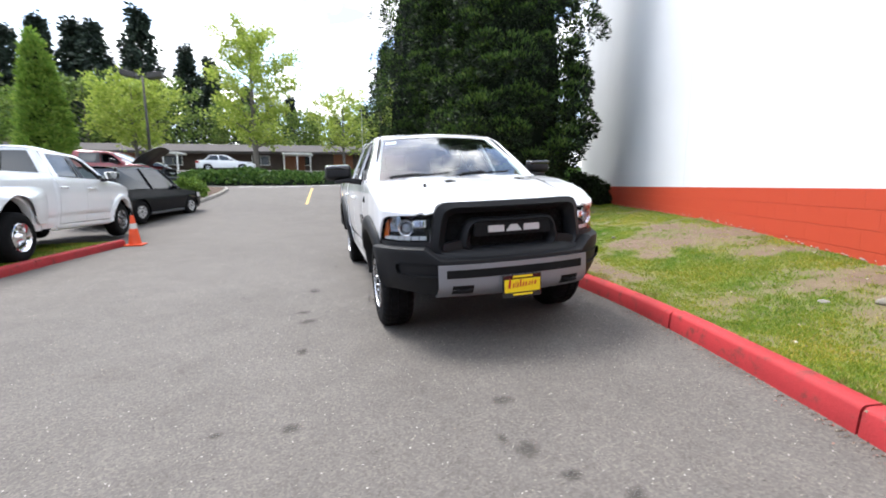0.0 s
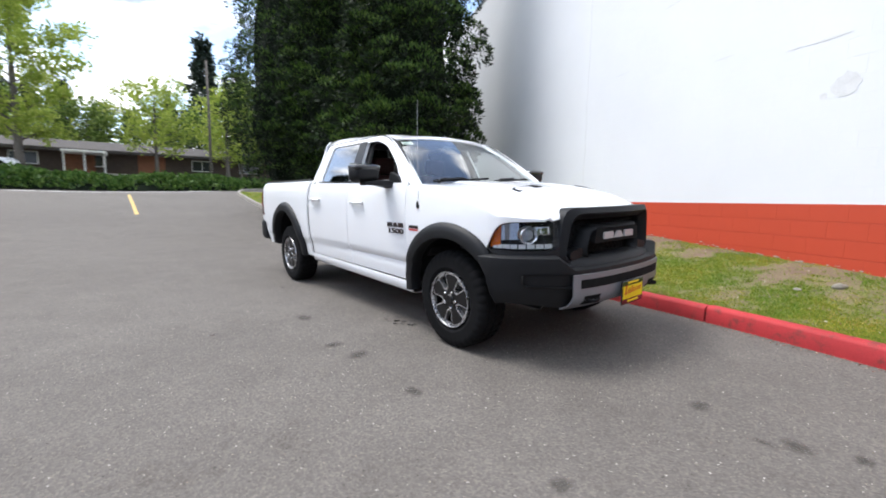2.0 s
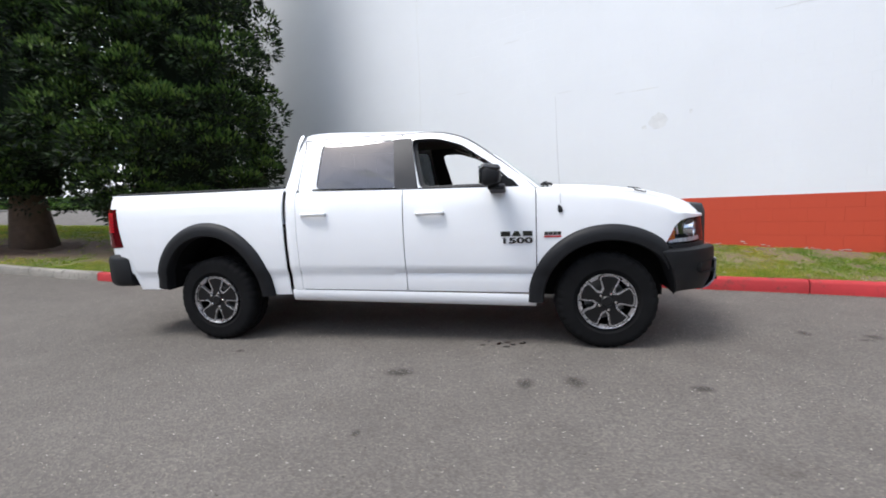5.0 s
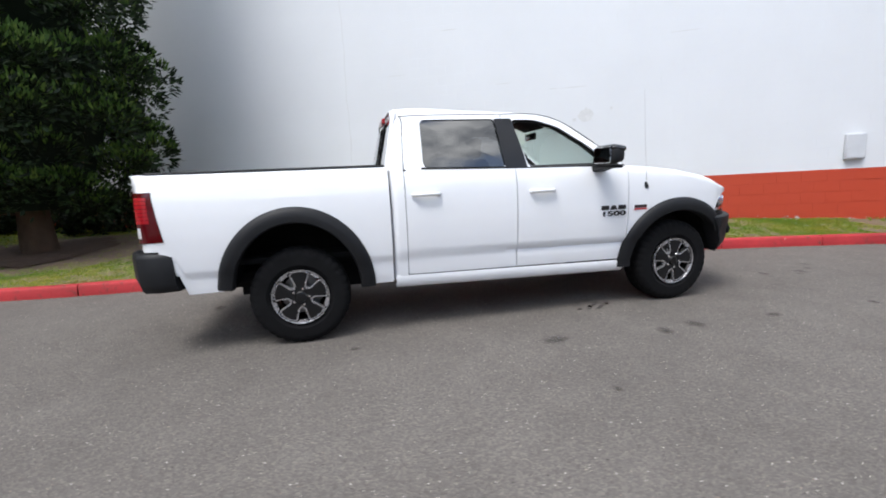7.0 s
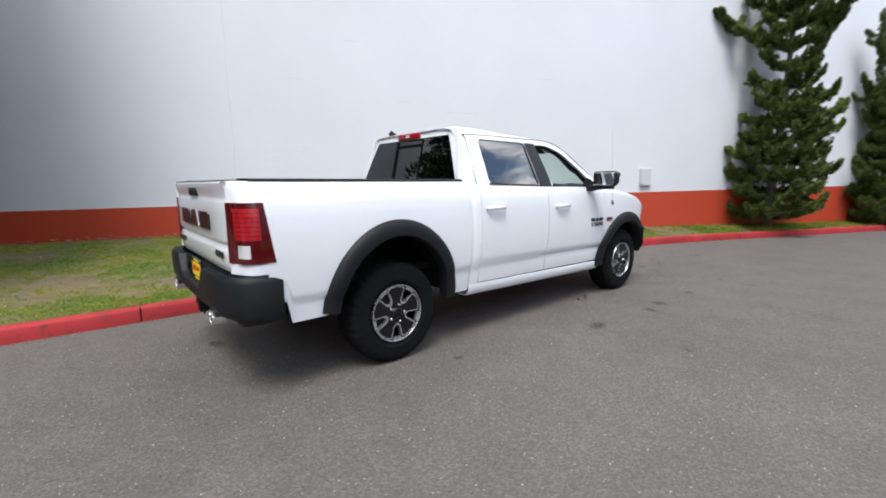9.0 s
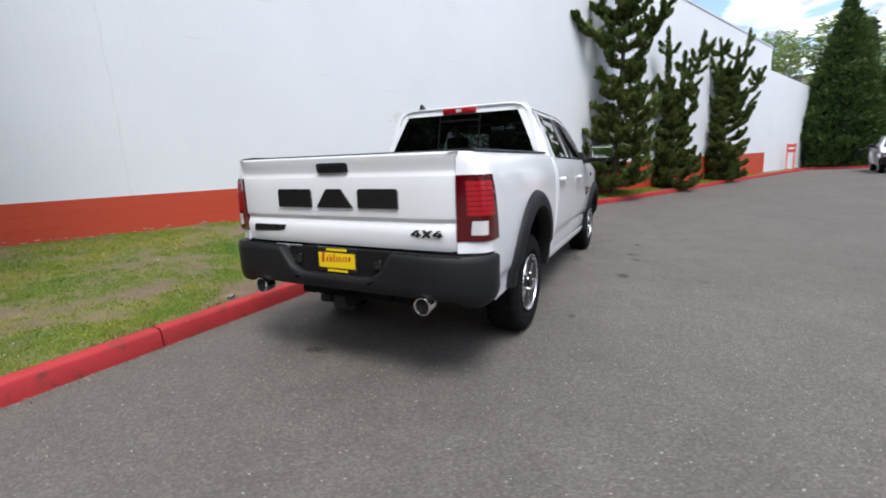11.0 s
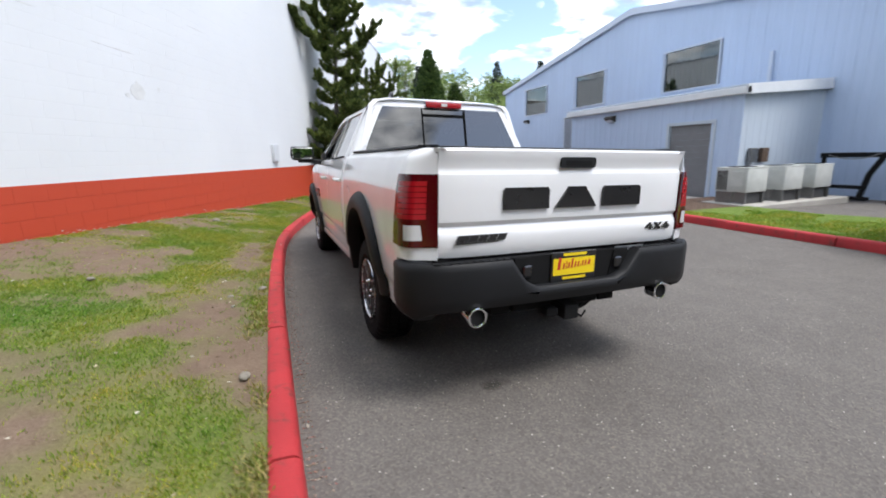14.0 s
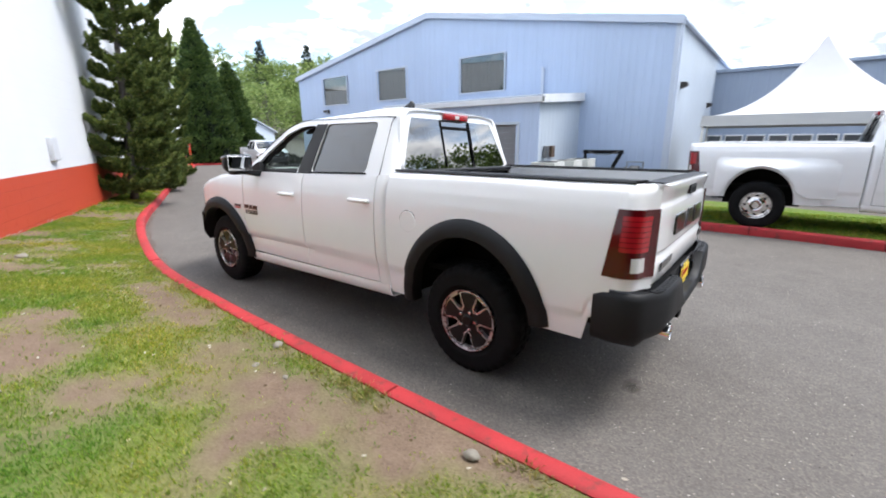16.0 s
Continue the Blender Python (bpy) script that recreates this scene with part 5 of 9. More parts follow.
    for x0, x1 in ((-0.72, -0.08), (-0.02, 0.62)):
        bm = bmesh.new()
        pts = [Vector(ws_point(t, 0.03 + 0.05 * (t - x0) / 0.9)) + Vector((0, -0.02, 0.012)) for t in spread(x0 / 0.83, x1 / 0.83, 8)]
        add_tube(bm, pts, 0.009, 6)
        add_tube(bm, [pts[0] + Vector((0.02, -0.06, -0.01)), pts[0] + Vector((0.05, -0.03, 0.012)), pts[4] + Vector((0, -0.006, 0.012))], 0.012, 6)
        part("wiper", bm, PLASTIC, truck, "black wiper blade")
    bm = bmesh.new()
    add_grid(bm, [[(0.86 * t, -1.47 + 0.15 * t * t + d, 1.338 + e) for t in spread(-1, 1, 14)] for d, e in ((0, 0.002), (0.05, 0.0), (0.1, 0.012))])
    part("cowl", bm, PLASTIC, truck, "black plastic cowl", smooth=True)

    # -- hood --
    def hood_z(x, y):
        zc = lerp_table([(-2.75, 1.138), (-2.7, 1.168), (-2.6, 1.205), (-2.45, 1.245), (-2.2, 1.292), (-1.9, 1.328), (-1.6, 1.35), (-1.38, 1.36)], y)
        zs = lerp_table(SEAM_Z, y)
        u = min(1.0, abs(x) / lerp_table(SEAM_X, y))
        z = zs + (zc - zs) * (1 - u ** 2.4)
        z += 0.018 * smooth01((0.60 - abs(x)) / 0.1) * smooth01((y + 2.7) / 0.3)
        return z - 0.014 * smooth01((0.24 - abs(x)) / 0.14) * smooth01((y + 2.6) / 0.3)


    rows = []
    for i in range(47):
        v = i / 46
        row = []
        for k in range(-36, 37):
            t = k / 36
            yf = -2.735 + 0.09 * abs(t) ** 2.0
            yb = -1.47 + 0.16 * t * t
            y = yf + (yb - yf) * v
            x = lerp_table(SEAM_X, y) * t
            z = hood_z(x, y)
            if v < 0.04:
                z -= 0.02 * (1 - v / 0.04) ** 2
            row.append((x, y, z))
        rows.append(row)
    hood = part("hood", shell(rows, 0.014), BODY, truck, smooth=True, angle=60)
    for s in (-1, 1):
        bm = bmesh.new()
        cx, cy = s * 0.43, -2.16
        pts = rounded([(cx - 0.14, cy - 0.045), (cx + 0.14, cy - 0.045), (cx + 0.13, cy + 0.05), (cx - 0.13, cy + 0.05)], 0.012, 2)
        rings = []
        for g, dz in ((1.05, -0.004), (1.02, 0.006), (0.95, 0.007), (0.92, 0.003)):
            rings.append([(cx + (p[0] - cx) * g, cy + (p[1] - cy) * g, hood_z(cx + (p[0] - cx) * g, cy + (p[1] - cy) * g) + dz) for p in pts])
        add_rings(bm, rings, True, True)
        part("hood_scoop", bm, UNDER, hood, "black hood vent", smooth=True, angle=30)

    # -- cab back and rear window --
    def back_y(z):
        return 1.03 - 0.11 * (z - 1.4) / 0.48


    win = [(-0.805, 1.425), (-0.69, 1.86), (0.69, 1.86), (0.805, 1.425)]
    outl = [(-0.862, 1.385), (-0.715, 1.922), (0.715, 1.922), (0.862, 1.385)]
    o = even(rounded(outl, 0.05, 3), 64)
    w = even(rounded(win, 0.06, 4), 64)
    cab_back = part("cab_back", ring_skin([(p[0], back_y(p[1]), p[1]) for p in o], [(p[0], back_y(p[1]), p[1]) for p in w], (0, -0.03, 0)), BODY, truck, smooth=True, angle=40)
    part("cab_back_lower", box(-0.88, 0.88, 0.985, 1.0, 0.45, 1.40), BODY, cab_back)
    def back_pane(x0b, x1b, x0t, x1t, name, inset=0.004, mat=None, label=""):
        bm = bmesh.new()
        add_grid(bm, [[(a + (b - a) * t, back_y(z) - inset, z) for t in (0, 0.5, 1)] for a, b, z in ((x0b, x1b, 1.42), ((x0b + x0t) / 2, (x1b + x1t) / 2, 1.64), (x0t, x1t, 1.865))])
        ob = part(name, bm, mat or GLASS_SHADE, cab_back, label, smooth=True)
        ob.visible_shadow = False
    back_pane(-0.81, -0.222, -0.70, -0.222, "rear_pane")
    back_pane(0.222, 0.81, 0.222, 0.70, "rear_pane")
    back_pane(-0.222, 0.222, -0.222, 0.222, "slider_pane", 0.012)
    for xx in (-0.222, 0.222):
        bm = bmesh.new()
        add_tube(bm, [(xx, back_y(z) + 0.001, z) for z in (1.45, 1.85)], 0.007, 6)
        part("slider_rail", bm, RUBBER, cab_back)
    bm = bmesh.new()
    add_box(bm, -0.222, 0.222, back_y(1.8) - 0.01, back_y(1.8) + 0.006, 1.785, 1.805)
    part("slider_head", bm, RUBBER, cab_back)

    # -- bed, tailgate --
    bm = bmesh.new()
    add_box(bm, -0.81, 0.81, 1.03, 2.93, 0.68, 0.72)
    add_box(bm, -0.83, 0.83, 1.03, 1.07, 0.5, 1.39)
    part("bed_floor", bm, UNDER, truck)
    part("bed_front_cap", box(-0.83, 0.83, 1.035, 1.10, 1.40, 1.436, 0.01), PLASTIC, truck, "black plastic cap")
    TG = [(0.865, 2.950), (0.90, 2.962), (0.96, 2.966), (0.99, 2.964), (1.005, 2.957), (1.03, 2.948), (1.045, 2.954), (1.055, 2.962), (1.07, 2.964), (1.22, 2.965), (1.295, 2.965), (1.305, 2.963), (1.318, 2.957), (1.335, 2.957), (1.375, 2.966), (1.40, 2.972), (1.42, 2.974), (1.43, 2.968), (1.434, 2.95), (1.434, 2.91)]
    rows = []
    for xx in spread(-0.838, 0.838, 26):
        e = 0.012 * smooth01((abs(xx) - 0.6) / 0.23)
        rows.append([(xx, y - e, z) for z, y in TG])
    tailgate = part("tailgate", shell(rows, 0.012), BODY, truck, smooth=True, angle=28)
    part("tailgate_cap", prism([(2.85, 1.43), (2.952, 1.433), (2.957, 1.437), (2.945, 1.441), (2.86, 1.44)], "x", -0.83, 0.83), PLASTIC, tailgate, "black plastic cap")
    hb = part("tailgate_handle", prism(rounded([(-0.118, 1.33), (0.118, 1.33), (0.122, 1.39), (-0.122, 1.39)], 0.02, 3), "y", 2.955, 2.98), PLASTIC, tailgate, "black latch handle")
    part("handle_recess", box(-0.09, 0.09, 2.9795, 2.981, 1.34, 1.37), UNDER, tailgate)
    part("tailgate_badge", mark_shapes(0.955, 0.118, 0.012), BADGE, tailgate, "large black block badge", at=pose(0, 2.966, 1.17, 0, 0, 180))
    bm = bar_shapes((0.066, 0.052, 0.052, 0.052, 0.05), 0.036, 0.005, 0.008)
    for v in bm.verts:
        v.co.x += 0.4 * v.co.z
    add_prism(bm, [(-0.16, -0.03), (0.1, -0.025), (0.1, -0.02), (-0.14, -0.02)], "y", -0.006, 0)
    part("trim_badge", bm, BADGE, tailgate, "black slanted trim badge", at=pose(0.6, 2.963, 0.968, 0, 0, 180))
    bm = bmesh.new()
    for x0 in (-0.105, 0.037):
        q = lambda pts: [(x0 + a * 0.068 + b * 0.012, (b - 0.5) * 0.044) for a, b in pts]
        add_prism(bm, q([(0.0, 0.22), (1.0, 0.22), (1.0, 0.42), (0.0, 0.42)]), "y", -0.008, 0)
        add_prism(bm, q([(0.0, 0.42), (0.3, 0.42), (0.72, 1.0), (0.42, 1.0)]), "y", -0.008, 0)
        add_prism(bm, q([(0.56, 0.0), (0.82, 0.0), (0.82, 0.7), (0.56, 0.7)]), "y", -0.0085, 0)
    q = lambda pts: [(-0.035 + a * 0.068 + b * 0.012, (b - 0.5) * 0.044) for a, b in pts]
    add_prism(bm, q([(0.0, 0.0), (0.3, 0.0), (1.0, 1.0), (0.7, 1.0)]), "y", -0.008, 0)
    add_prism(bm, q([(0.7, 0.0), (1.0, 0.0), (0.3, 1.0), (0.0, 1.0)]), "y", -0.0085, 0)
    part("drive_badge", bm, BADGE, tailgate, "black four wheel drive badge", at=pose(-0.655, 2.963, 0.968, 0, 0, 180))
    part("gap_strip", box(-0.86, 0.86, 2.90, 2.955, 0.845, 0.868), UNDER, truck)

    # -- tail lamps --
    def tail_lamp(s):
        def path(z):
            yf = 2.735 + (0.07) * (z - 0.93) / 0.37      # leading edge leans forward
            out = []
            for k in range(7):
                y = yf + (2.865 - yf) * k / 6
                out.append((side_x(y, z) + 0.004, y))
            for a in spread(0, 90, 7)[1:]:
                c, q = math.cos(radians(a)), math.sin(radians(a))
                out.append((side_x(2.865, z) - 0.062 + 0.066 * c, 2.865 + 0.10 * q))
            for k in (0.5, 1.0):
                xa = side_x(2.865, z) - 0.062
                out.append((xa + (0.845 - xa) * k, 2.968))
            return out

        def band(z0, z1, mat, name, proud=0.0, u0=0, u1=None, label="", parent=None):
            rows = []
            for z in spread(z0, z1, 5):
                p = path(z)[u0:u1]
                rows.append([(s * (x + proud * 0.7), y + proud * (0.4 if i > 6 else 0), z) for i, (x, y) in enumerate(p)])
            return part(name, shell(rows, 0.03), mat, parent or truck, label, smooth=True, angle=50)
        base = band(0.93, 1.302, RED_DARK, "tail_lamp", label="dark red tail lamp")
        for k in range(7):
            z = 1.075 + k * 0.028
            band(z, z + 0.024, RED_LENS, "lamp_bar", 0.003, 5, -1, parent=base)
        band(0.965, 1.045, CLEAR_LENS, "reverse_lamp", 0.003, 9, -1, "clear reverse lamp", base)
        return base


    for s in (-1, 1):
        tail_lamp(s)

    # -- rear bumper --
    def bumper_path():
        pts = [(1.01, 2.70), (1.025, 2.78), (1.03, 2.88), (1.005, 2.99), (0.94, 3.06), (0.82, 3.09), (0.62, 3.10), (0.45, 3.11), (0.36, 3.115), (0.28, 3.118), (0.1, 3.12)]
        return pts + [(-x, y) for x, y in reversed(pts)]


    rows = []
    for x, y in bumper_path():
        mid = smooth01((0.44 - abs(x)) / 0.12)
        top = 0.848 - 0.165 * mid
        low = 0.59 - 0.05 * smooth01((abs(x) - 0.9) / 0.1)
        n = Vector((x * 0.25 if abs(x) < 0.9 else math.copysign(1, x), 1.0 if abs(x) < 0.97 else 0.15, 0)).normalized()
        prof = [(-0.13, top - 0.005), (-0.03, top), (-0.012, top - 0.012), (0.0, top - 0.04), (0.0, low + 0.07), (-0.012, low + 0.03), (-0.045, low), (-0.13, low - 0.002)]
        rows.append([(x + n.x * d, y + n.y * d, z) for d, z in prof])
    bm = bmesh.new()
    add_rings(bm, rows, True, True)
    rbump = part("rear_bumper", bm, PLASTIC, truck, "black plastic rear step bumper", smooth=True, angle=35)
    for s in (-1, 1):
        bm = bmesh.new()
        for k in range(10):
            for j in range(2):
                xa = s * (0.46 + k * 0.045)
                add_box(bm, xa - 0.016, xa + 0.016, 2.995 + j * 0.035, 3.022 + j * 0.035, 0.842, 0.852)
        part("step_tread", bm, PLASTIC, rbump, "ribbed step pad")
        for xx in (0.5, 0.83):
            bm = lathe([(0.0, 0.017), (0.004, 0.015)], 12, "y", (s * xx, 3.098 if xx < 0.6 else 3.078, 0.745))
            part("park_sensor", bm, GLOSS_BLACK, rbump)
        bm = prism([(s * 0.27, 0.69), (s * 0.42, 0.69), (s * 0.40, 0.84), (s * 0.30, 0.84)], "y", 2.98, 3.0)
        part("recess_plate", bm, UNDER, rbump)
        bm = box(s * 0.295, s * 0.355, 3.0, 3.03, 0.73, 0.80, 0.01)
        part("light_pod", bm, GLOSS_BLACK, rbump)
    part("plate_recess", box(-0.42, 0.42, 2.965, 2.985, 0.62, 0.845), UNDER, rbump)


    def number_plate(parent, at, w=0.305, h=0.155):
        fr = part("plate_frame", box(-w / 2 - 0.008, w / 2 + 0.008, -0.006, 0.006, -h / 2 - 0.012, h / 2 + 0.012, 0.003), GLOSS_BLACK, parent, "yellow and black dealer plate", at=at)
        part("plate_face", box(-w / 2 + 0.004, w / 2 - 0.004, -0.009, -0.006, -h * 0.30, h * 0.34), YELLOW, fr)
        bm = bmesh.new()
        x = -w * 0.40
        for k, (ww, hh) in enumerate(((0.036, 0.07), (0.02, 0.035), (0.012, 0.045), (0.02, 0.035), (0.022, 0.055), (0.02, 0.035), (0.02, 0.032), (0.008, 0.012), (0.018, 0.03), (0.02, 0.03), (0.03, 0.03))):
            z = -0.012 + k * 0.0016
            add_prism(bm, [(x, z), (x + ww * 0.55, z - 0.002), (x + ww * 0.8, z + hh), (x + ww * 0.3, z + hh)], "y", -0.0105, -0.009)
            x += ww + 0.002
        part("plate_bar", bm, PLATE_RED, fr)
        for z in (h / 2 - 0.004, -h / 2 + 0.012):
            bm = bmesh.new()
            add_box(bm, -w * 0.26, w * 0.28, -0.0075, -0.006, z - 0.008, z + 0.008)
            part("frame_bar", bm, YELLOW, fr)


    number_plate(rbump, pose(0, 2.995, 0.765, 0, 0, 180))
    for s in (-1, 1):
        bm = bmesh.new()
        add_lathe(bm, [(-0.01, 0.043), (0.004, 0.044), (0.008, 0.05), (0.004, 0.056), (-0.02, 0.057), (-0.13, 0.054), (-0.14, 0.04)], 24, "y", (s * 0.655, 3.10, 0.555), False)
        add_lathe(bm, [(-0.01, 0.043), (-0.09, 0.042)], 24, "y", (s * 0.655, 3.10, 0.555), False)
        part("exhaust_tip", bm, CHROME, truck, "chrome exhaust tip", smooth=True, angle=50)
        bm = lathe([(-0.02, 0.0425), (-0.1, 0.041), (-0.118, 0.0)], 20, "y", (s * 0.655, 3.10, 0.555))
        part("exhaust_inside", bm, UNDER, truck)
    bm = bmesh.new()
    add_box(bm, -0.05, 0.05, 2.75, 3.02, 0.44, 0.53, 0.006)
    add_box(bm, -0.32, 0.32, 2.78, 2.86, 0.47, 0.55, 0.01)
    add_box(bm, 0.09, 0.17, 2.9, 3.0, 0.47, 0.52, 0.008)
    add_tube(bm, [(-0.12, 2.98, 0.47), (-0.09, 2.99, 0.44), (-0.05, 2.98, 0.46)], 0.008, 6)
    part("tow_hitch", bm, UNDER, truck, "black tow hitch receiver")

    # -- grille --
    def gy(x):
        return -2.80 + 0.30 * x * x


    def gring(out2, in2, depth_out, depth_in, mat, parent, name, label=""):
        o = even(rounded(out2, 0.09, 5), 72)
        i = even(rounded(in2, 0.06, 5), 72)
        bm = bmesh.new()
        mid = [tuple(a * 0.55 + b * 0.45 for a, b in zip(p, q)) for p, q in zip(o, i)]
        rings = [[(p[0], gy(p[0]) + depth_out + 0.10, p[1]) for p in o], [(p[0], gy(p[0]) + depth_out, p[1]) for p in o],
                 [(p[0], gy(p[0]) + depth_out - 0.022, p[1]) for p in mid], [(p[0], gy(p[0]) + depth_in, p[1]) for p in i], [(p[0], gy(p[0]) + depth_in + 0.07, p[1]) for p in i]]
        add_rings(bm, rings, True, False)
        return part(name, bm, mat, parent, label, smooth=True, angle=50)


    grille = gring([(-0.665, 0.735), (-0.60, 1.152), (0.60, 1.152), (0.665, 0.735)], [(-0.545, 0.79), (-0.50, 1.065), (0.50, 1.065), (0.545, 0.79)], 0.0, 0.05, PLASTIC, truck, "grille", "black plastic grille with a wide frame")
    bm = bmesh.new()
    add_grid(bm, [[(x, gy(x) + 0.13, z) for x in spread(-0.56, 0.56, 12)] for z in (0.77, 0.92, 1.08)])
    part("grille_back", bm, UNDER, grille)
    bm = bmesh.new()
    for k in range(9):
        z = 0.80 + k * 0.031
        for x0 in spread(-0.5, 0.48, 17):
            xx = x0 + (0.028 if k % 2 else 0)
            if abs(xx) < 0.53:
                hexa = [(xx + 0.026 * math.cos(radians(60 * j)), z + 0.015 * math.sin(radians(60 * j))) for j in range(6)]
                hin = [(xx + 0.019 * math.cos(radians(60 * j)), z + 0.0105 * math.sin(radians(60 * j))) for j in range(6)]
                add_rings(bm, [[(u, gy(u) + 0.105, v) for u, v in hexa], [(u, gy(u) + 0.098, v) for u, v in hin]], True, False)
    part("grille_mesh", bm, UNDER, grille)
    cross = gring([(-0.44, 0.775), (-0.365, 1.022), (0.365, 1.022), (0.44, 0.775)], [(-0.345, 0.79), (-0.325, 0.975), (0.325, 0.975), (0.345, 0.79)], 0.035, 0.06, PLASTIC, grille, "badge_frame")
    for s in (-1, 1):
        part("grille_arm", prism(rounded([(s * 0.40, 0.765), (s * 0.56, 0.785), (s * 0.56, 0.835), (s * 0.41, 0.86)], 0.02, 3), "y", gy(0.48) + 0.01, gy(0.48) + 0.09), PLASTIC, grille, smooth=True, angle=40)
    part("badge_plate", prism(rounded([(-0.325, 0.885), (0.325, 0.885), (0.31, 0.992), (-0.31, 0.992)], 0.02, 3), "y", gy(0) + 0.03, gy(0) + 0.07), UNDER, grille)
    part("grille_badge", mark_shapes(0.43, 0.05, 0.012), SILVER, grille, "silver block badge", at=pose(0, gy(0) + 0.029, 0.938))
    rows = [[(x, gy(x) + d, z) for x in spread(-0.66, 0.66, 16)] for d, z in ((0.10, 0.80), (0.02, 0.79), (-0.02, 0.765), (-0.035, 0.735), (-0.02, 0.71))]
    part("grille_lip", shell(rows, 0.01), PLASTIC, grille, smooth=True, angle=40)

    # -- front bumper --
    pts = [(1.035, -2.16), (1.04, -2.26), (1.015, -2.38), (0.965, -2.49), (0.90, -2.60), (0.82, -2.68), (0.72, -2.75), (0.60, -2.80), (0.45, -2.835), (0.25, -2.86), (0.0, -2.87)]
    fpath = pts + [(-x, y) for x, y in reversed(pts[:-1])]


    def f_norm(i):
        a, b = Vector(fpath[max(0, i - 1)]), Vector(fpath[min(len(fpath) - 1, i + 1)])
        d = (b - a).normalized()
        n = Vector((d.y, -d.x))
        p = Vector(fpath[i])
        if n.dot(p - Vector((0, -1.8))) < 0:
            n = -n
        return n


    rows = []
    for i, (x, y) in enumerate(fpath):
        n = f_norm(i)
        up = smooth01((abs(x) - 0.62) / 0.1)
        low = 0.445 + 0.03 * smooth01((abs(x) - 0.6) / 0.35)
        top = 0.735 + 0.09 * up
        prof = [(-0.16, top), (-0.03, top), (-0.004, top - 0.015), (0.0, top - 0.045), (-0.012, 0.69), (-0.02, 0.60), (-0.03, 0.55), (-0.075, low), (-0.16, low + 0.01)]
        arch = lambda z: ARCH_F[0] - (ARCH_F[2] - 0.02) * math.sqrt(max(0.0, 1 - ((z - ARCH_F[1]) / ARCH_F[3]) ** 2))
        rows.append([(x + n.x * d, min(y + n.y * d, arch(z) - 0.12 * (abs(fpath[0][1] - y) if abs(y) < 2.4 else 0)), z) for d, z in prof])
    bm = bmesh.new()
    add_rings(bm, rows, True, True)
    fbump = part("front_bumper", bm, PLASTIC, truck, "black plastic front bumper with a silver skid plate", smooth=True, angle=35)


    def fy(x):
        return lerp_table([(-0.9, -2.60), (-0.72, -2.75), (-0.6, -2.80), (-0.45, -2.835), (-0.25, -2.86), (0.0, -2.87), (0.25, -2.86), (0.45, -2.835), (0.6, -2.80), (0.72, -2.75), (0.9, -2.60)], x)


    def skid_strip(zs, name="skid_plate", xw=None, mat=SKID, out=0.02):
        rows = []
        for z, half, d in zs:
            rows.append([(x, fy(x) - out + d, z) for x in spread(-half, half, 28)])
        return shell(rows, 0.012)


    def chin(z):
        return lerp_table([(0.425, 0.12), (0.455, 0.055), (0.50, 0.014), (0.54, 0.0), (0.7, 0.0)], z)

    def on_skid(x0, x1, zs, out):
        return [[(x, fy(x) - 0.02 - out + chin(z), z) for x in spread(x0, x1, 28)] for z in zs]
    sk = part("skid_plate", shell(on_skid(-0.63, 0.63, (0.692, 0.688, 0.64, 0.59, 0.54, 0.52, 0.50, 0.478, 0.455, 0.44, 0.425), 0.0), 0.014), SKID, fbump, "silver painted skid plate", smooth=True, angle=30)
    part("skid_slot", shell(on_skid(-0.57, 0.57, (0.655, 0.625, 0.592), 0.003), 0.008), UNDER, sk, "black slot")
    for s in (-1, 1):
        a, b = sorted((s * 0.37, s * 0.53))
        part("tow_opening", shell(on_skid(a, b, (0.535, 0.51, 0.485, 0.465), 0.003), 0.008), UNDER, sk)
        part("tow_hook", tube([(s * 0.40, fy(0.45) + 0.02, 0.50), (s * 0.40, fy(0.45) - 0.035, 0.50), (s * 0.445, fy(0.45) - 0.055, 0.50), (s * 0.49, fy(0.45) - 0.035, 0.50), (s * 0.49, fy(0.45) + 0.02, 0.50)], 0.013, 8), UNDER, fbump, "black tow hook", smooth=True)
        # fog lamp pocket
        bm = bmesh.new()
        p = [(0.60, 0.60), (0.90, 0.615), (0.915, 0.70), (0.62, 0.70)]
        ring1 = [(s * x, fy(x) - 0.012, z) for x, z in even(rounded(p, 0.03, 3), 32)]
        ring2 = [(s * (0.76 + (x - 0.76) * 0.86), fy(x) + 0.05, 0.655 + (z - 0.655) * 0.75) for x, z in even(rounded(p, 0.03, 3), 32)]
        add_rings(bm, [ring1, ring2], True, False)
        bm.faces.new(bm.verts[-32:])
        part("fog_pocket", bm, UNDER, fbump, smooth=True, angle=40)
        bm = lathe([(0.0, 0.026), (-0.008, 0.027), (-0.012, 0.022), (-0.013, 0.0)], 16, "y", (s * 0.80, -2.645, 0.655))
        part("fog_lamp", bm, CHROME, fbump, "small round fog lamp", smooth=True, angle=40)
    number_plate(fbump, pose(0.0, fy(0) - 0.055, 0.505))

    # -- headlamps --
    HP = [(0.615, -2.685), (0.70, -2.66), (0.78, -2.615), (0.85, -2.56), (0.905, -2.495), (0.945, -2.42), (0.965, -2.34), (0.972, -2.26)]
    HLO = [(0, 0.862), (3, 0.858), (6, 0.862), (7, 0.868)]
    HHI = [(0, 1.068), (3, 1.066), (5, 1.05), (6, 0.99), (7, 0.885)]


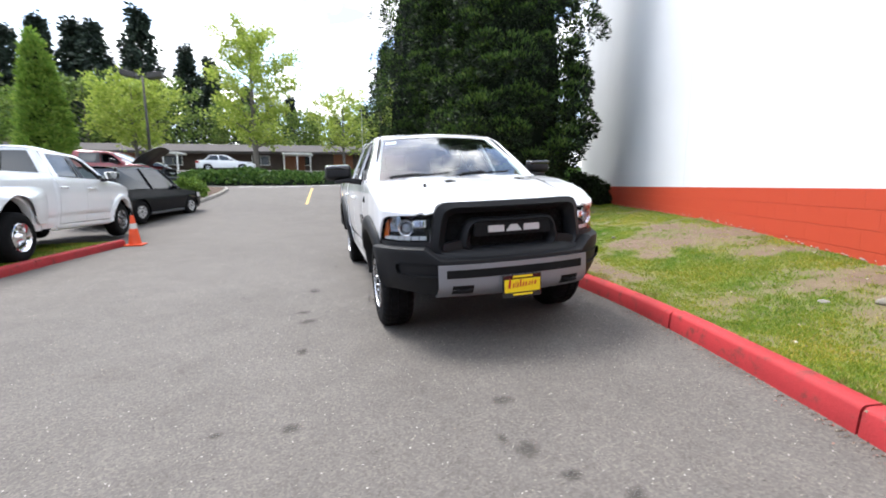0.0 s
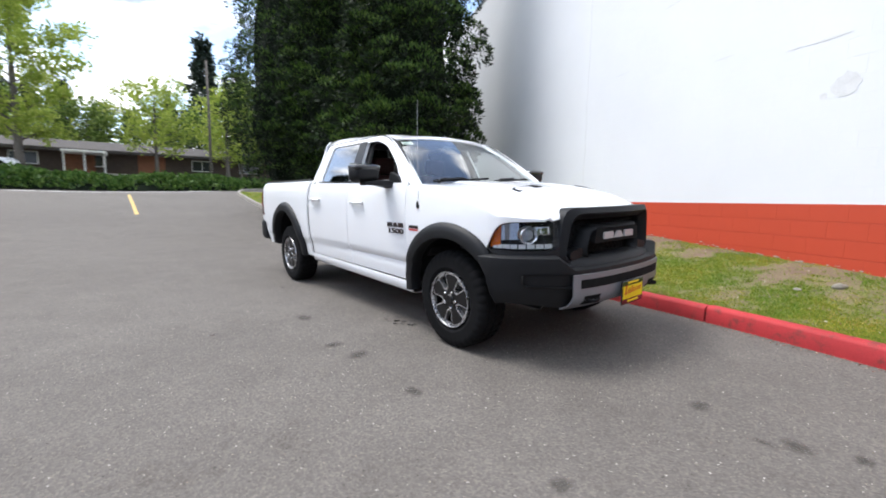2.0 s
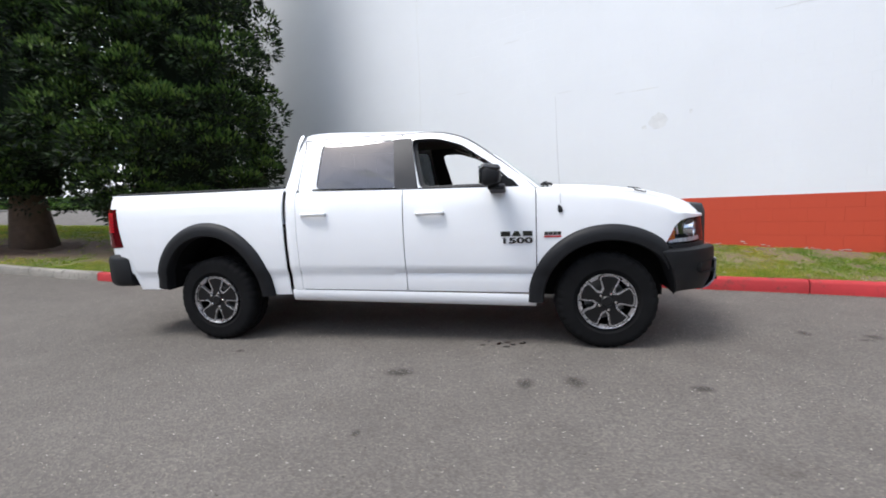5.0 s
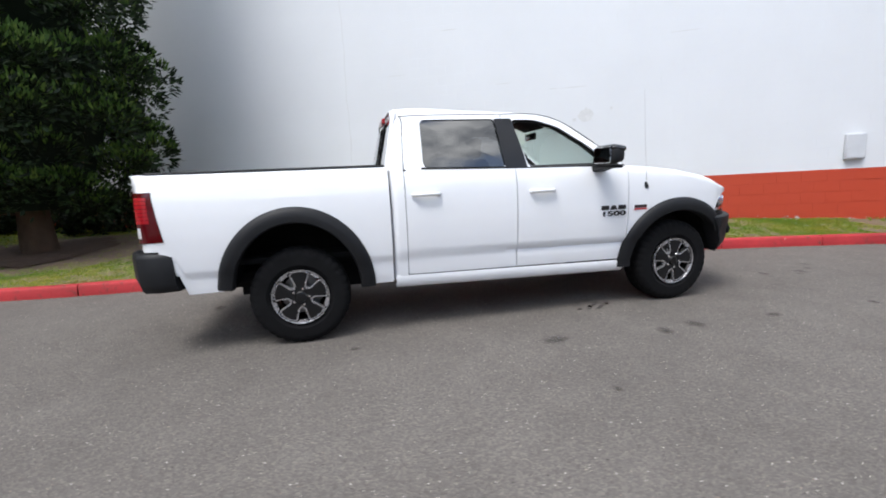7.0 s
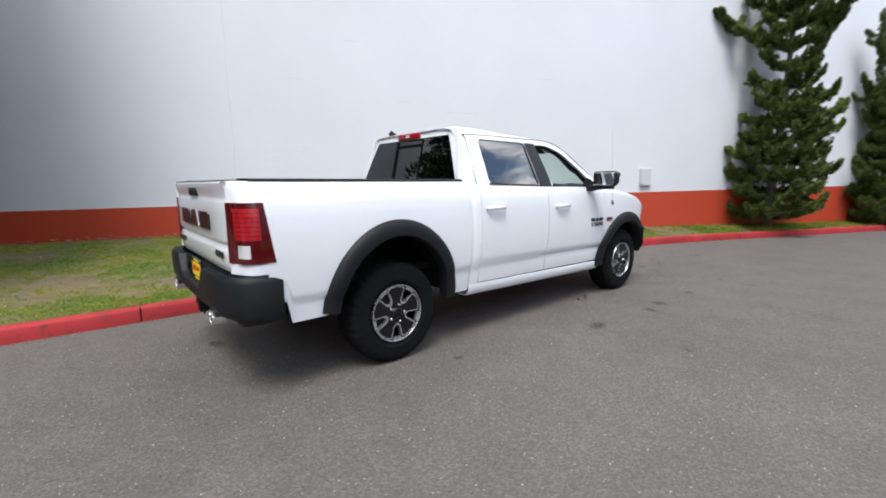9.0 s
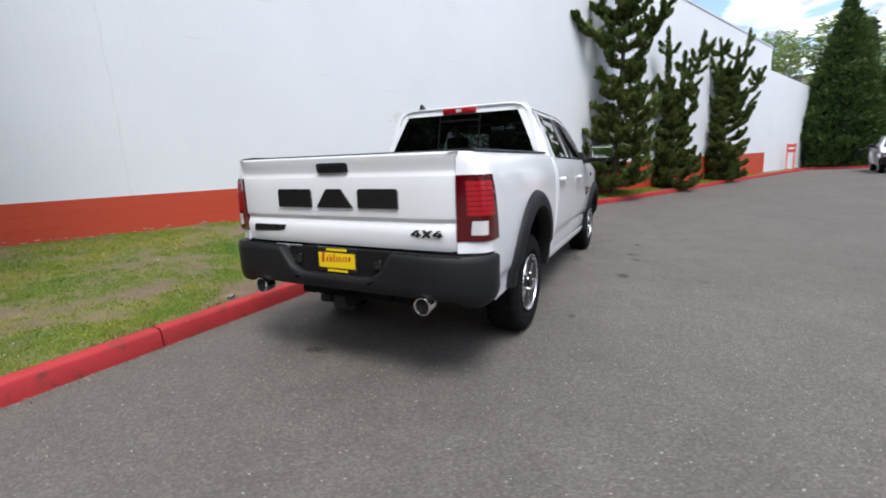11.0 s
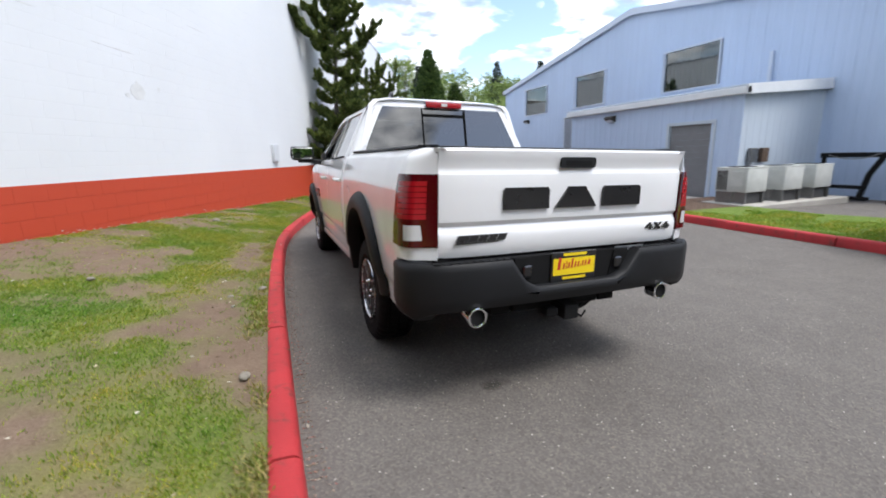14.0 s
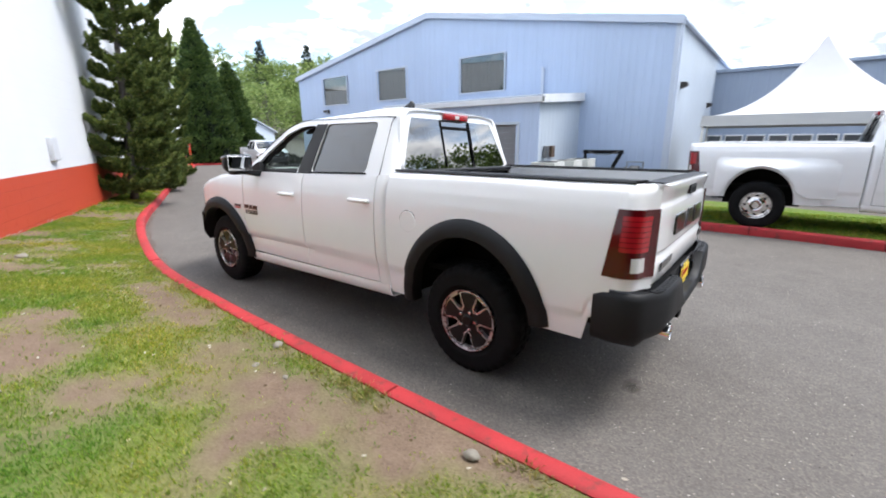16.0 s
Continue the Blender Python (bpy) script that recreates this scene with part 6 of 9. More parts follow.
    def lamp_rows(s, k0, k1, f0, f1, push, n=6):
        rows = []
        for t in spread(k0, k1, max(2, int((k1 - k0) * 3))):
            i = min(6, int(t))
            q = t - i
            x = HP[i][0] + (HP[i + 1][0] - HP[i][0]) * q
            y = HP[i][1] + (HP[i + 1][1] - HP[i][1]) * q
            lo, hi = lerp_table(HLO, t), lerp_table(HHI, t)
            d = Vector((x, y + 1.9)).normalized()
            row = []
            for f in spread(f0, f1, n):
                z = lo + (hi - lo) * f
                slope = 0.03 * (z - 0.86) / 0.2
                row.append((s * (x + d.x * (push - slope * 0.5)), y + d.y * (push - slope), z))
            rows.append(row)
        return rows


    for s in (-1, 1):
        hl = part("headlamp", shell(lamp_rows(s, 0, 7, 0, 1, -0.05), 0.01), UNDER, truck, "clear headlamp with amber marker", smooth=True, angle=50)
        part("lamp_bezel", shell(lamp_rows(s, 0, 7, -0.22, 0.0, 0.0), 0.02), PLASTIC, hl, smooth=True, angle=50)
        part("amber_marker", shell(lamp_rows(s, 5.25, 6.75, 0.16, 0.95, -0.03), 0.01), AMBER, hl, "amber side marker")
        for k in range(8):
            part("light_strip", shell(lamp_rows(s, 0.9 + k * 0.68, 1.48 + k * 0.68, 0.05, 0.2, -0.028, 3), 0.012), CLEAR_LENS, hl, "clear light strip segment")
        part("lamp_housing", shell(lamp_rows(s, 3.5, 5.2, 0.36, 0.95, -0.042), 0.006), CHROME, hl, "chrome reflector round the projector", smooth=True, angle=50)
        bm = bmesh.new()
        add_lathe(bm, [(0.05, 0.075), (-0.012, 0.066), (-0.02, 0.06), (-0.012, 0.05), (0.02, 0.045)], 24, "y", (0, 0, 0), False)
        part("projector_ring", bm, CHROME, hl, "chrome projector ring", smooth=True, angle=50, at=pose(s * 0.80, -2.545, 0.965, 0, 0, s * 28))
        bm = lathe([(-0.012, 0.0), (-0.010, 0.02), (0.0, 0.036), (0.015, 0.046)], 20, "y")
        part("projector_eye", bm, plain("projector_glass", (0.25, 0.27, 0.3), 0.06, coat=1.0), hl, smooth=True, at=pose(s * 0.80, -2.545, 0.965, 0, 0, s * 28))
        part("reflector_bowl", shell(lamp_rows(s, 0.9, 2.3, 0.5, 0.78, -0.035), 0.008), CHROME, hl, smooth=True)
        gl = part("lamp_cover", shell(lamp_rows(s, 0, 7, 0, 1, 0.004), 0.003), GLASS_LAMP, hl, "clear lamp cover", smooth=True, angle=60)
        gl.visible_shadow = False

    # whip on the passenger's fender
    ax = side_x(-1.45, 1.17)
    bm = bmesh.new()
    add_lathe(bm, [(0.0, 0.012), (0.012, 0.021), (0.04, 0.02), (0.065, 0.01), (0.075, 0.004)], 12, "z")
    ant = part("antenna_base", bm, PLASTIC, truck, "black whip antenna", smooth=True, at=pose(-ax, -1.44, 1.135, -14, 10, 0))
    part("antenna_whip", tube([(0, 0, 0.07), (0.0, 0.0, 0.5), (0, -0.01, 0.9)], 0.0024, 6, 0.0014), WHIP, ant, "pale thin whip", at=pose(0, 0, 0, 11, -8, 0))

    for s in (-1, 1):
        for y, sp in ((1.80, 0), (-1.81, 7 * s)):
            put_wheel(truck, s * 0.835, y, 0.40, 0 if s > 0 else 180, sp)

    # -- underside and cabin --
    bm = bmesh.new()
    add_box(bm, -0.46, -0.34, -2.3, 2.85, 0.47, 0.60)
    add_box(bm, 0.34, 0.46, -2.3, 2.85, 0.47, 0.60)
    add_box(bm, -0.78, 0.78, -1.15, 0.95, 0.44, 0.50)
    add_box(bm, -0.45, 0.45, -2.45, -1.2, 0.52, 0.95)
    add_tube(bm, [(-0.75, 1.80, 0.40), (0.75, 1.80, 0.40)], 0.05, 10)
    add_lathe(bm, [(-0.16, 0.06), (-0.08, 0.14), (0.08, 0.14), (0.16, 0.06)], 14, "x", (0, 1.80, 0.40))
    add_tube(bm, [(-0.75, -1.81, 0.40), (0.75, -1.81, 0.40)], 0.045, 10)
    add_box(bm, -0.55, 0.55, 2.05, 2.6, 0.42, 0.62, 0.06)
    part("chassis", bm, UNDER, truck)
    bm = bmesh.new()
    add_box(bm, -0.86, 0.86, -1.25, 0.95, 0.52, 0.56)
    part("cabin_floor", bm, CABIN, truck)
    for s in (-1, 1):
        bm = bmesh.new()
        add_box(bm, s * 0.86, s * 0.90, -1.2, 0.9, 0.5, 1.395, 0.02)
        part("door_card", bm, CABIN, truck)
        # dark trim round the inside of the front window, a grab handle on the pillar, a sun visor
        o = even(rounded([tuple(Vector((-0.55, 1.6)).lerp(Vector(p), 1.05)) for p in FRONT_UP], 0.03, 3), 64)
        c0 = Vector((-0.55, 1.6))
        w = even(rounded([tuple(c0.lerp(Vector(p), 0.91)) for p in FRONT_WIN], 0.05, 4), 64)
        part("window_trim", ring_skin([(s * (cab_x(p[0], p[1]) - 0.035), p[0], p[1]) for p in o], [(s * (cab_x(p[0], p[1]) - 0.06), p[0], p[1]) for p in w], (-s * 0.03, 0, 0)), CABIN, truck, "black inner window trim", smooth=True, angle=40)
        part("grab_handle", tube([(s * 0.735, -0.74, 1.70), (s * 0.70, -0.79, 1.655), (s * 0.715, -0.94, 1.555), (s * 0.76, -0.99, 1.525)], 0.017, 8), CABIN, truck, "black pillar grab handle", smooth=True)
        vis = box(s * 0.16, s * 0.60, -0.185, 0.0, -0.012, 0.012, 0.008, 2)
        part("sun_visor", vis, CABIN, truck, "dark sun visor", smooth=True, angle=40, at=pose(0, -0.40, 1.83, 24, 0, 0))


    def seat(x, y, w, mat):
        st = new("front_seat" if w < 0.7 else "rear_bench")
        st.parent = truck
        st.matrix_local = pose(x, y, 0)
        part("cushion", box(-w / 2, w / 2, -0.28, 0.27, 0.72, 0.90, 0.06, 3), mat, st, smooth=True, angle=50)
        bm = box(-w / 2, w / 2, -0.08, 0.08, 0.86, 1.50, 0.06, 3)
        bmesh.ops.rotate(bm, verts=bm.verts, cent=(0, 0, 0.86), matrix=Matrix.Rotation(radians(-17), 3, "X"))
        bmesh.ops.translate(bm, verts=bm.verts, vec=(0, 0.22, 0))
        part("backrest", bm, mat, st, smooth=True, angle=50)
        for hx in ((0,) if w < 0.7 else (-0.45, 0.45)):
            bm = box(hx - 0.14, hx + 0.14, 0.34, 0.44, 1.49, 1.68, 0.04, 3)
            part("headrest", bm, mat, st, smooth=True, angle=50)


    seat(-0.40, -0.30, 0.54, SEAT_RED)
    seat(0.40, -0.30, 0.54, SEAT_RED)
    seat(0.0, 0.52, 1.45, SEAT_BLACK)
    bm = prism(rounded([(-1.42, 1.30), (-1.42, 0.7), (-0.98, 0.72), (-0.92, 1.12), (-0.98, 1.29), (-1.15, 1.335)], 0.05, 4), "x", -0.85, 0.85)
    part("dashboard", bm, CABIN, truck, smooth=True, angle=40)
    part("console", box(-0.14, 0.14, -0.95, -0.1, 0.55, 0.98, 0.04, 2), CABIN, truck, smooth=True, angle=40)
    bm = bmesh.new()
    ring = [(0.19 * math.cos(2 * math.pi * k / 24), 0, 0.19 * math.sin(2 * math.pi * k / 24)) for k in range(25)]
    add_tube(bm, ring, 0.016, 8)
    add_lathe(bm, [(-0.03, 0.06), (0.03, 0.07)], 14, "y")
    for a in (200, 340, 270):
        add_tube(bm, [(0.05 * math.cos(radians(a)), 0, 0.05 * math.sin(radians(a))), (0.185 * math.cos(radians(a)), 0, 0.185 * math.sin(radians(a)))], 0.014, 6)
    part("steering_wheel", bm, CABIN, truck, smooth=True, at=pose(0.40, -0.80, 1.19, -25, 0, 0))
    part("inner_mirror", box(-0.13, 0.13, -0.72, -0.68, 1.68, 1.76, 0.02, 2), GLOSS_BLACK, truck, smooth=True, angle=40)
    bm = bmesh.new()
    add_grid(bm, [[(x, y, 1.862) for x in (-0.66, 0, 0.66)] for y in (-0.42, 0.2, 0.9)])
    part("headliner", bm, varied("black_headliner", (0.03, 0.03, 0.031), 0.1, 4, 200, 0.9), truck)
    remap(owner, overhang)


build_pickup(truck, WHITE_PAINT)


def restyle(owner, swaps):
    """Gives named parts of a thing another material, or takes them away (None)."""
    gone = []
    for o in owner.children_recursive:
        key = o.name.split(".")[0]
        if key in swaps:
            if swaps[key] is None:
                gone += [o, *o.children_recursive]
            else:
                o.data = o.data.copy()
                o.data.materials.clear()
                o.data.materials.append(swaps[key])
                if "label" in o:
                    del o["label"]
    for o in set(gone):
        bpy.data.objects.remove(o)

# ---- plants ----
RNG = np.random.default_rng(7)


def leaf_material(name, stops, trans=0.25, rough=0.6, patch=0.35, tint=((0.55, 0.6, 0.55), (1.2, 1.15, 1.1))):
    m, nt, b = nodes_of(name)
    c = ramp(nt, island(nt), stops)
    c = mix(nt, patch, c, mix(nt, 1.0, c, ramp(nt, noise_tex(nt, world_coords(nt), 1.4, 3), [(0.3, tint[0]), (0.7, tint[1])]), "MULTIPLY"))
    nt.links.new(c, b.inputs["Base Color"])
    setp(b, rough=rough, spec=0.25)
    if trans:
        tl = nt.nodes.new("ShaderNodeBsdfTranslucent")
        nt.links.new(c, tl.inputs["Color"])
        mx = nt.nodes.new("ShaderNodeMixShader")
        mx.inputs[0].default_value = trans
        nt.links.new(b.outputs[0], mx.inputs[1])
        nt.links.new(tl.outputs[0], mx.inputs[2])
        nt.links.new(mx.outputs[0], nt.nodes["Material Output"].inputs["Surface"])
    return m


# Shaded and lit cedar tones: the paler tips also carry light on clump tops.
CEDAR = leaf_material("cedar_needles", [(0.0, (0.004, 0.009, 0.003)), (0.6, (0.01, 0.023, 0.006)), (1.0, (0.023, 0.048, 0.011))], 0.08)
CEDAR_LIT = leaf_material("cedar_lit_tips", [(0.0, (0.035, 0.078, 0.014)), (0.6, (0.072, 0.135, 0.024)), (1.0, (0.14, 0.205, 0.045))], 0.2)
# Near-black stand-in for the shade deep inside foliage.
FOLIAGE_SHADE = leaf_material("foliage_shade", [(0.0, (0.003, 0.006, 0.003)), (1.0, (0.008, 0.014, 0.006))], 0.0, 1.0)
# Needle green lifted towards grey: haze of distance put into the colour.
FIR = leaf_material("hazy_fir_needles", [(0.0, (0.012, 0.022, 0.016)), (1.0, (0.034, 0.052, 0.034))], 0.03)
# Two cypress greens carry the shade under each pad and light on top.
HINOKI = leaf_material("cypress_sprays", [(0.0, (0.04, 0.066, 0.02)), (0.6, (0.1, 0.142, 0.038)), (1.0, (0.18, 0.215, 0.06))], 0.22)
HINOKI_LIT = leaf_material("cypress_lit_sprays", [(0.0, (0.12, 0.17, 0.04)), (0.6, (0.2, 0.245, 0.06)), (1.0, (0.3, 0.325, 0.1))], 0.28)
ARBOR = leaf_material("arborvitae_sprays", [(0.0, (0.022, 0.05, 0.013)), (0.6, (0.06, 0.1, 0.024)), (1.0, (0.11, 0.16, 0.04))], 0.15)
MAPLE = leaf_material("spring_maple_leaves", [(0.0, (0.22, 0.31, 0.045)), (0.6, (0.34, 0.42, 0.075)), (1.0, (0.46, 0.51, 0.12))], 0.4)
GREENS = leaf_material("mixed_wood_leaves", [(0.0, (0.06, 0.11, 0.022)), (0.6, (0.15, 0.22, 0.045)), (1.0, (0.25, 0.32, 0.08))], 0.3)
# Paler than the wood leaves: spring green plus distance haze mixed into the colour.
HILL = leaf_material("hazy_hill_leaves", [(0.0, (0.11, 0.17, 0.05)), (0.6, (0.22, 0.3, 0.09)), (1.0, (0.33, 0.4, 0.14))], 0.35)
IVY = leaf_material("ivy_leaves", [(0.0, (0.03, 0.075, 0.015)), (0.6, (0.07, 0.14, 0.025)), (1.0, (0.14, 0.22, 0.05))], 0.2)
UPRIGHT = leaf_material("upright_tree_leaves", [(0.0, (0.1, 0.19, 0.025)), (0.6, (0.17, 0.28, 0.04)), (1.0, (0.28, 0.38, 0.07))], 0.35)
SHRUB = leaf_material("shrub_leaves", [(0.0, (0.06, 0.12, 0.02)), (1.0, (0.2, 0.3, 0.05))], 0.25)
GRASS_BLADE = leaf_material("grass_blades", [(0.0, (0.12, 0.2, 0.026)), (0.4, (0.21, 0.3, 0.042)), (0.68, (0.32, 0.36, 0.06)), (0.88, (0.43, 0.39, 0.1)), (1.0, (0.43, 0.35, 0.18))], 0.45, 0.6, 0.9, ((0.5, 0.86, 0.55), (1.32, 1.12, 0.8)))
TRUNK_M = varied("bark", (0.1, 0.065, 0.045), 0.3, 6, 40, 0.95, 0.9, 0.03)
TRUNK_G = varied("grey_bark", (0.12, 0.105, 0.09), 0.25, 6, 40, 0.95, 0.8, 0.02)


def blades_mesh(name, centres, dirs, length, width, mat, droop=0.0, scatter=0.6):
    """Diamond-shaped leaves: one at each centre, pointing roughly along dirs."""
    n = len(centres)
    d = dirs + RNG.normal(0, scatter, (n, 3))
    d[:, 2] -= droop
    d /= np.linalg.norm(d, axis=1)[:, None] + 1e-9
    side = np.cross(d, RNG.normal(0, 1, (n, 3)))
    side /= np.linalg.norm(side, axis=1)[:, None] + 1e-9
    ln = length * RNG.uniform(0.6, 1.25, n)[:, None]
    wd = width * RNG.uniform(0.7, 1.2, n)[:, None]
    v = np.empty((n, 4, 3))
    v[:, 0] = centres
    v[:, 1] = centres + d * ln * 0.45 + side * wd
    v[:, 2] = centres + d * ln
    v[:, 3] = centres + d * ln * 0.45 - side * wd
    me = bpy.data.meshes.new(name)
    me.vertices.add(4 * n)
    me.vertices.foreach_set("co", v.astype(np.float32).ravel())
    me.loops.add(4 * n)
    me.loops.foreach_set("vertex_index", np.arange(4 * n, dtype=np.int32))
    me.polygons.add(n)
    me.polygons.foreach_set("loop_start", np.arange(0, 4 * n, 4, dtype=np.int32))
    me.update(calc_edges=True)
    me.materials.append(mat)
    return me


def shell_points(n, height, z0, rad, lumps=9, lo=0.7):
    """Points near the skin of a crown whose radius is rad(0..1), with an uneven outline. Returns points and outward ways."""
    t = RNG.uniform(0, 1, n * 3)
    keep = RNG.uniform(0, 1, n * 3) < np.array([rad(x) for x in t]) / max(rad(x / 50) for x in range(51)) + 0.08
    t = t[keep][:n]
    n = len(t)
    a = RNG.uniform(0, 2 * math.pi, n)
    ph = RNG.uniform(0, 6.28, 6)
    wob = 1 + 0.10 * np.sin(3 * a + 9 * t + ph[0]) + 0.08 * np.sin(5 * a - 17 * t + ph[1]) + 0.07 * np.sin(lumps * t * 6.28 + 2 * a + ph[2])
    r = np.array([rad(x) for x in t]) * wob * RNG.uniform(lo, 1.02, n)
    out = np.stack([np.cos(a), np.sin(a), np.full(n, 0.15)], 1)
    p = np.stack([r * np.cos(a), r * np.sin(a), z0 + t * height], 1)
    return p, out


def tufts(points, ways, per, size):
    """per leaf feet round every point, with ways that fan outwards."""
    n = len(points)
    off = RNG.normal(0, 1, (n, per, 3))
    off /= np.linalg.norm(off, axis=2)[:, :, None]
    off += ways[:, None] * 0.7
    c = points[:, None] + off * size * RNG.uniform(0.15, 0.6, (n, per, 1))
    return c.reshape(-1, 3), (off + np.array([0, 0, 0.35])).reshape(-1, 3)


def trunk_bm(height, r0, r1, lean=0.0, n=10, flare=1.4):
    bm = bmesh.new()
    rings = []
    for k in range(9):
        t = k / 8
        rr = (r0 + (r1 - r0) * t) * (1 + (flare - 1) * max(0, 1 - t * 8))
        c = (lean * t * t * height, 0.05 * math.sin(3 * t) * height * 0.1, height * t - 0.2)
        rings.append([(c[0] + rr * math.cos(2 * math.pi * j / n) * (1 + 0.1 * math.sin(3 * j + k)), c[1] + rr * math.sin(2 * math.pi * j / n), c[2]) for j in range(n)])
    add_rings(bm, rings)
    return bm


# Added solid core that blocks the view and darkens gaps like deep shade.
def core_bm(rad, height, z0, f=0.72, n=18):
    bm = bmesh.new()
    rings = []
    for k in range(15):
        t = k / 14
        rings.append([(f * rad(t) * (1 + 0.14 * math.sin(4 * a + 8 * t) + 0.1 * math.sin(7 * a - 12 * t)) * math.cos(a), f * rad(t) * (1 + 0.14 * math.sin(4 * a + 8 * t)) * math.sin(a), z0 + height * t) for a in [2 * math.pi * j / n for j in range(n)]])
    add_rings(bm, rings)
    return bm


def puffs(centres, ways, radii, m):
    """Needle feet and ways on rounded clumps that lean outwards and up."""
    n = len(centres)
    d = RNG.normal(0, 1, (n, m, 3)) + ways[:, None] * 0.55 + np.array([0, 0, 0.45])
    d /= np.linalg.norm(d, axis=2)[:, :, None]
    feet = centres[:, None] + d * radii[:, None, None] * RNG.uniform(0.72, 1.0, (n, m, 1)) * np.array([1, 1, 0.85])
    return feet.reshape(-1, 3), (d + np.array([0, 0, 0.35])).reshape(-1, 3), d[:, :, 2].ravel()


def big_cedar(x, y, height, radius, z0, n=900, m=110, girth=0.22):
    t0 = empty("cedar_tree", pose(x, y, lawn_z(x, y)), "tall dense dark green cedar with reddish trunk on the lawn", "tree", "cedars by the wall")
    rad = lambda t: radius * (0.62 + 0.38 * smooth01(t / 0.16)) * (1 - 0.62 * smooth01((t - 0.12) / 0.9)) * (1 if t < 0.97 else (1 - t) * 33)
    part("trunk", trunk_bm(height * 0.9, girth, 0.05), TRUNK_M, t0, smooth=True)
    p, o = shell_points(n, height - z0, z0, rad, 9, 0.74)
    fall = np.clip((p[:, 2] - 5.5) / 6, 0, 1)
    c, d, up = puffs(p, o, RNG.uniform(0.28, 0.55, len(p)) * (1 + 0.3 * fall), m)
    # Up-facing needles get the lit tone, all others the near-black shaded one.
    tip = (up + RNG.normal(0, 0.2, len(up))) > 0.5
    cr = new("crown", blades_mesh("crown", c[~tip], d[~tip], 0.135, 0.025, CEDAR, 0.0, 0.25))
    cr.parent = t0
    ct = new("new_growth", blades_mesh("new_growth", c[tip], d[tip], 0.125, 0.022, CEDAR_LIT, 0.0, 0.25))
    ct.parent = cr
    part("inner_crown", core_bm(rad, height - z0, z0 + 0.15, 0.56), FOLIAGE_SHADE, cr)
    bm = bmesh.new()
    for k in range(9):
        a, h = RNG.uniform(0, 6.28), RNG.uniform(0.7, 1.9)
        add_tube(bm, [(0, 0, h), (0.6 * math.cos(a), 0.6 * math.sin(a), h + 0.1), (1.1 * math.cos(a), 1.1 * math.sin(a), h - 0.15 + RNG.uniform(0, 0.5))], 0.03, 6, 0.01)
    part("limb", bm, TRUNK_M, t0, smooth=True)
    return t0


def lawn_z(x, y):
    """Height of the lawn by the wall."""
    best, z = 1e9, ground_z(x, y)
    for row in LAWN_ROWS[::4]:
        for q in row[::3]:
            dd = (q[0] - x) ** 2 + (q[1] - y) ** 2
            if dd < best:
                best, z = dd, q[2]
    return z


big_cedar(4.65, 6.95, 13.0, 2.15, 0.65, 620, 215)
big_cedar(4.0, 10.8, 14.0, 1.8, 1.15, 480, 140, 0.36)
big_cedar(3.1, 13.2, 14.5, 1.95, 1.0, 480, 100)
big_cedar(5.6, 15.2, 14.0, 2.0, 1.0, 300, 80)


def low_bush(name, x, y, z, rx, ry, h, mat, label, n=260, leaf=(0.09, 0.03), per=26, group=""):
    b = empty(name, pose(x, y, z), label, "shrub", group)
    a = RNG.uniform(0, 6.28, n)
    e = np.arccos(RNG.uniform(0.0, 1.0, n))
    dirs = np.stack([np.sin(e) * np.cos(a), np.sin(e) * np.sin(a), np.cos(e)], 1)
    p = dirs * np.array([rx, ry, h]) * (1 + 0.12 * np.sin(4 * a + 3 * e))[:, None] * RNG.uniform(0.75, 1.0, n)[:, None]
    c, d = tufts(p, dirs, per, 0.16 * max(rx, h))
    cr = new("crown", blades_mesh("crown", c, d, leaf[0], leaf[1], mat, 0.0, 0.5))
    cr.parent = b
    bm = bmesh.new()
    for k in range(5):
        aa = 6.28 * k / 5
        add_tube(bm, [(0, 0, -0.05), (rx * 0.3 * math.cos(aa), ry * 0.3 * math.sin(aa), h * 0.4), (rx * 0.6 * math.cos(aa), ry * 0.6 * math.sin(aa), h * 0.75)], 0.02, 5, 0.008)
    part("stem", bm, TRUNK_G, b)
    return b


for bx, by, s in ((7.6, 7.2, 0.75), (8.4, 9.0, 0.8), (7.4, 10.2, 0.7)):
    low_bush("evergreen_shrub", bx, by, lawn_z(bx, by), s, s, s * 1.15, CEDAR, "low dark evergreen shrub at the wall's foot", 200, (0.12, 0.035), 24, "wall foot shrubs")


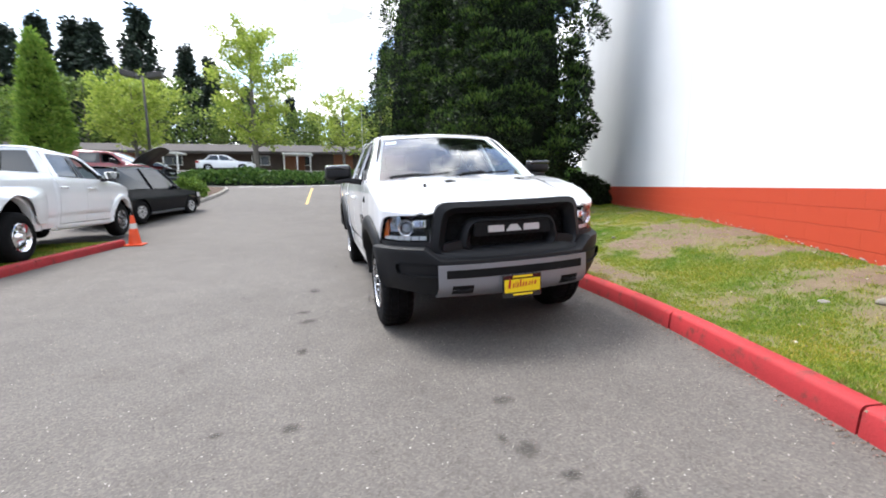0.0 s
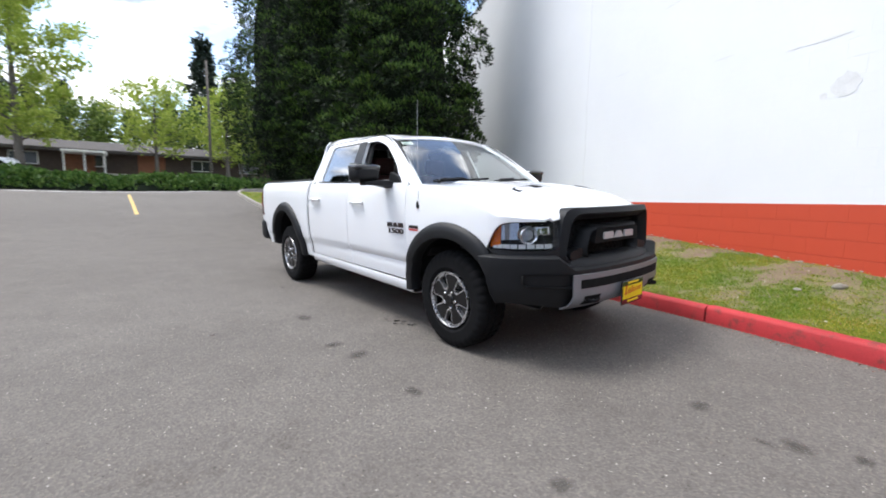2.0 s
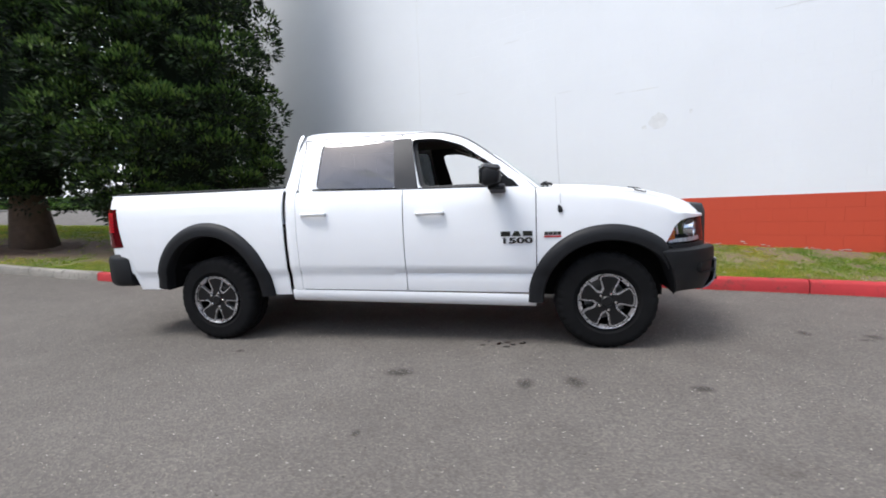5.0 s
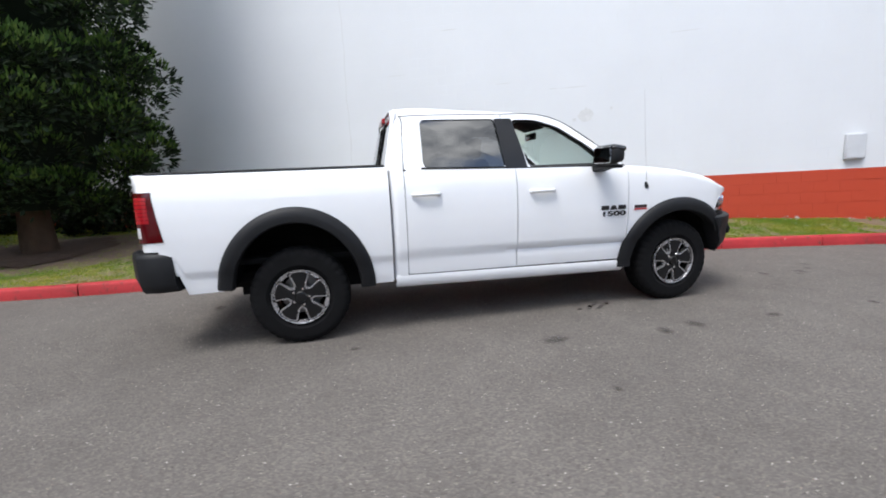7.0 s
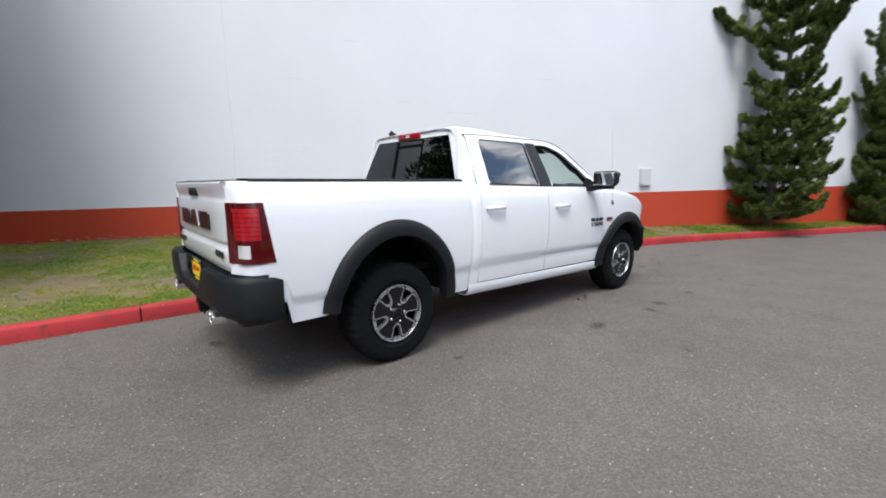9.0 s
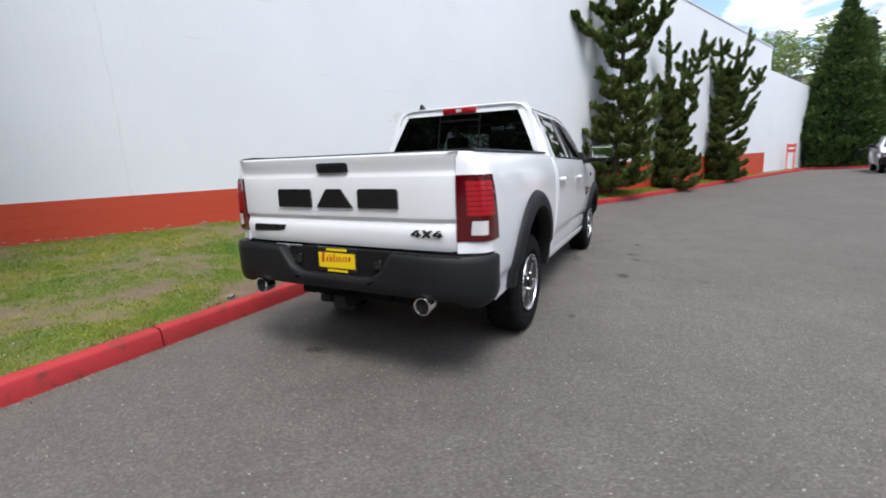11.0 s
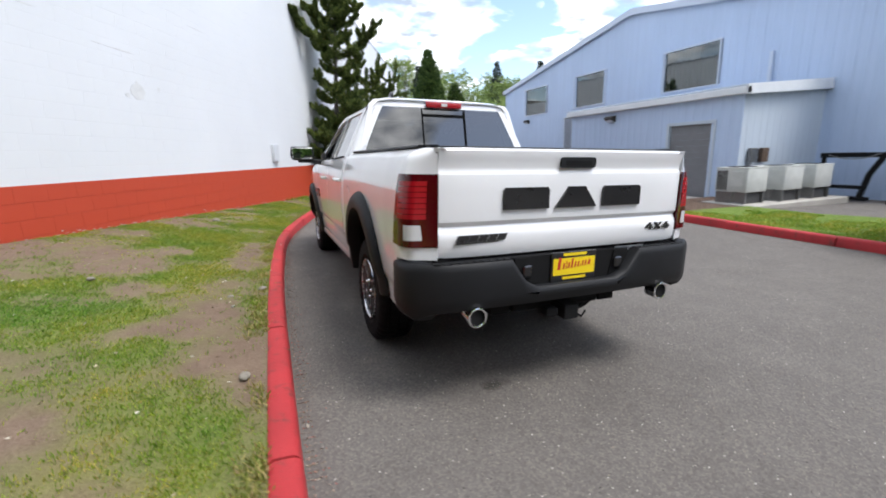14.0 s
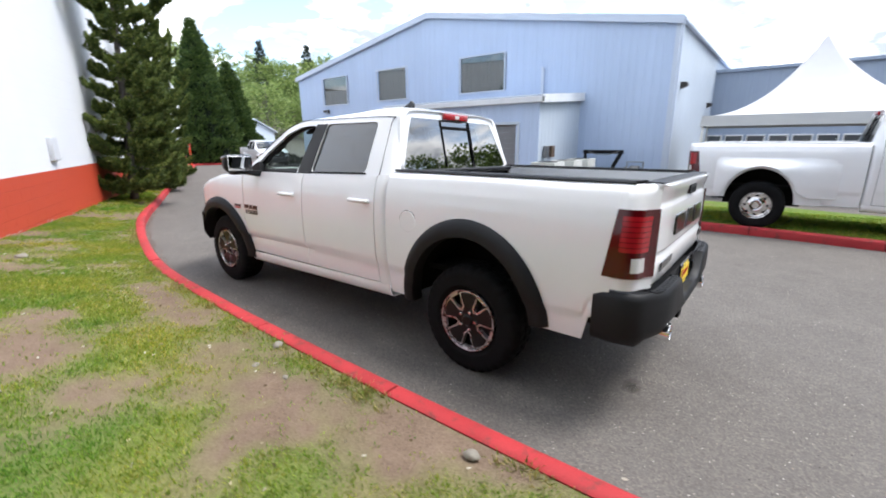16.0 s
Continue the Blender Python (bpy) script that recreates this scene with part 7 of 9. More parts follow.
def pads_mesh(name, pads, per, length, width, mat, pick):
    """Needles on flattened pads of foliage. A pad: centre, way, half length, half width, half thickness."""
    c = np.array([p[0] for p in pads])
    u = np.array([p[1] for p in pads])
    u /= np.linalg.norm(u, axis=1)[:, None]
    v = np.cross(u, np.array([0.0, 0.0, 1.0])) + 1e-6
    v /= np.linalg.norm(v, axis=1)[:, None]
    w = np.cross(v, u)
    size = np.array([p[2:5] for p in pads])
    n = len(pads)
    d = RNG.normal(0, 1, (n, per, 3))
    d /= np.linalg.norm(d, axis=2)[:, :, None]
    q = d * size[:, None, :] * RNG.uniform(0.75, 1.05, (n, per, 1))
    feet = c[:, None] + q[..., :1] * u[:, None] + q[..., 1:2] * v[:, None] + q[..., 2:] * w[:, None]
    ways = d[..., :1] * u[:, None] + d[..., 1:2] * v[:, None] + d[..., 2:] * w[:, None] * 0.8 + 0.75 * u[:, None] + np.array([0, 0, 0.25])
    # Pad tops go to the lit green, undersides to the shaded one.
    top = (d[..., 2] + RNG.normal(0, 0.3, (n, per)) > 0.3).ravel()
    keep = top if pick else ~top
    return blades_mesh(name, feet.reshape(-1, 3)[keep], ways.reshape(-1, 3)[keep], length, width, mat, 0.0, 0.3)


def wind_cypress(x, y, height, body_r, seed, horns=(), tiers=15, lean=(0.0, 0.0)):
    """Garden cypress by the wall: tiers of flat upswept plumes round a thin stem, and long curved arms. A horn: height of its root, tip in the world, thickness."""
    rs = np.random.default_rng(seed)
    base = Vector((x, y, lawn_z(x, y)))
    t0 = empty("garden_cypress", pose(*base), "dark green cypress of layered upswept plumes by the white wall", "tree", "cypresses by the wall")
    bm = bmesh.new()
    bend = [Vector((lean[0] * t + 0.07 * math.sin(3.1 * t + seed) * t, lean[1] * t + 0.07 * math.sin(4.3 * t + 2 * seed) * t, height * t - 0.15 * (t == 0))) for t in (0, 0.2, 0.4, 0.6, 0.8, 1.0)]
    add_tube(bm, bend, 0.11, 8, 0.015)
    pads = []

    def stem(h):
        t = min(0.999, h / height) * 5
        return bend[int(t)].lerp(bend[int(t) + 1], t - int(t))

    def plume(line, fat, start, flat=0.42):
        """Pads along a line, thinning towards its pointed tip."""
        pts = curve_through(line, 5)
        ln = [0.0]
        for a, b in zip(pts, pts[1:]):
            ln.append(ln[-1] + (b - a).length)
        at = start * ln[-1]
        while at < ln[-1]:
            i = max(j for j in range(len(pts) - 1) if ln[j] <= at)
            t = at / ln[-1]
            d = (pts[i + 1] - pts[i]).normalized()
            k = fat * (1.0 - 0.6 * t) * rs.uniform(0.75, 1.25)
            c = pts[i].lerp(pts[i + 1], (at - ln[i]) / max(1e-6, ln[i + 1] - ln[i])) + Vector(rs.normal(0, 0.18 * k, 3))
            pads.append((tuple(c), tuple(d + Vector((0, 0, 0.15))), k * 1.2, k * 0.85, k * flat))
            at += 0.7 * k + 0.03
        pads.append((tuple(pts[-1]), tuple((pts[-1] - pts[-2]).normalized() + Vector((0, 0, 0.5))), fat * 0.75, fat * 0.2, fat * 0.2))

    def arm(o, tip, sag, fat, start, twigs, twig, bends=0.0):
        d = tip - o
        flat = Vector((d.x, d.y, 0))
        line = [o, o + flat * 0.42 + Vector((0, 0, d.z * 0.08 - sag)), o + flat * 0.78 + Vector((0, 0, d.z * 0.42 - sag * 0.6)), tip]
        if bends:
            line = [o.lerp(tip, t) + Vector((*rs.normal(0, bends, 2), -0.25 * d.length * t * (1 - t))) for t in (0.0, 0.2, 0.4, 0.6, 0.8)] + [tip]
        add_tube(bm, line, 0.028, 5, 0.006)
        plume(line, fat, start)
        a = math.atan2(d.y, d.x)
        for k in range(twigs):
            t = rs.uniform(0.3, 0.92) * (len(line) - 1)
            p = line[int(t)].lerp(line[int(t) + 1], t - int(t))
            b = a + rs.choice([-1, 1]) * rs.uniform(0.4, 1.2) if not bends else rs.uniform(0, 6.28)
            g = twig * rs.uniform(0.7, 1.2)
            plume([p, p + Vector((math.cos(b) * g * 0.6, math.sin(b) * g * 0.6, g * 0.1)), p + Vector((math.cos(b) * g, math.sin(b) * g, g * rs.uniform(0.35, 0.8)))], fat * (0.75 if not bends else 0.62), 0.15)

    room = (base - WALL_AT).dot(WALL_OUT) - 0.1
    for k in range(tiers):
        r = 0.065 + 0.89 * (k / (tiers - 1)) ** 1.05
        reach = body_r * lerp_table([(0.0, 0.7), (0.1, 1.0), (0.25, 0.98), (0.45, 0.74), (0.62, 0.56), (0.8, 0.38), (1.0, 0.14)], r)
        count = 7 if r < 0.35 else 6 if r < 0.6 else 5
        for j in range(count):
            a = 2 * math.pi * (j + 0.38 * k) / count + rs.uniform(-0.3, 0.3)
            length = reach * rs.uniform(0.72, 1.15)
            towards = -(math.cos(a) * WALL_OUT.x + math.sin(a) * WALL_OUT.y)
            if towards > 0.05:
                length = min(length, room / towards)
            if length < 0.12:
                continue
            o = stem(height * r + rs.uniform(-0.06, 0.06))
            tip = o + Vector((math.cos(a) * length, math.sin(a) * length, length * (0.12 + 0.45 * r) * rs.uniform(0.6, 1.5)))
            arm(o, tip, 0.1 * length * (1 - r), 0.105 + 0.09 * (1 - r), 0.3 if r < 0.4 else 0.15, 4 if r < 0.4 else 2, 0.3 * length + 0.06)
    for h, tip, fat in horns:
        arm(stem(h), Vector(tip) - base, 0.1, fat * 0.8, 0.15, 15, 0.36, 0.06)
    plume([stem(height * 0.6), stem(height * 0.8), stem(height * 0.99)], 0.13, 0.0)
    part("trunk", bm, TRUNK_G, t0, smooth=True)
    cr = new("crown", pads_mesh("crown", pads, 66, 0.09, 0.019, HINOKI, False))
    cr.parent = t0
    ct = new("new_growth", pads_mesh("new_growth", pads, 56, 0.09, 0.019, HINOKI_LIT, True))
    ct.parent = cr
    return t0


wind_cypress(-0.6, -10.45, 8.3, 1.12, 11, ((4.45, (0.46, -9.3, 5.72), 0.13), (4.5, (-2.25, -9.5, 5.62), 0.13), (5.2, (0.02, -10.05, 6.12), 0.12), (5.4, (-1.6, -10.1, 6.35), 0.12)), 17, (-0.55, 0.2))
wind_cypress(-2.5, -14.4, 3.7, 0.8, 13, ((1.7, (-2.2, -13.7, 5.85), 0.17), (2.0, (-3.42, -14.5, 5.7), 0.16), (2.3, (-2.8, -14.3, 5.05), 0.13), (2.2, (-1.9, -13.9, 4.3), 0.12), (1.2, (-3.25, -14.2, 3.6), 0.13)), 10)
wind_cypress(-4.72, -19.1, 5.0, 0.95, 14, ((2.4, (-5.5, -19.0, 6.5), 0.18), (2.6, (-4.4, -18.9, 6.3), 0.15), (2.6, (-6.1, -19.0, 4.85), 0.12), (2.0, (-5.95, -19.0, 3.8), 0.12), (2.4, (-4.05, -18.7, 5.5), 0.12), (3.0, (-5.1, -18.9, 5.8), 0.14)), 12)


def arborvitae(x, y, height, radius, n, label, mat=None, name="arborvitae_tree", group="dense green conifers at the drive's end", peak=1.3):
    t0 = empty(name, pose(x, y, ground_z(x, y)), label, "tree", group)
    rad = lambda t: radius * (0.8 + 0.2 * smooth01(t / 0.15)) * (1 - t ** peak) ** 0.95 + 0.02
    part("trunk", trunk_bm(height * 0.8, 0.16, 0.03), TRUNK_G, t0, smooth=True)
    p, o = shell_points(n, height, 0.15, rad, 7, 0.86)
    c, d = tufts(p, o, 11, 0.3)
    cr = new("crown", blades_mesh("crown", c, d + np.array([0, 0, 0.6]), 0.27, 0.058, mat or ARBOR, 0.0, 0.3))
    cr.parent = t0
    part("inner_crown", core_bm(rad, height * 0.97, 0.1, 0.86), FOLIAGE_SHADE, cr)
    return t0


arborvitae(-13.45, -35.0, 11.0, 2.45, 3000, "dense green conical arborvitae at the end of the drive")
arborvitae(-17.9, -39.0, 8.9, 2.2, 2200, "dense green conical arborvitae at the end of the drive")
arborvitae(-15.6, -39.0, 10.4, 1.6, 1500, "dense green conical arborvitae at the end of the drive")


arborvitae(-15.3, 22.8, 8.2, 1.1, 1600, "narrow upright fresh green tree in the car park", UPRIGHT, "upright_tree", "upright trees", 1.7)


def fir(x, y, z, height, radius, n=900, label="tall dark fir tree beyond the houses", group="far firs"):
    t0 = empty("fir_tree", pose(x, y, z), label, "tree", group)
    part("trunk", trunk_bm(height * 0.97, height * 0.014, 0.03), TRUNK_G, t0, smooth=True)
    lev = RNG.uniform(0.12, 0.99, n)
    tiers = np.round(lev * 30) / 30 + RNG.normal(0, 0.008, n)
    a = RNG.uniform(0, 6.28, n)
    gap = 0.75 + 0.35 * np.sin(a * 2 + tiers * 40)
    rr = radius * (1.04 - tiers) ** 0.85 * gap * RNG.uniform(0.15, 1.0, n) ** 0.6
    p = np.stack([rr * np.cos(a), rr * np.sin(a), height * tiers - 0.22 * rr], 1)
    o = np.stack([np.cos(a), np.sin(a), np.full(n, -0.25)], 1)
    c, d = tufts(p, o, 5, 0.026 * height)
    cr = new("crown", blades_mesh("crown", c, d - np.array([0, 0, 0.45]), 0.036 * height, 0.0095 * height, FIR, 0.25, 0.4))
    cr.parent = t0
    return t0


for fx, fy_, h, r in ((-38, 71, 22, 3.4), (-31.8, 71.5, 22, 3.9), (-41, 69, 20, 3.6), (-28.3, 75, 20, 3.4), (-50, 70, 23, 3.8), (-34.8, 73, 22.5, 3.3), (-43, 66, 17, 3.0), (-46, 74, 22, 3.5), (-25.5, 70.5, 24, 4.2), (-21.2, 77, 21, 3.2), (-18.2, 79, 20, 3.0), (-30.5, 68, 14, 2.2), (-5.5, 84, 15, 2.6), (-9.0, 80, 13, 2.6), (-13, 82, 16, 3.0), (-1.5, 85, 12, 2.6), (3.0, 86, 12, 2.8), (12.0, 74.6, 23, 3.4), (17.0, 72, 18, 3.0), (21.0, 70, 16, 3.0), (8.0, 82, 14, 3.0)):
    fir(fx, fy_, 3.2, h, r * 1.6, 900)


def leafy(x, y, z, height, radius, n, mat, label, group, fat=0.5, per=10, leaf=0.16, clear=0.22, name="maple_tree", bare=0.0):
    """A broadleaf tree: forked limbs with leaf clumps round their ends, gaps between."""
    rs = np.random.default_rng(int(abs(x * 13 + y * 7)) + 3)
    t0 = empty(name, pose(x, y, z), label, "tree", group)
    bm = trunk_bm(height * 0.55, 0.02 * height, 0.012 * height, 0.0, 8)
    pts, ways = [], []
    limbs = 30
    for k in range(limbs):
        h = height * (clear + (0.93 - clear) * (k / limbs))
        a = k * 2.4 + rs.uniform(-0.4, 0.4)
        env = math.sin(math.pi * min(1.0, 0.18 + 0.80 * (h / height - clear) / (1 - clear))) ** 0.7
        ln = radius * env * rs.uniform(0.75, 1.15)
        p0 = Vector((0, 0, h * 0.92))
        p2 = Vector((math.cos(a) * ln, math.sin(a) * ln, h + ln * 0.38))
        p1 = p0.lerp(p2, 0.5) + Vector((0, 0, 0.08 * ln))
        add_tube(bm, [p0, p1, p2], 0.008 * height * (1.1 - h / height), 5, 0.004)
        for j in range(max(2, n // limbs)):
            t = rs.uniform(0.25, 1.05)
            p = p0.lerp(p2, t) + Vector(rs.normal(0, fat * 0.35, 3))
            pts.append(tuple(p))
            w = (p - Vector((0, 0, h * 0.8))).normalized()
            ways.append(tuple(w))
    add_tube(bm, [(0, 0, height * 0.5), (0.05, 0, height * 0.8), (0, 0, height * (1.0 + bare))], 0.011 * height, 6, 0.004)
    part("trunk", bm, TRUNK_G, t0, smooth=True)
    c, d = tufts(np.array(pts), np.array(ways), per, fat)
    cr = new("crown", blades_mesh("crown", c, d, leaf, leaf * 0.36, mat, 0.1, 0.7))
    cr.parent = t0
    return t0


leafy(-16.0, 37.0, 2.9, 7.4, 3.3, 700, MAPLE, "bright spring green maple by the car park", "spring maples", 0.65, 10, 0.26)
leafy(-7.0, 40.0, 3.0, 13.5, 3.9, 1000, MAPLE, "tall bright spring green maple by the car park", "spring maples", 0.7, 11, 0.28, 0.16)
leafy(1.3, 38.6, 3.0, 7.4, 3.2, 480, MAPLE, "sparse yellow green maple before the long house", "spring maples", 0.6, 9, 0.24, 0.2, bare=0.12)
leafy(6.8, 38.9, 3.0, 8.2, 2.4, 480, MAPLE, "slim yellow green maple before the long house", "spring maples", 0.6, 10, 0.25, 0.15)
leafy(9.5, 45.0, 3.0, 7.5, 3.2, 420, GREENS, "green broadleaf tree beside the long house", "spring maples", 0.6, 9, 0.25, 0.2)
leafy(-21.2, 28.0, 1.5, 9.5, 1.15, 700, SHRUB, "full green tree at the edge of the car park", "upright trees", 0.6, 11, 0.24, 0.1, "upright_tree")
for gx, gy_, gh_, gr in ((-22, 62, 12, 6), (-29, 60, 12, 5.5), (-12, 64, 10, 5), (-3, 66, 9, 5), (-36, 56, 9, 5), (-44, 52, 11, 5), (6, 64, 9, 5), (16, 58, 10, 5), (13.5, 46, 12, 4.5), (18.5, 45, 13, 5), (24, 46, 12, 5)):
    leafy(gx, gy_, 3.2, gh_, gr, 500, GREENS, "green broadleaf tree behind the houses", "trees behind the houses", 1.0, 10, 0.45, 0.1, "broadleaf_tree")

for gx, gy_, gh_, gr in ((-30.5, 32, 9.8, 4.4), (-37, 28.5, 11.4, 5), (-40, 22.5, 9.6, 4.2), (-45, 18, 11.2, 5)):
    leafy(gx, gy_, ground_z(gx, gy_), gh_, gr, 420, GREENS, "green broadleaf tree beyond the sales yard", "trees beyond the yard", 1.0, 10, 0.42, 0.1, "broadleaf_tree")

WOOD_EDGE = [(x, -74 - 4 * (k % 3), 0.66 + 0.08 * (k % 4)) for k, x in enumerate(range(-54, -6, 4))]
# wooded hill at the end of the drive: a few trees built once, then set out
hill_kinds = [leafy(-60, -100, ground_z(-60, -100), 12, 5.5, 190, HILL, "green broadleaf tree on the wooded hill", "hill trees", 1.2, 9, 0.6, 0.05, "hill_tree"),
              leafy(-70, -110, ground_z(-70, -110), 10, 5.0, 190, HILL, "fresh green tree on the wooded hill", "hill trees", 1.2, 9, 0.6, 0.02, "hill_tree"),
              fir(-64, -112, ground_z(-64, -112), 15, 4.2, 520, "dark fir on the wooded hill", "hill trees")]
rs = np.random.default_rng(5)
for k in range(84):
    x = rs.uniform(-110, 12)
    y = rs.uniform(-150, -66)
    kind = hill_kinds[int(rs.choice([0, 0, 0, 1, 1, 1, 0, 1, 0, 1, 0, 1, 2]))]
    s = rs.uniform(0.55, 1.05)
    copy_thing(kind, pose(x, y, ground_z(x, y) - 0.3, 0, 0, rs.uniform(0, 360)) @ Matrix.Diagonal((s, s, s, 1)))

for x, y, s in WOOD_EDGE:
    copy_thing(hill_kinds[int(x) % 2], pose(x, y, ground_z(x, y) - 0.3, 0, 0, x * 40) @ Matrix.Diagonal((s, s, s, 1)))

# ivy bank along the street, planted island
bm = bmesh.new()
hx = spread(-34, 26, 60)
def bank_h(x, t):
    return (0.9 + 0.12 * math.sin(x * 0.7) + 0.08 * math.sin(x * 1.9 + 1)) * math.sin(math.pi * min(1, max(0, t))) ** 0.55
rows = []
for x in hx:
    y0 = 28.2 + 0.35 * math.sin(x * 0.21) + (0.02 * x if x < 0 else -0.03 * x)
    rows.append([(x, y0 + 3.4 * t, ground_z(x, y0 + 3.4 * t) + bank_h(x, t) - 0.05) for t in spread(0, 1, 10)])
add_grid(bm, rows)
# Near-black mound, so the gaps between ivy leaves look shaded.
bank = thing("ivy_bank", bm, FOLIAGE_SHADE, "long low green ivy bank along the street", "hedge", kind="stuff", smooth=True)
pp = []
for _ in range(7000):
    x = RNG.uniform(-34, 26)
    t = RNG.uniform(0.0, 1.0)
    y0 = 28.2 + 0.35 * math.sin(x * 0.21) + (0.02 * x if x < 0 else -0.03 * x)
    pp.append((x, y0 + 3.4 * t, ground_z(x, y0 + 3.4 * t) + bank_h(x, t) + RNG.uniform(-0.1, 0.1)))
pp = np.array(pp)
c, d = tufts(pp, np.tile(np.array([0, -0.4, 0.8]), (len(pp), 1)), 6, 0.22)
iv = new("ivy_leaf", blades_mesh("ivy_leaf", c, d, 0.22, 0.09, IVY, 0.0, 0.7))
iv.parent = bank
for ix, iy, s in ((-7.9, 15.2, 0.7), (-7.2, 16.6, 0.75), (-8.4, 17.4, 0.8), (-7.4, 18.6, 0.55), (-9.4, 15.6, 0.7), (-8.9, 20.0, 0.7)):
    low_bush("island_shrub", ix, iy, ground_z(ix, iy) + 0.1, s, s, s * 1.1, SHRUB, "bushy fresh green shrub in the planted island", 160, (0.14, 0.04), 18, "island shrubs")
low_bush("barn_shrub", -15.0, -25.2, ground_z(-15, -25), 1.0, 0.8, 0.8, CEDAR, "low dark shrub at the building's corner", 160, (0.14, 0.04), 18)


# ---- grass on the lawn by the wall ----
def grass(name, count, y0, y1, length, label, seed, crumbs=False):
    rs = np.random.default_rng(seed)
    rows = [r for r in LAWN_ROWS if y0 < r[0][1] < y1]
    pts = []
    while len(pts) < count:
        i = int(rs.integers(0, len(rows) - 1))
        k = int(rs.integers(0, len(rows[0]) - 1))
        a, b = rs.uniform(0, 1, 2)
        q = [(rows[i][k][j] * (1 - a) + rows[i + 1][k][j] * a) * (1 - b) + (rows[i][k + 1][j] * (1 - a) + rows[i + 1][k + 1][j] * a) * b for j in range(3)]
        dense = smooth01((growth(q[0], q[1]) - 0.2) / 0.62)
        if rs.uniform() < max(0.04, dense):
            for _ in range(5):
                pts.append((q[0] + rs.normal(0, 0.018), q[1] + rs.normal(0, 0.018), q[2] - 0.006))
    c = np.array(pts[:count])
    d = rs.normal(0, 0.45, c.shape)
    d[:, 2] = 0.75
    me = blades_mesh(name, c, d, length, length * 0.1, GRASS_BLADE, 0.0, 0.15)
    ob = new(name, me)
    tagged(ob, label, "grass", kind="stuff")
    return ob


grass("grass_tufts", 250000, -7.5, 8.0, 0.030, "short spring grass in patches between kerb and wall", 3)
grass("grass_far_tufts", 26000, -24, -7.5, 0.075, "short spring grass along the kerb by the cypresses", 4)
grass("grass_back_tufts", 52000, 8.0, 22.0, 0.06, "fresh spring grass under the cedars", 5)

# dry weeds rooted along the back of the kerb
rs = np.random.default_rng(12)
line = resample(curve_through([(x, y, 0) for x, y in KERB_WALL], 8), 0.05)
line = [q for q in line if -6 < q.y < 6.2]
pts, ways = [], []
for k in range(330):
    i = int(rs.integers(1, len(line) - 1))
    if noise.noise(Vector((line[i].x * 2, line[i].y * 1.6, 4.0))) < -0.05:
        continue
    d = (line[i + 1] - line[i - 1]).normalized()
    u = 0.16 + abs(rs.normal(0, 0.07))
    x, y = line[i].x + d.y * u, line[i].y - d.x * u
    z = ground_z(line[i].x, line[i].y) + 0.12
    for j in range(int(rs.integers(14, 34))):
        pts.append((x + rs.normal(0, 0.025), y + rs.normal(0, 0.025), z))
        ways.append((rs.normal(0, 0.55), rs.normal(0, 0.55), 0.7))
WEED = leaf_material("dry_weeds", [(0.0, (0.13, 0.17, 0.03)), (0.4, (0.26, 0.26, 0.06)), (0.75, (0.42, 0.35, 0.13)), (1.0, (0.4, 0.3, 0.17))], 0.3)
tagged(new("kerb_weeds", blades_mesh("kerb_weeds", np.array(pts), np.array(ways), 0.06, 0.0045, WEED, 0.0, 0.15)), "low dry yellow weeds along the back of the red kerb", "weeds", kind="stuff")

# blades on the strip behind the far kerb
rs = np.random.default_rng(8)
pts = []
while len(pts) < 26000:
    x, y = rs.uniform(-8.9, -5.95), rs.uniform(-1.92, 5.7)
    edge = lerp_table([(-3.1, -6.75), (-1.0, -6.5), (1.1, -6.36), (3.4, -6.24), (5.2, -6.04), (5.8, -5.94)], y) - 0.03
    if x < edge and soil_patch(x * 1.3 + 9, y) < 0.5 + 0.05 * (y + 2):
        for _ in range(4):
            u, w = x + rs.normal(0, 0.03), y + rs.normal(0, 0.03)
            if u < edge:
                pts.append((u, w, ground_z(u, w) + 0.112))
c = np.array(pts)
d = rs.normal(0, 0.45, c.shape)
d[:, 2] = 0.75
me = blades_mesh("grass_strip_tufts", c, d, 0.055, 0.007, GRASS_BLADE, 0.0, 0.15)
tagged(new("grass_strip_tufts", me), "short grass on the strip behind the far kerb", "grass", kind="stuff")

# ---- other vehicles ----
ROAD_TYRE = mesh_of(lathe([(-0.105, 0.225), (-0.136, 0.262), (-0.139, 0.32), (-0.132, 0.365), (-0.11, 0.394), (-0.07, 0.404), (-0.066, 0.396), (-0.06, 0.404), (-0.006, 0.405), (0.0, 0.397), (0.006, 0.405), (0.06, 0.404), (0.066, 0.396), (0.07, 0.404), (0.11, 0.394), (0.132, 0.365), (0.139, 0.32), (0.136, 0.262), (0.105, 0.225)], 48, "x", (0, 0, 0), False), "tyre", RUBBER, True, 40)


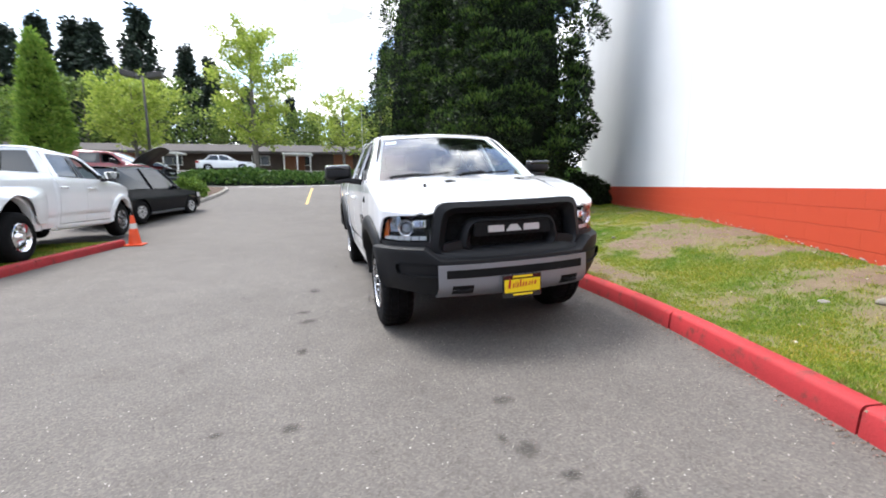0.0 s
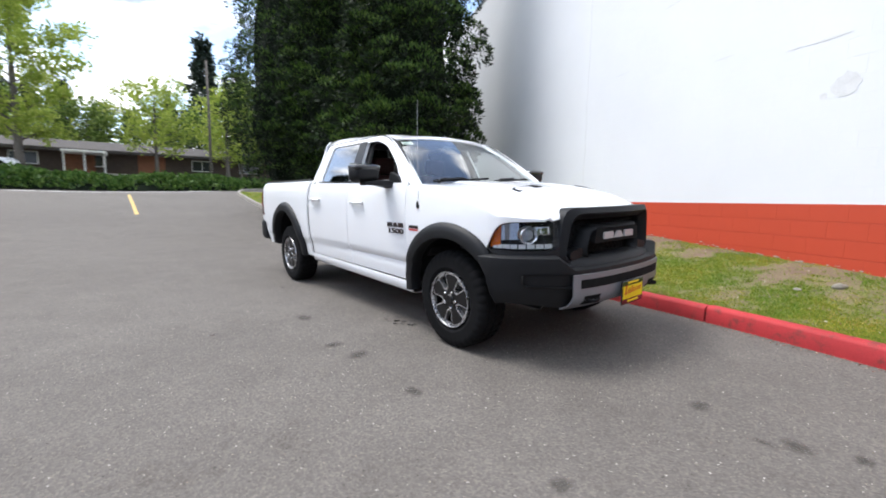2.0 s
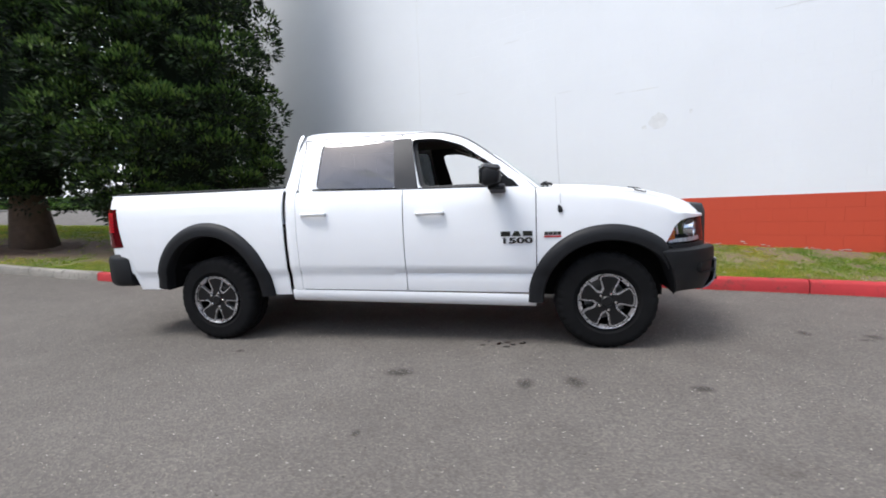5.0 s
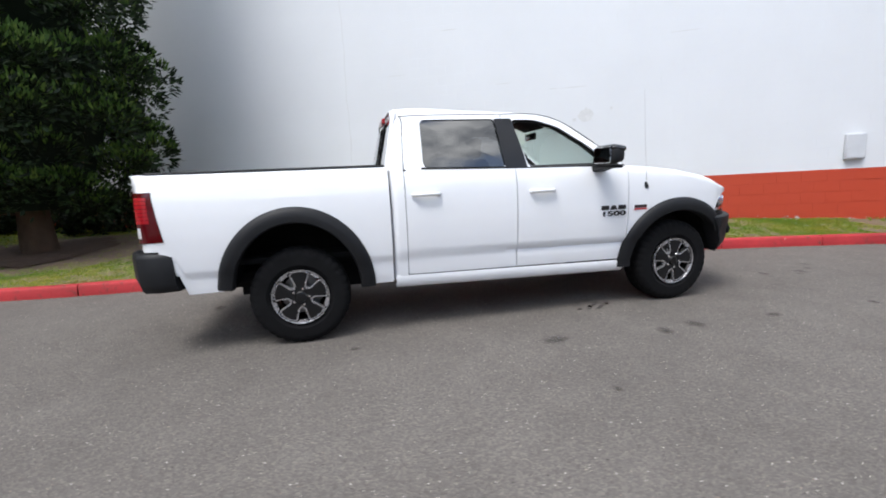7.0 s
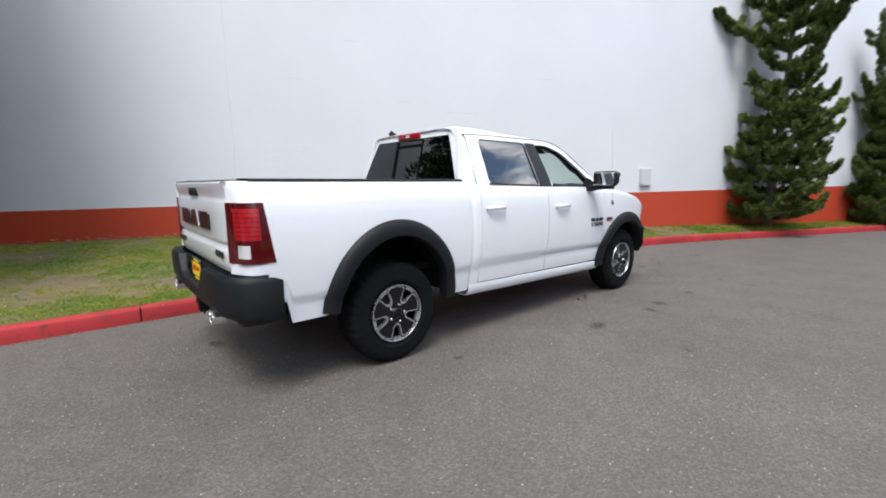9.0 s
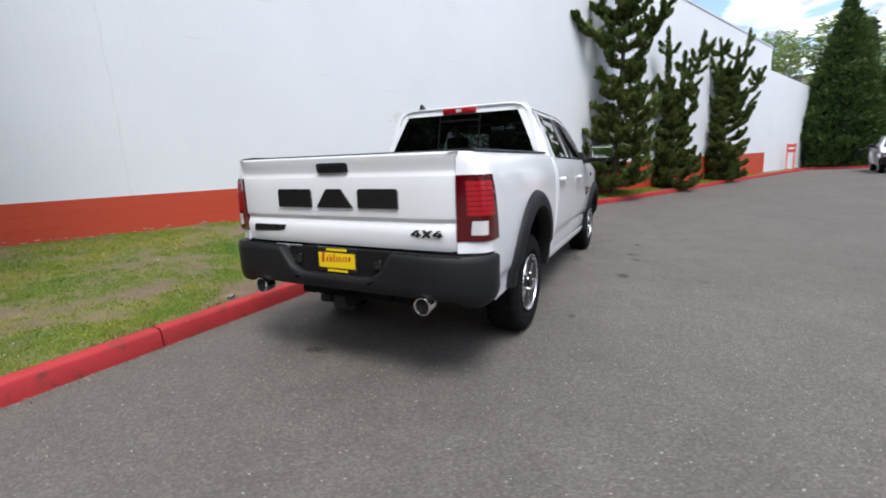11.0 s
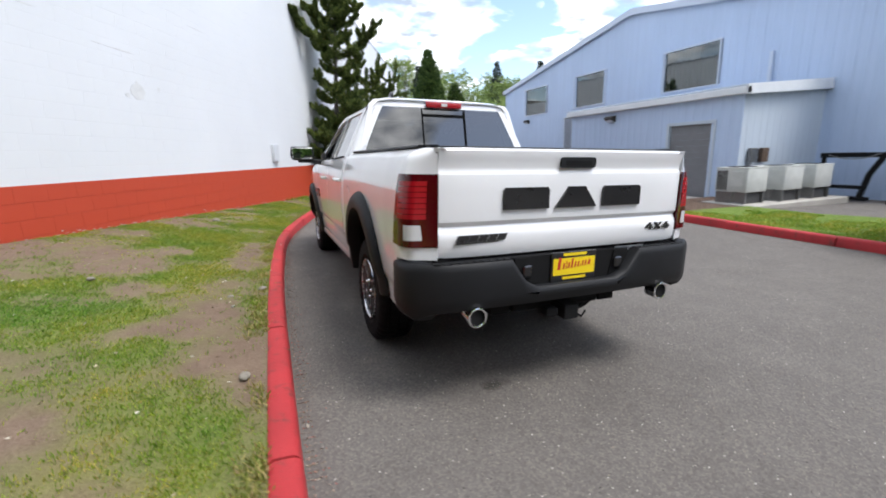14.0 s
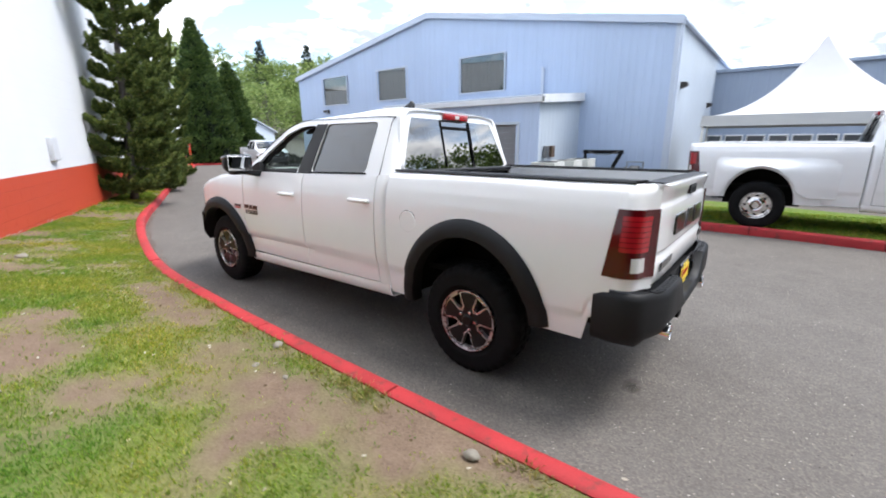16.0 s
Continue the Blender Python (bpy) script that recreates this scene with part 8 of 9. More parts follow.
def steel_wheel_meshes():
    h = WW / 2
    out = {"tyre": ROAD_TYRE}
    bm = bmesh.new()
    add_lathe(bm, [(h - 0.002, 0.235), (h + 0.006, 0.228), (h - 0.015, 0.215), (h - 0.06, 0.2), (h - 0.075, 0.15), (h - 0.055, 0.10), (h - 0.04, 0.075), (h + 0.0, 0.06), (h + 0.02, 0.05), (h + 0.02, 0.0)], 40, "x", (0, 0, 0), False)
    out["rim"] = mesh_of(bm, "rim", CHROME, True, 40)
    bm = bmesh.new()
    for k in range(8):
        a = 2 * math.pi * k / 8
        add_lathe(bm, [(h - 0.066, 0.022), (h - 0.064, 0.0)], 10, "x", (0, 0.165 * math.cos(a), 0.165 * math.sin(a)))
    out["hand_hole"] = mesh_of(bm, "hand_hole", UNDER)
    return out


STEEL_WHEEL = steel_wheel_meshes()
GREY_PLASTIC = plain("grey_plastic", (0.05, 0.05, 0.052), 0.5)
NO_BADGES = {k: None for k in ("door_badge", "number_badge", "engine_badge", "engine_badge_red", "tailgate_badge", "trim_badge", "drive_badge", "plate_frame", "skid_plate", "hood_scoop", "vent_slat", "antenna_base", "roof_fin", "tow_hook", "price_sticker")}


def other_pickup(at, paint_mat, label, swaps, wheels=None, name="parked_pickup"):
    p = empty(name, at, label, "pickup truck")
    build_pickup(p, paint_mat, False, wheels)
    restyle(p, {**NO_BADGES, "privacy_glass": GLASS_D, "rear_pane": GLASS_D, "slider_pane": GLASS_D, **swaps})
    return p


DUALLY_M = pose(-7.44, 5.0, ground_z(-7.0, 4.0) + 0.125, 0, 0, 180) @ Matrix.Diagonal((1.04, 1.05, 1.06, 1))
dually = other_pickup(DUALLY_M, WHITE_PAINT, "white crew cab pickup with double rear wheels on the grass strip", {"wheel_flare": WHITE_PAINT, "rear_bumper": CHROME, "front_bumper": CHROME, "step_tread": None, "exhaust_tip": None, "exhaust_inside": None, "light_pod": None, "recess_plate": None, "plate_recess": None, "rail_cap": WHITE_PAINT, "tailgate_cap": WHITE_PAINT, "park_sensor": None}, STEEL_WHEEL, "dual_wheel_pickup")
for s in (-1, 1):
    # wide rear fender over the double wheels
    rows = []
    for y in spread(1.1, 2.46, 24):
        k = math.sin(math.pi * (y - 1.1) / 1.36) ** 0.55
        a = arch_z((1.778, 0.45, 0.54, 0.62), y)
        z0 = a if a > 0.56 else 0.56
        rows.append([(s * (side_x(y, z) + 0.17 * k * (1 - smooth01((z - 1.0) / 0.22)) - 0.004), y, z) for z in spread(z0, 1.235, 10)])
    f = part("wide_fender", shell(rows, 0.012), WHITE_PAINT, dually, "white flared rear fender", smooth=True, angle=50)
    bm = lathe([(0.0, 0.014), (0.008, 0.012)], 8, "x", (s * (side_x(1.2, 0.8) + 0.01), 1.16, 0.83))
    part("marker_lamp", bm, AMBER, f)
    put_wheel(dually, s * 0.98, 1.778, 0.40, 0 if s > 0 else 180, 0, STEEL_WHEEL)
# eight-foot bed: the cab and nose stand farther forward
remap(dually, lambda x, y: y - 0.53 * min(1.0, max(0.0, (1.25 - y) / 0.22)))
part("rear_step", box(-0.9, 0.9, 3.0, 3.14, 0.50, 0.56, 0.01), UNDER, dually)

RED_PAINT = paint("dark_red_car_paint", (0.22, 0.008, 0.012))
BLACK_PAINT = plain("black_car_paint", (0.004, 0.0045, 0.0065), 0.22, coat=0.03, spec=0.1)
SILVER_PAINT = paint("silver_car_paint", (0.45, 0.46, 0.47), 0.3)
GREY_PAINT = paint("grey_car_paint", (0.12, 0.125, 0.13), 0.3)
red = other_pickup(pose(-10.6, 17.6, ground_z(-10.9, 17.6) + 0.25, 0, 0, 82), RED_PAINT, "dark red pickup with its hood raised", {"wheel_flare": RED_PAINT}, None, "red_pickup")
for o in red.children:
    if o.name.split(".")[0] == "hood":
        o.matrix_local = Matrix.Translation((0, -1.42, 1.35)) @ Matrix.Rotation(radians(-48), 4, "X") @ Matrix.Translation((0, 1.42, -1.35))
        o.data = o.data.copy()
        o.data.materials.clear()
        o.data.materials.append(GREY_PLASTIC)
other_pickup(pose(-13.7, -26.6, ground_z(-13.7, -26.6), 0, 0, 166), WHITE_PAINT, "white pickup facing up the drive", {"wheel_flare": WHITE_PAINT, "rear_bumper": PLASTIC}, STEEL_WHEEL, "far_white_pickup")


def small_car(name, at, paint_mat, label, length=4.5, width=1.84, height=1.68, suv=True, wheels=True):
    """Hatchback or saloon: sides with wheel arches, bonnet, glasshouse, lamps, nose towards -y."""
    c = empty(name, at, label, "car")
    hw, hl = width / 2, length / 2
    wb = length * 0.60
    fa, ra = -wb / 2 - 0.05, wb / 2 - 0.05
    belt, deck = (1.02, 1.0) if suv else (0.92, 0.95)
    wr = 0.35 if suv else 0.315
    shoulder = [(-hl, 0.62), (-hl + 0.12, 0.80), (-hl + 0.9, belt - 0.08), (fa + 0.75, belt), (ra, belt + 0.05), (hl - 0.15, belt + (0.03 if suv else 0.02)), (hl, belt - 0.06)]

    def half(y, z):
        e = max(0.0, abs(y) - hl + 0.55) / 0.55
        return hw - 0.14 * e * e - 0.05 * smooth01((z - 0.75) / 0.3) - 0.05 * smooth01((0.45 - z) / 0.2)
    for s in (-1, 1):
        rows = []
        for y in spread(-hl, hl, 60):
            z0 = 0.26
            for ax in (fa, ra):
                q = (y - ax) / (wr + 0.06)
                if abs(q) < 1:
                    z0 = max(z0, wr + (wr + 0.06) * math.sqrt(1 - q * q))
            z1 = lerp_table(shoulder, y)
            rows.append([(s * half(y, z), y, z) for z in spread(z0, max(z1, z0 + 0.02), 8)])
        part("body_side", shell(rows, 0.012), paint_mat, c, smooth=True, angle=40)
        part("sill", box(s * (hw - 0.07), s * (hw - 0.02), fa + wr + 0.1, ra - wr - 0.1, 0.22, 0.30, 0.01), GREY_PLASTIC, c)
        for ax in (fa, ra):
            w = new("wheel")
            w.parent = c
            w.matrix_local = pose(s * (hw - 0.13), ax, wr, 0, 0, 0 if s > 0 else 180) @ Matrix.Diagonal((0.85, wr / WR, wr / WR, 1))
            for nm in ("tyre", "rim_barrel", "rim_lip", "spoke", "hub_cap"):
                piece(nm, ROAD_TYRE if nm == "tyre" else WHEEL[nm], w, Matrix())
    n = 16

    def across(y, z, drop=0.03, hwf=None):
        h = half(y, z)
        return [(h * t, y, z + drop * (1 - t * t)) for t in spread(-1, 1, n)]
    wsb = fa + 0.62
    part("bonnet", shell([across(y, lerp_table(shoulder, y) - 0.001) for y in spread(-hl + 0.04, wsb, 12)], 0.01), paint_mat, c, smooth=True, angle=60)
    back = hl - (0.12 if suv else 0.75)
    if not suv:
        part("boot_lid", shell([across(y, lerp_table(shoulder, y) - 0.001) for y in spread(back, hl - 0.02, 8)], 0.01), paint_mat, c, smooth=True, angle=60)
    for yy, nm in ((-hl, "front_bumper"), (hl, "rear_bumper")):
        sg = -1 if yy < 0 else 1
        top = 0.62 if sg < 0 else belt - 0.06
        rows = [[(half(yy, z) * t * 0.99, yy + sg * (0.06 * (1 - t * t) + o), z) for t in spread(-1, 1, n)] for z, o in ((0.26, -0.08), (0.38, 0.0), (0.55, 0.02), (top, -0.01))]
        part(nm, shell(rows, 0.012), paint_mat, c, smooth=True, angle=50)
        for s in (-1, 1):
            if sg < 0:
                rows = [[(s * half(y, z) * 1.004, y, z) for z in spread(0.66, lerp_table(shoulder, y) - 0.02, 3)] for y in spread(-hl + 0.04, -hl + 0.45, 5)]
                part("headlight", shell(rows, 0.02), CLEAR_LENS, c, "clear headlight")
            else:
                rows = [[(s * half(y, z) * 1.004, y, z) for z in spread(0.72, belt - 0.02, 3)] for y in spread(hl - 0.3, hl - 0.01, 5)]
                part("rear_light", shell(rows, 0.02), RED_LENS, c, "red rear light")
    part("grille", box(-0.42, 0.42, -hl - 0.06, -hl - 0.02, 0.42, 0.58, 0.01), GLOSS_BLACK, c)
    # glasshouse and roof
    yt0, yt1 = wsb + (0.72 if suv else 0.8), back - (0.25 if suv else 0.45)
    low = [(s_, y, lerp_table(shoulder, y)) for s_, y in ((-1, wsb), (-1, wsb + 0.5), (-1, (wsb + back) / 2), (-1, back), (1, back), (1, (wsb + back) / 2), (1, wsb + 0.5), (1, wsb))]
    ring0 = [(s_ * half(y, 1.0) * 0.985, y, z) for s_, y, z in low]
    tops = [(-1, yt0), (-1, yt0 + 0.25), (-1, (yt0 + yt1) / 2), (-1, yt1), (1, yt1), (1, (yt0 + yt1) / 2), (1, yt0 + 0.25), (1, yt0)]
    ring1 = [(s_ * (hw - 0.27), y, height - 0.06 - (0.03 if y < yt0 + 0.1 else 0)) for s_, y in tops]
    bm = bmesh.new()
    add_rings(bm, [ring0, ring1], True, False)
    part("side_glass", bm, GLASS_D, c)
    for i in (0, 2, 3, 4, 5, 7):
        a, b = Vector(ring0[i]), Vector(ring1[i])
        o = Vector((a.x * 0.012, 0, 0))
        part("pillar", tube([a + o, b + o], 0.035, 6), paint_mat, c)
    rows = [[((hw - 0.26) * t, y, height - 0.075 + (0.075) * (1 - abs(t) ** 4) - 0.03 * smooth01((yt0 + 0.2 - y) / 0.2)) for t in spread(-1, 1, 12)] for y in spread(yt0 - 0.03, yt1 + 0.06, 8)]
    part("roof", shell(rows, 0.015), paint_mat, c, smooth=True, angle=60)
    for s in (-1, 1):
        part("door_mirror", box(s * (hw - 0.06), s * (hw + 0.1), wsb + 0.3, wsb + 0.42, 1.0, 1.13, 0.03, 2), paint_mat, c, smooth=True, angle=50)
        if suv:
            part("roof_rail", tube([(s * (hw - 0.3), yt0 + 0.2, height - 0.03), (s * (hw - 0.3), (yt0 + yt1) / 2, height + 0.02), (s * (hw - 0.3), yt1 - 0.1, height - 0.03)], 0.014, 6), GREY_PLASTIC, c)
        for yy in ((wsb + back) / 2 - 0.75, (wsb + back) / 2 + 0.25):
            part("door_handle", box(s * (half(yy, 0.9) - 0.005), s * (half(yy, 0.9) + 0.025), yy, yy + 0.18, 0.86, 0.89, 0.006), paint_mat, c)
    part("underside", box(-hw + 0.2, hw - 0.2, -hl + 0.2, hl - 0.2, 0.2, 0.6), UNDER, c)
    part("cabin_seats", box(-hw + 0.25, hw - 0.25, wsb + 0.6, back - 0.5, 0.6, 1.12, 0.1, 2), CABIN, c)
    return c


small_car("black_suv", pose(-7.3, 11.4, ground_z(-7.3, 11.4), -2.0, 0, 164), BLACK_PAINT, "black compact suv parked at the kerb", 4.5, 1.84, 1.76)
far_cars = [((-9.2, 37.5), 88, WHITE_PAINT, False, "white saloon parked above the ivy bank"), ((-12.5, 31.0), 96, SILVER_PAINT, True, "silver people carrier parked above the bank"), ((-14.6, 29.5), 92, GREY_PAINT, True, "grey suv parked above the bank"),
            ((-17.5, 21.0), 90, WHITE_PAINT, True, "white suv in the car park")]
for (x, y), rz, pm, suv, lab in far_cars:
    small_car("parked_car", pose(x, y, ground_z(x, y), 0, 0, rz), pm, lab, 4.7, 1.84, 1.68 if suv else 1.45, suv)
small_car("parked_car", pose(-20.0, -42.0, ground_z(-20, -42), 0, 0, 170), WHITE_PAINT, "white suv behind the far pickup", 4.7, 1.85, 1.72, True)
small_car("parked_car", pose(-18.9, -39.0, ground_z(-18.9, -39.0), 0, 0, 150), RED_PAINT, "red suv near the end of the drive", 4.5, 1.85, 1.65, True)

# ---- traffic cone ----
ORANGE = varied("cone_orange", (0.75, 0.075, 0.012), 0.15, 6, 80, 0.55)
cone = empty("traffic_cone", pose(-5.66, 5.9, ground_z(-5.66, 5.9)), "orange traffic cone at the end of the red kerb", "traffic cone")
part("base", box(-0.19, 0.19, -0.19, 0.19, 0.0, 0.035, 0.012, 2), ORANGE, cone, smooth=True, angle=40)
part("body", lathe([(0.03, 0.14), (0.06, 0.13), (0.70, 0.035), (0.71, 0.03), (0.70, 0.022)], 24, "z"), ORANGE, cone, smooth=True, angle=50)
bm = lathe([(0.40, 0.0835), (0.52, 0.0655)], 24, "z", (0, 0, 0), False)
part("collar", bm, plain("worn_white_band", (0.6, 0.58, 0.55), 0.6), cone, "worn white band", smooth=True)

# ---- long house across the street ----
BRICK = varied("brown_brick", (0.22, 0.09, 0.05), 0.3, 9, 60, 0.9, 0.5, 0.01, "World")
ROOFING = varied("brown_grey_roofing", (0.06, 0.052, 0.048), 0.2, 2, 40, 0.9, 0.4, 0.01, "World")
DARKWALL = varied("dark_brown_boards", (0.07, 0.05, 0.04), 0.25, 5, 60, 0.85, 0.3, 0.01, "World")
WHITE_TRIM = plain("white_trim", (0.75, 0.75, 0.73), 0.5)
LH_Z = 2.95
house = empty("long_house", pose(-8, 47.0, LH_Z, 0, 0, -4), "long low brown house with a grey roof and white window frames", "building")
part("wall", box(-38, 26, 0.0, 7.0, -0.5, 2.35), DARKWALL, house)
bm = bmesh.new()
add_prism(bm, [(-1.0, 2.2), (3.5, 3.35), (8, 2.2), (8, 2.05), (-1.0, 2.05)], "x", -39, 27)
part("roof", bm, ROOFING, house)
part("fascia", box(-39.05, 27.05, -1.06, -1.0, 1.98, 2.24), ROOFING, house)
for k, x in enumerate(spread(-36, 22, 13)):
    wd = empty("window")
    wd.parent = house
    part("frame", box(x, x + 1.9, -0.06, 0.0, 0.75, 1.85, 0.02), WHITE_TRIM, wd)
    part("pane", box(x + 0.08, x + 0.92, -0.075, -0.06, 0.83, 1.77), GLASS_D, wd)
    part("pane", box(x + 0.98, x + 1.82, -0.075, -0.06, 0.83, 1.77), GLASS_D, wd)
for x in (3.2, 8.6, -14.0):
    part("brick_panel", box(x, x + 2.2, -0.12, 0.0, -0.5, 2.1), BRICK, house)
for x0, x1 in ((3.4, 6.4), (-9.5, -6.6)):
    cp = empty("porch")
    cp.parent = house
    part("porch_roof", box(x0, x1, -3.4, -0.9, 1.75, 1.95, 0.03), WHITE_TRIM, cp, "white porch roof")
    for x in (x0 + 0.15, (x0 + x1) / 2, x1 - 0.15):
        part("post", box(x - 0.06, x + 0.06, -3.3, -3.18, -0.3, 1.75), WHITE_TRIM, cp)

# ---- street lamp and poles ----
STEEL_BROWN = plain("dark_bronze_pole", (0.045, 0.04, 0.036), 0.5, metal=0.3)
lampst = empty("street_lamp", pose(-13.6, 32.6, 2.0), "dark bronze car park lamp with two box heads", "street lamp")
part("pole", tube([(0, 0, -0.5), (0, 0, 7.6)], 0.11, 10, 0.08), STEEL_BROWN, lampst, smooth=True)
part("crossarm", box(-0.9, 0.9, -0.05, 0.05, 7.45, 7.55), STEEL_BROWN, lampst)
for s in (-1, 1):
    part("lamp_head", prism([(s * 0.35, 7.35), (s * 1.35, 7.55), (s * 1.35, 7.95), (s * 0.35, 7.75)], "y", -0.35, 0.35, 0.03), STEEL_BROWN, lampst)
pole = empty("utility_pole", pose(4.2, 33.0, 2.2), "slim grey utility pole beside the street", "pole")
part("shaft", tube([(0, 0, -0.5), (0.05, 0, 5.0), (0.0, 0, 9.2)], 0.11, 10, 0.08), TRUNK_G, pole, smooth=True)

# ---- road paint ----
bm = bmesh.new()
YEL = varied("worn_yellow_paint", (0.52, 0.37, 0.13), 0.25, 5, 60, 0.85, 0.3, 0.004, "World")
rows = [[(x - 1.94 + 0.03 * (y - 14.2), y, ground_z(x - 1.9, y) + 0.006) for x in (-0.06, 0.06)] for y in spread(14.0, 21.4, 16)]
add_grid(bm, rows)
thing("road_line_yellow", bm, YEL, "worn yellow centre line on the drive", "road marking", kind="structure")
bm = bmesh.new()
rows = [[(x, y, ground_z(x, y) + 0.006) for y in (23.6, 23.95)] for x in spread(-6.2, 2.8, 14)]
add_grid(bm, rows)
thing("road_line_white", bm, varied("worn_white_paint", (0.6, 0.6, 0.58), 0.2, 5, 60, 0.85, 0.3, 0.004, "World"), "worn white stop line on the drive", "road marking", kind="structure")

# ---- tent and the buildings behind it ----
CANVAS = varied("white_canvas", (0.5, 0.505, 0.515), 0.04, 2, 80, 0.7, 0.15, 0.003)
TX, TY, TZ, TH = -15.5, 3.95, -0.27, 3.0
tent = empty("canopy_tent", pose(TX, TY, TZ, 0, 0, 6), "white peaked canopy tent in the sales yard", "tent")
bm = bmesh.new()
rings = []
for k in range(12):
    t = k / 11
    r = TH * (1 - t)
    z = 2.52 + 2.38 * (t ** 2.1)
    m = 7
    ring = []
    for e in range(4):
        a0, a1 = radians(45 + 90 * e), radians(135 + 90 * e)
        for j in range(m):
            q = j / m
            x = (math.cos(a0) * (1 - q) + math.cos(a1) * q) * math.sqrt(2) * max(r, 0.03)
            y = (math.sin(a0) * (1 - q) + math.sin(a1) * q) * math.sqrt(2) * max(r, 0.03)
            sag = -0.12 * math.sin(math.pi * q) * t * (1 - t) * 4
            ring.append((x * (1 + sag * 0.3), y * (1 + sag * 0.3), z))
    rings.append(ring)
add_rings(bm, rings, True, False)
part("canopy", bm, CANVAS, tent, smooth=True)
bm = bmesh.new()
add_rings(bm, [[(s1 * TH * f, s2 * TH * f, z) for s1, s2 in ((-1, -1), (1, -1), (1, 1), (-1, 1))] for f, z in ((1.0, 2.53), (1.01, 2.22))], True, False)
bmesh.ops.subdivide_edges(bm, edges=bm.edges[:], cuts=5)
part("valance", bm, CANVAS, tent)
for s1 in (-1, 1):
    for s2 in (-1, 1):
        part("leg", tube([(s1 * TH * 0.98, s2 * TH * 0.98, 0), (s1 * TH * 0.98, s2 * TH * 0.98, 2.53)], 0.035, 8), WHITE_TRIM, tent)
part("finial", tube([(0, 0, 4.8), (0, 0, 5.0)], 0.03, 8, 0.015), WHITE_TRIM, tent)
hall = empty("far_blue_hall", label="long blue grey hall behind the tent", category="building", kind="structure")
BLUEGREY = siding_material("blue_grey_siding", (0.3, 0.36, 0.46))
bm = ribbed(-2, 14, -1.0, 5.0, 0.6)
for v in bm.verts:
    u, d, z = v.co
    v.co = (-26.0 + d, u, z)
part("front_wall", bm, BLUEGREY, hall)
part("roof", box(-40, -25.8, -2, 14, 5.0, 5.15), BLUEGREY, hall)
for k in range(13):
    y = -0.34 + k * 0.985
    wn = empty("hall_window")
    wn.parent = hall
    part("frame", box(-25.98, -25.9, y, y + 0.86, 0.5, 1.68, 0.02), WHITE_TRIM, wn)
    part("pane", box(-25.9, -25.88, y + 0.06, y + 0.8, 0.56, 1.62), GLASS_D, wn)
shed = empty("white_shed", pose(-22.6, -44.0, ground_z(-22.6, -44), 0, 0, 18), "white gabled shed with an open dark doorway", "building")
bm = bmesh.new()
add_prism(bm, [(-3.2, -0.2), (3.2, -0.2), (3.2, 2.9), (0, 4.2), (-3.2, 2.9)], "y", -6, 0)
part("wall", bm, PALE, shed)
bm = bmesh.new()
for s in (-1, 1):
    add_prism(bm, [(s * 3.5, 2.83), (0, 4.25), (0, 4.37), (s * 3.5, 2.95)], "y", -6.2, 0.25)
part("roof", bm, PALE, shed)
part("doorway", box(-1.0, 2.2, -0.02, 0.02, 0, 2.3), UNDER, shed)

# ---- building fittings ----
def wall_pack(x, y, z, ax="x"):
    lt = empty("wall_light", pose(x, y, z), "dark bronze wall light on the metal siding", "wall light", "wall lights")
    part("housing", prism([(0.0, -0.12), (0.22, -0.02), (0.24, 0.05), (0.2, 0.11), (0.0, 0.13)], "y", -0.2, 0.2, 0.01), STEEL_BROWN, lt)
    bm = bmesh.new()
    add_grid(bm, [[(0.02, y, -0.118), (0.21, y, -0.03)] for y in (-0.16, 0.16)])
    bmesh.ops.translate(bm, verts=bm.verts, vec=(0, 0, -0.004))
    part("lens", bm, CLEAR_LENS, lt)


wall_pack(BX + 0.02, -20.8, 3.45)
wall_pack(AX + 0.02, -8.86, 2.62)
for x, z in ((-16.6, 3.6), (-24.0, 3.2)):
    lt = empty("wall_light", pose(x, BY1 + 0.02, z, 0, 0, 90), "dark bronze wall light on the metal siding", "wall light", "wall lights")
    part("housing", prism([(0.0, -0.12), (0.22, -0.02), (0.24, 0.05), (0.2, 0.11), (0.0, 0.13)], "y", -0.2, 0.2, 0.01), STEEL_BROWN, lt)

ACGREY = varied("unit_grey_paint", (0.5, 0.51, 0.485), 0.12, 4, 60, 0.55)
pad_z = ground_z(-11.6, -2.5) + 0.12
bm = box(-13.7, -9.6, -3.4, -1.95, pad_z - 0.25, pad_z + 0.02, 0.02)
thing("equipment_pad", bm, CONCRETE, "pale concrete pad under the cooling units", "slab", kind="structure")


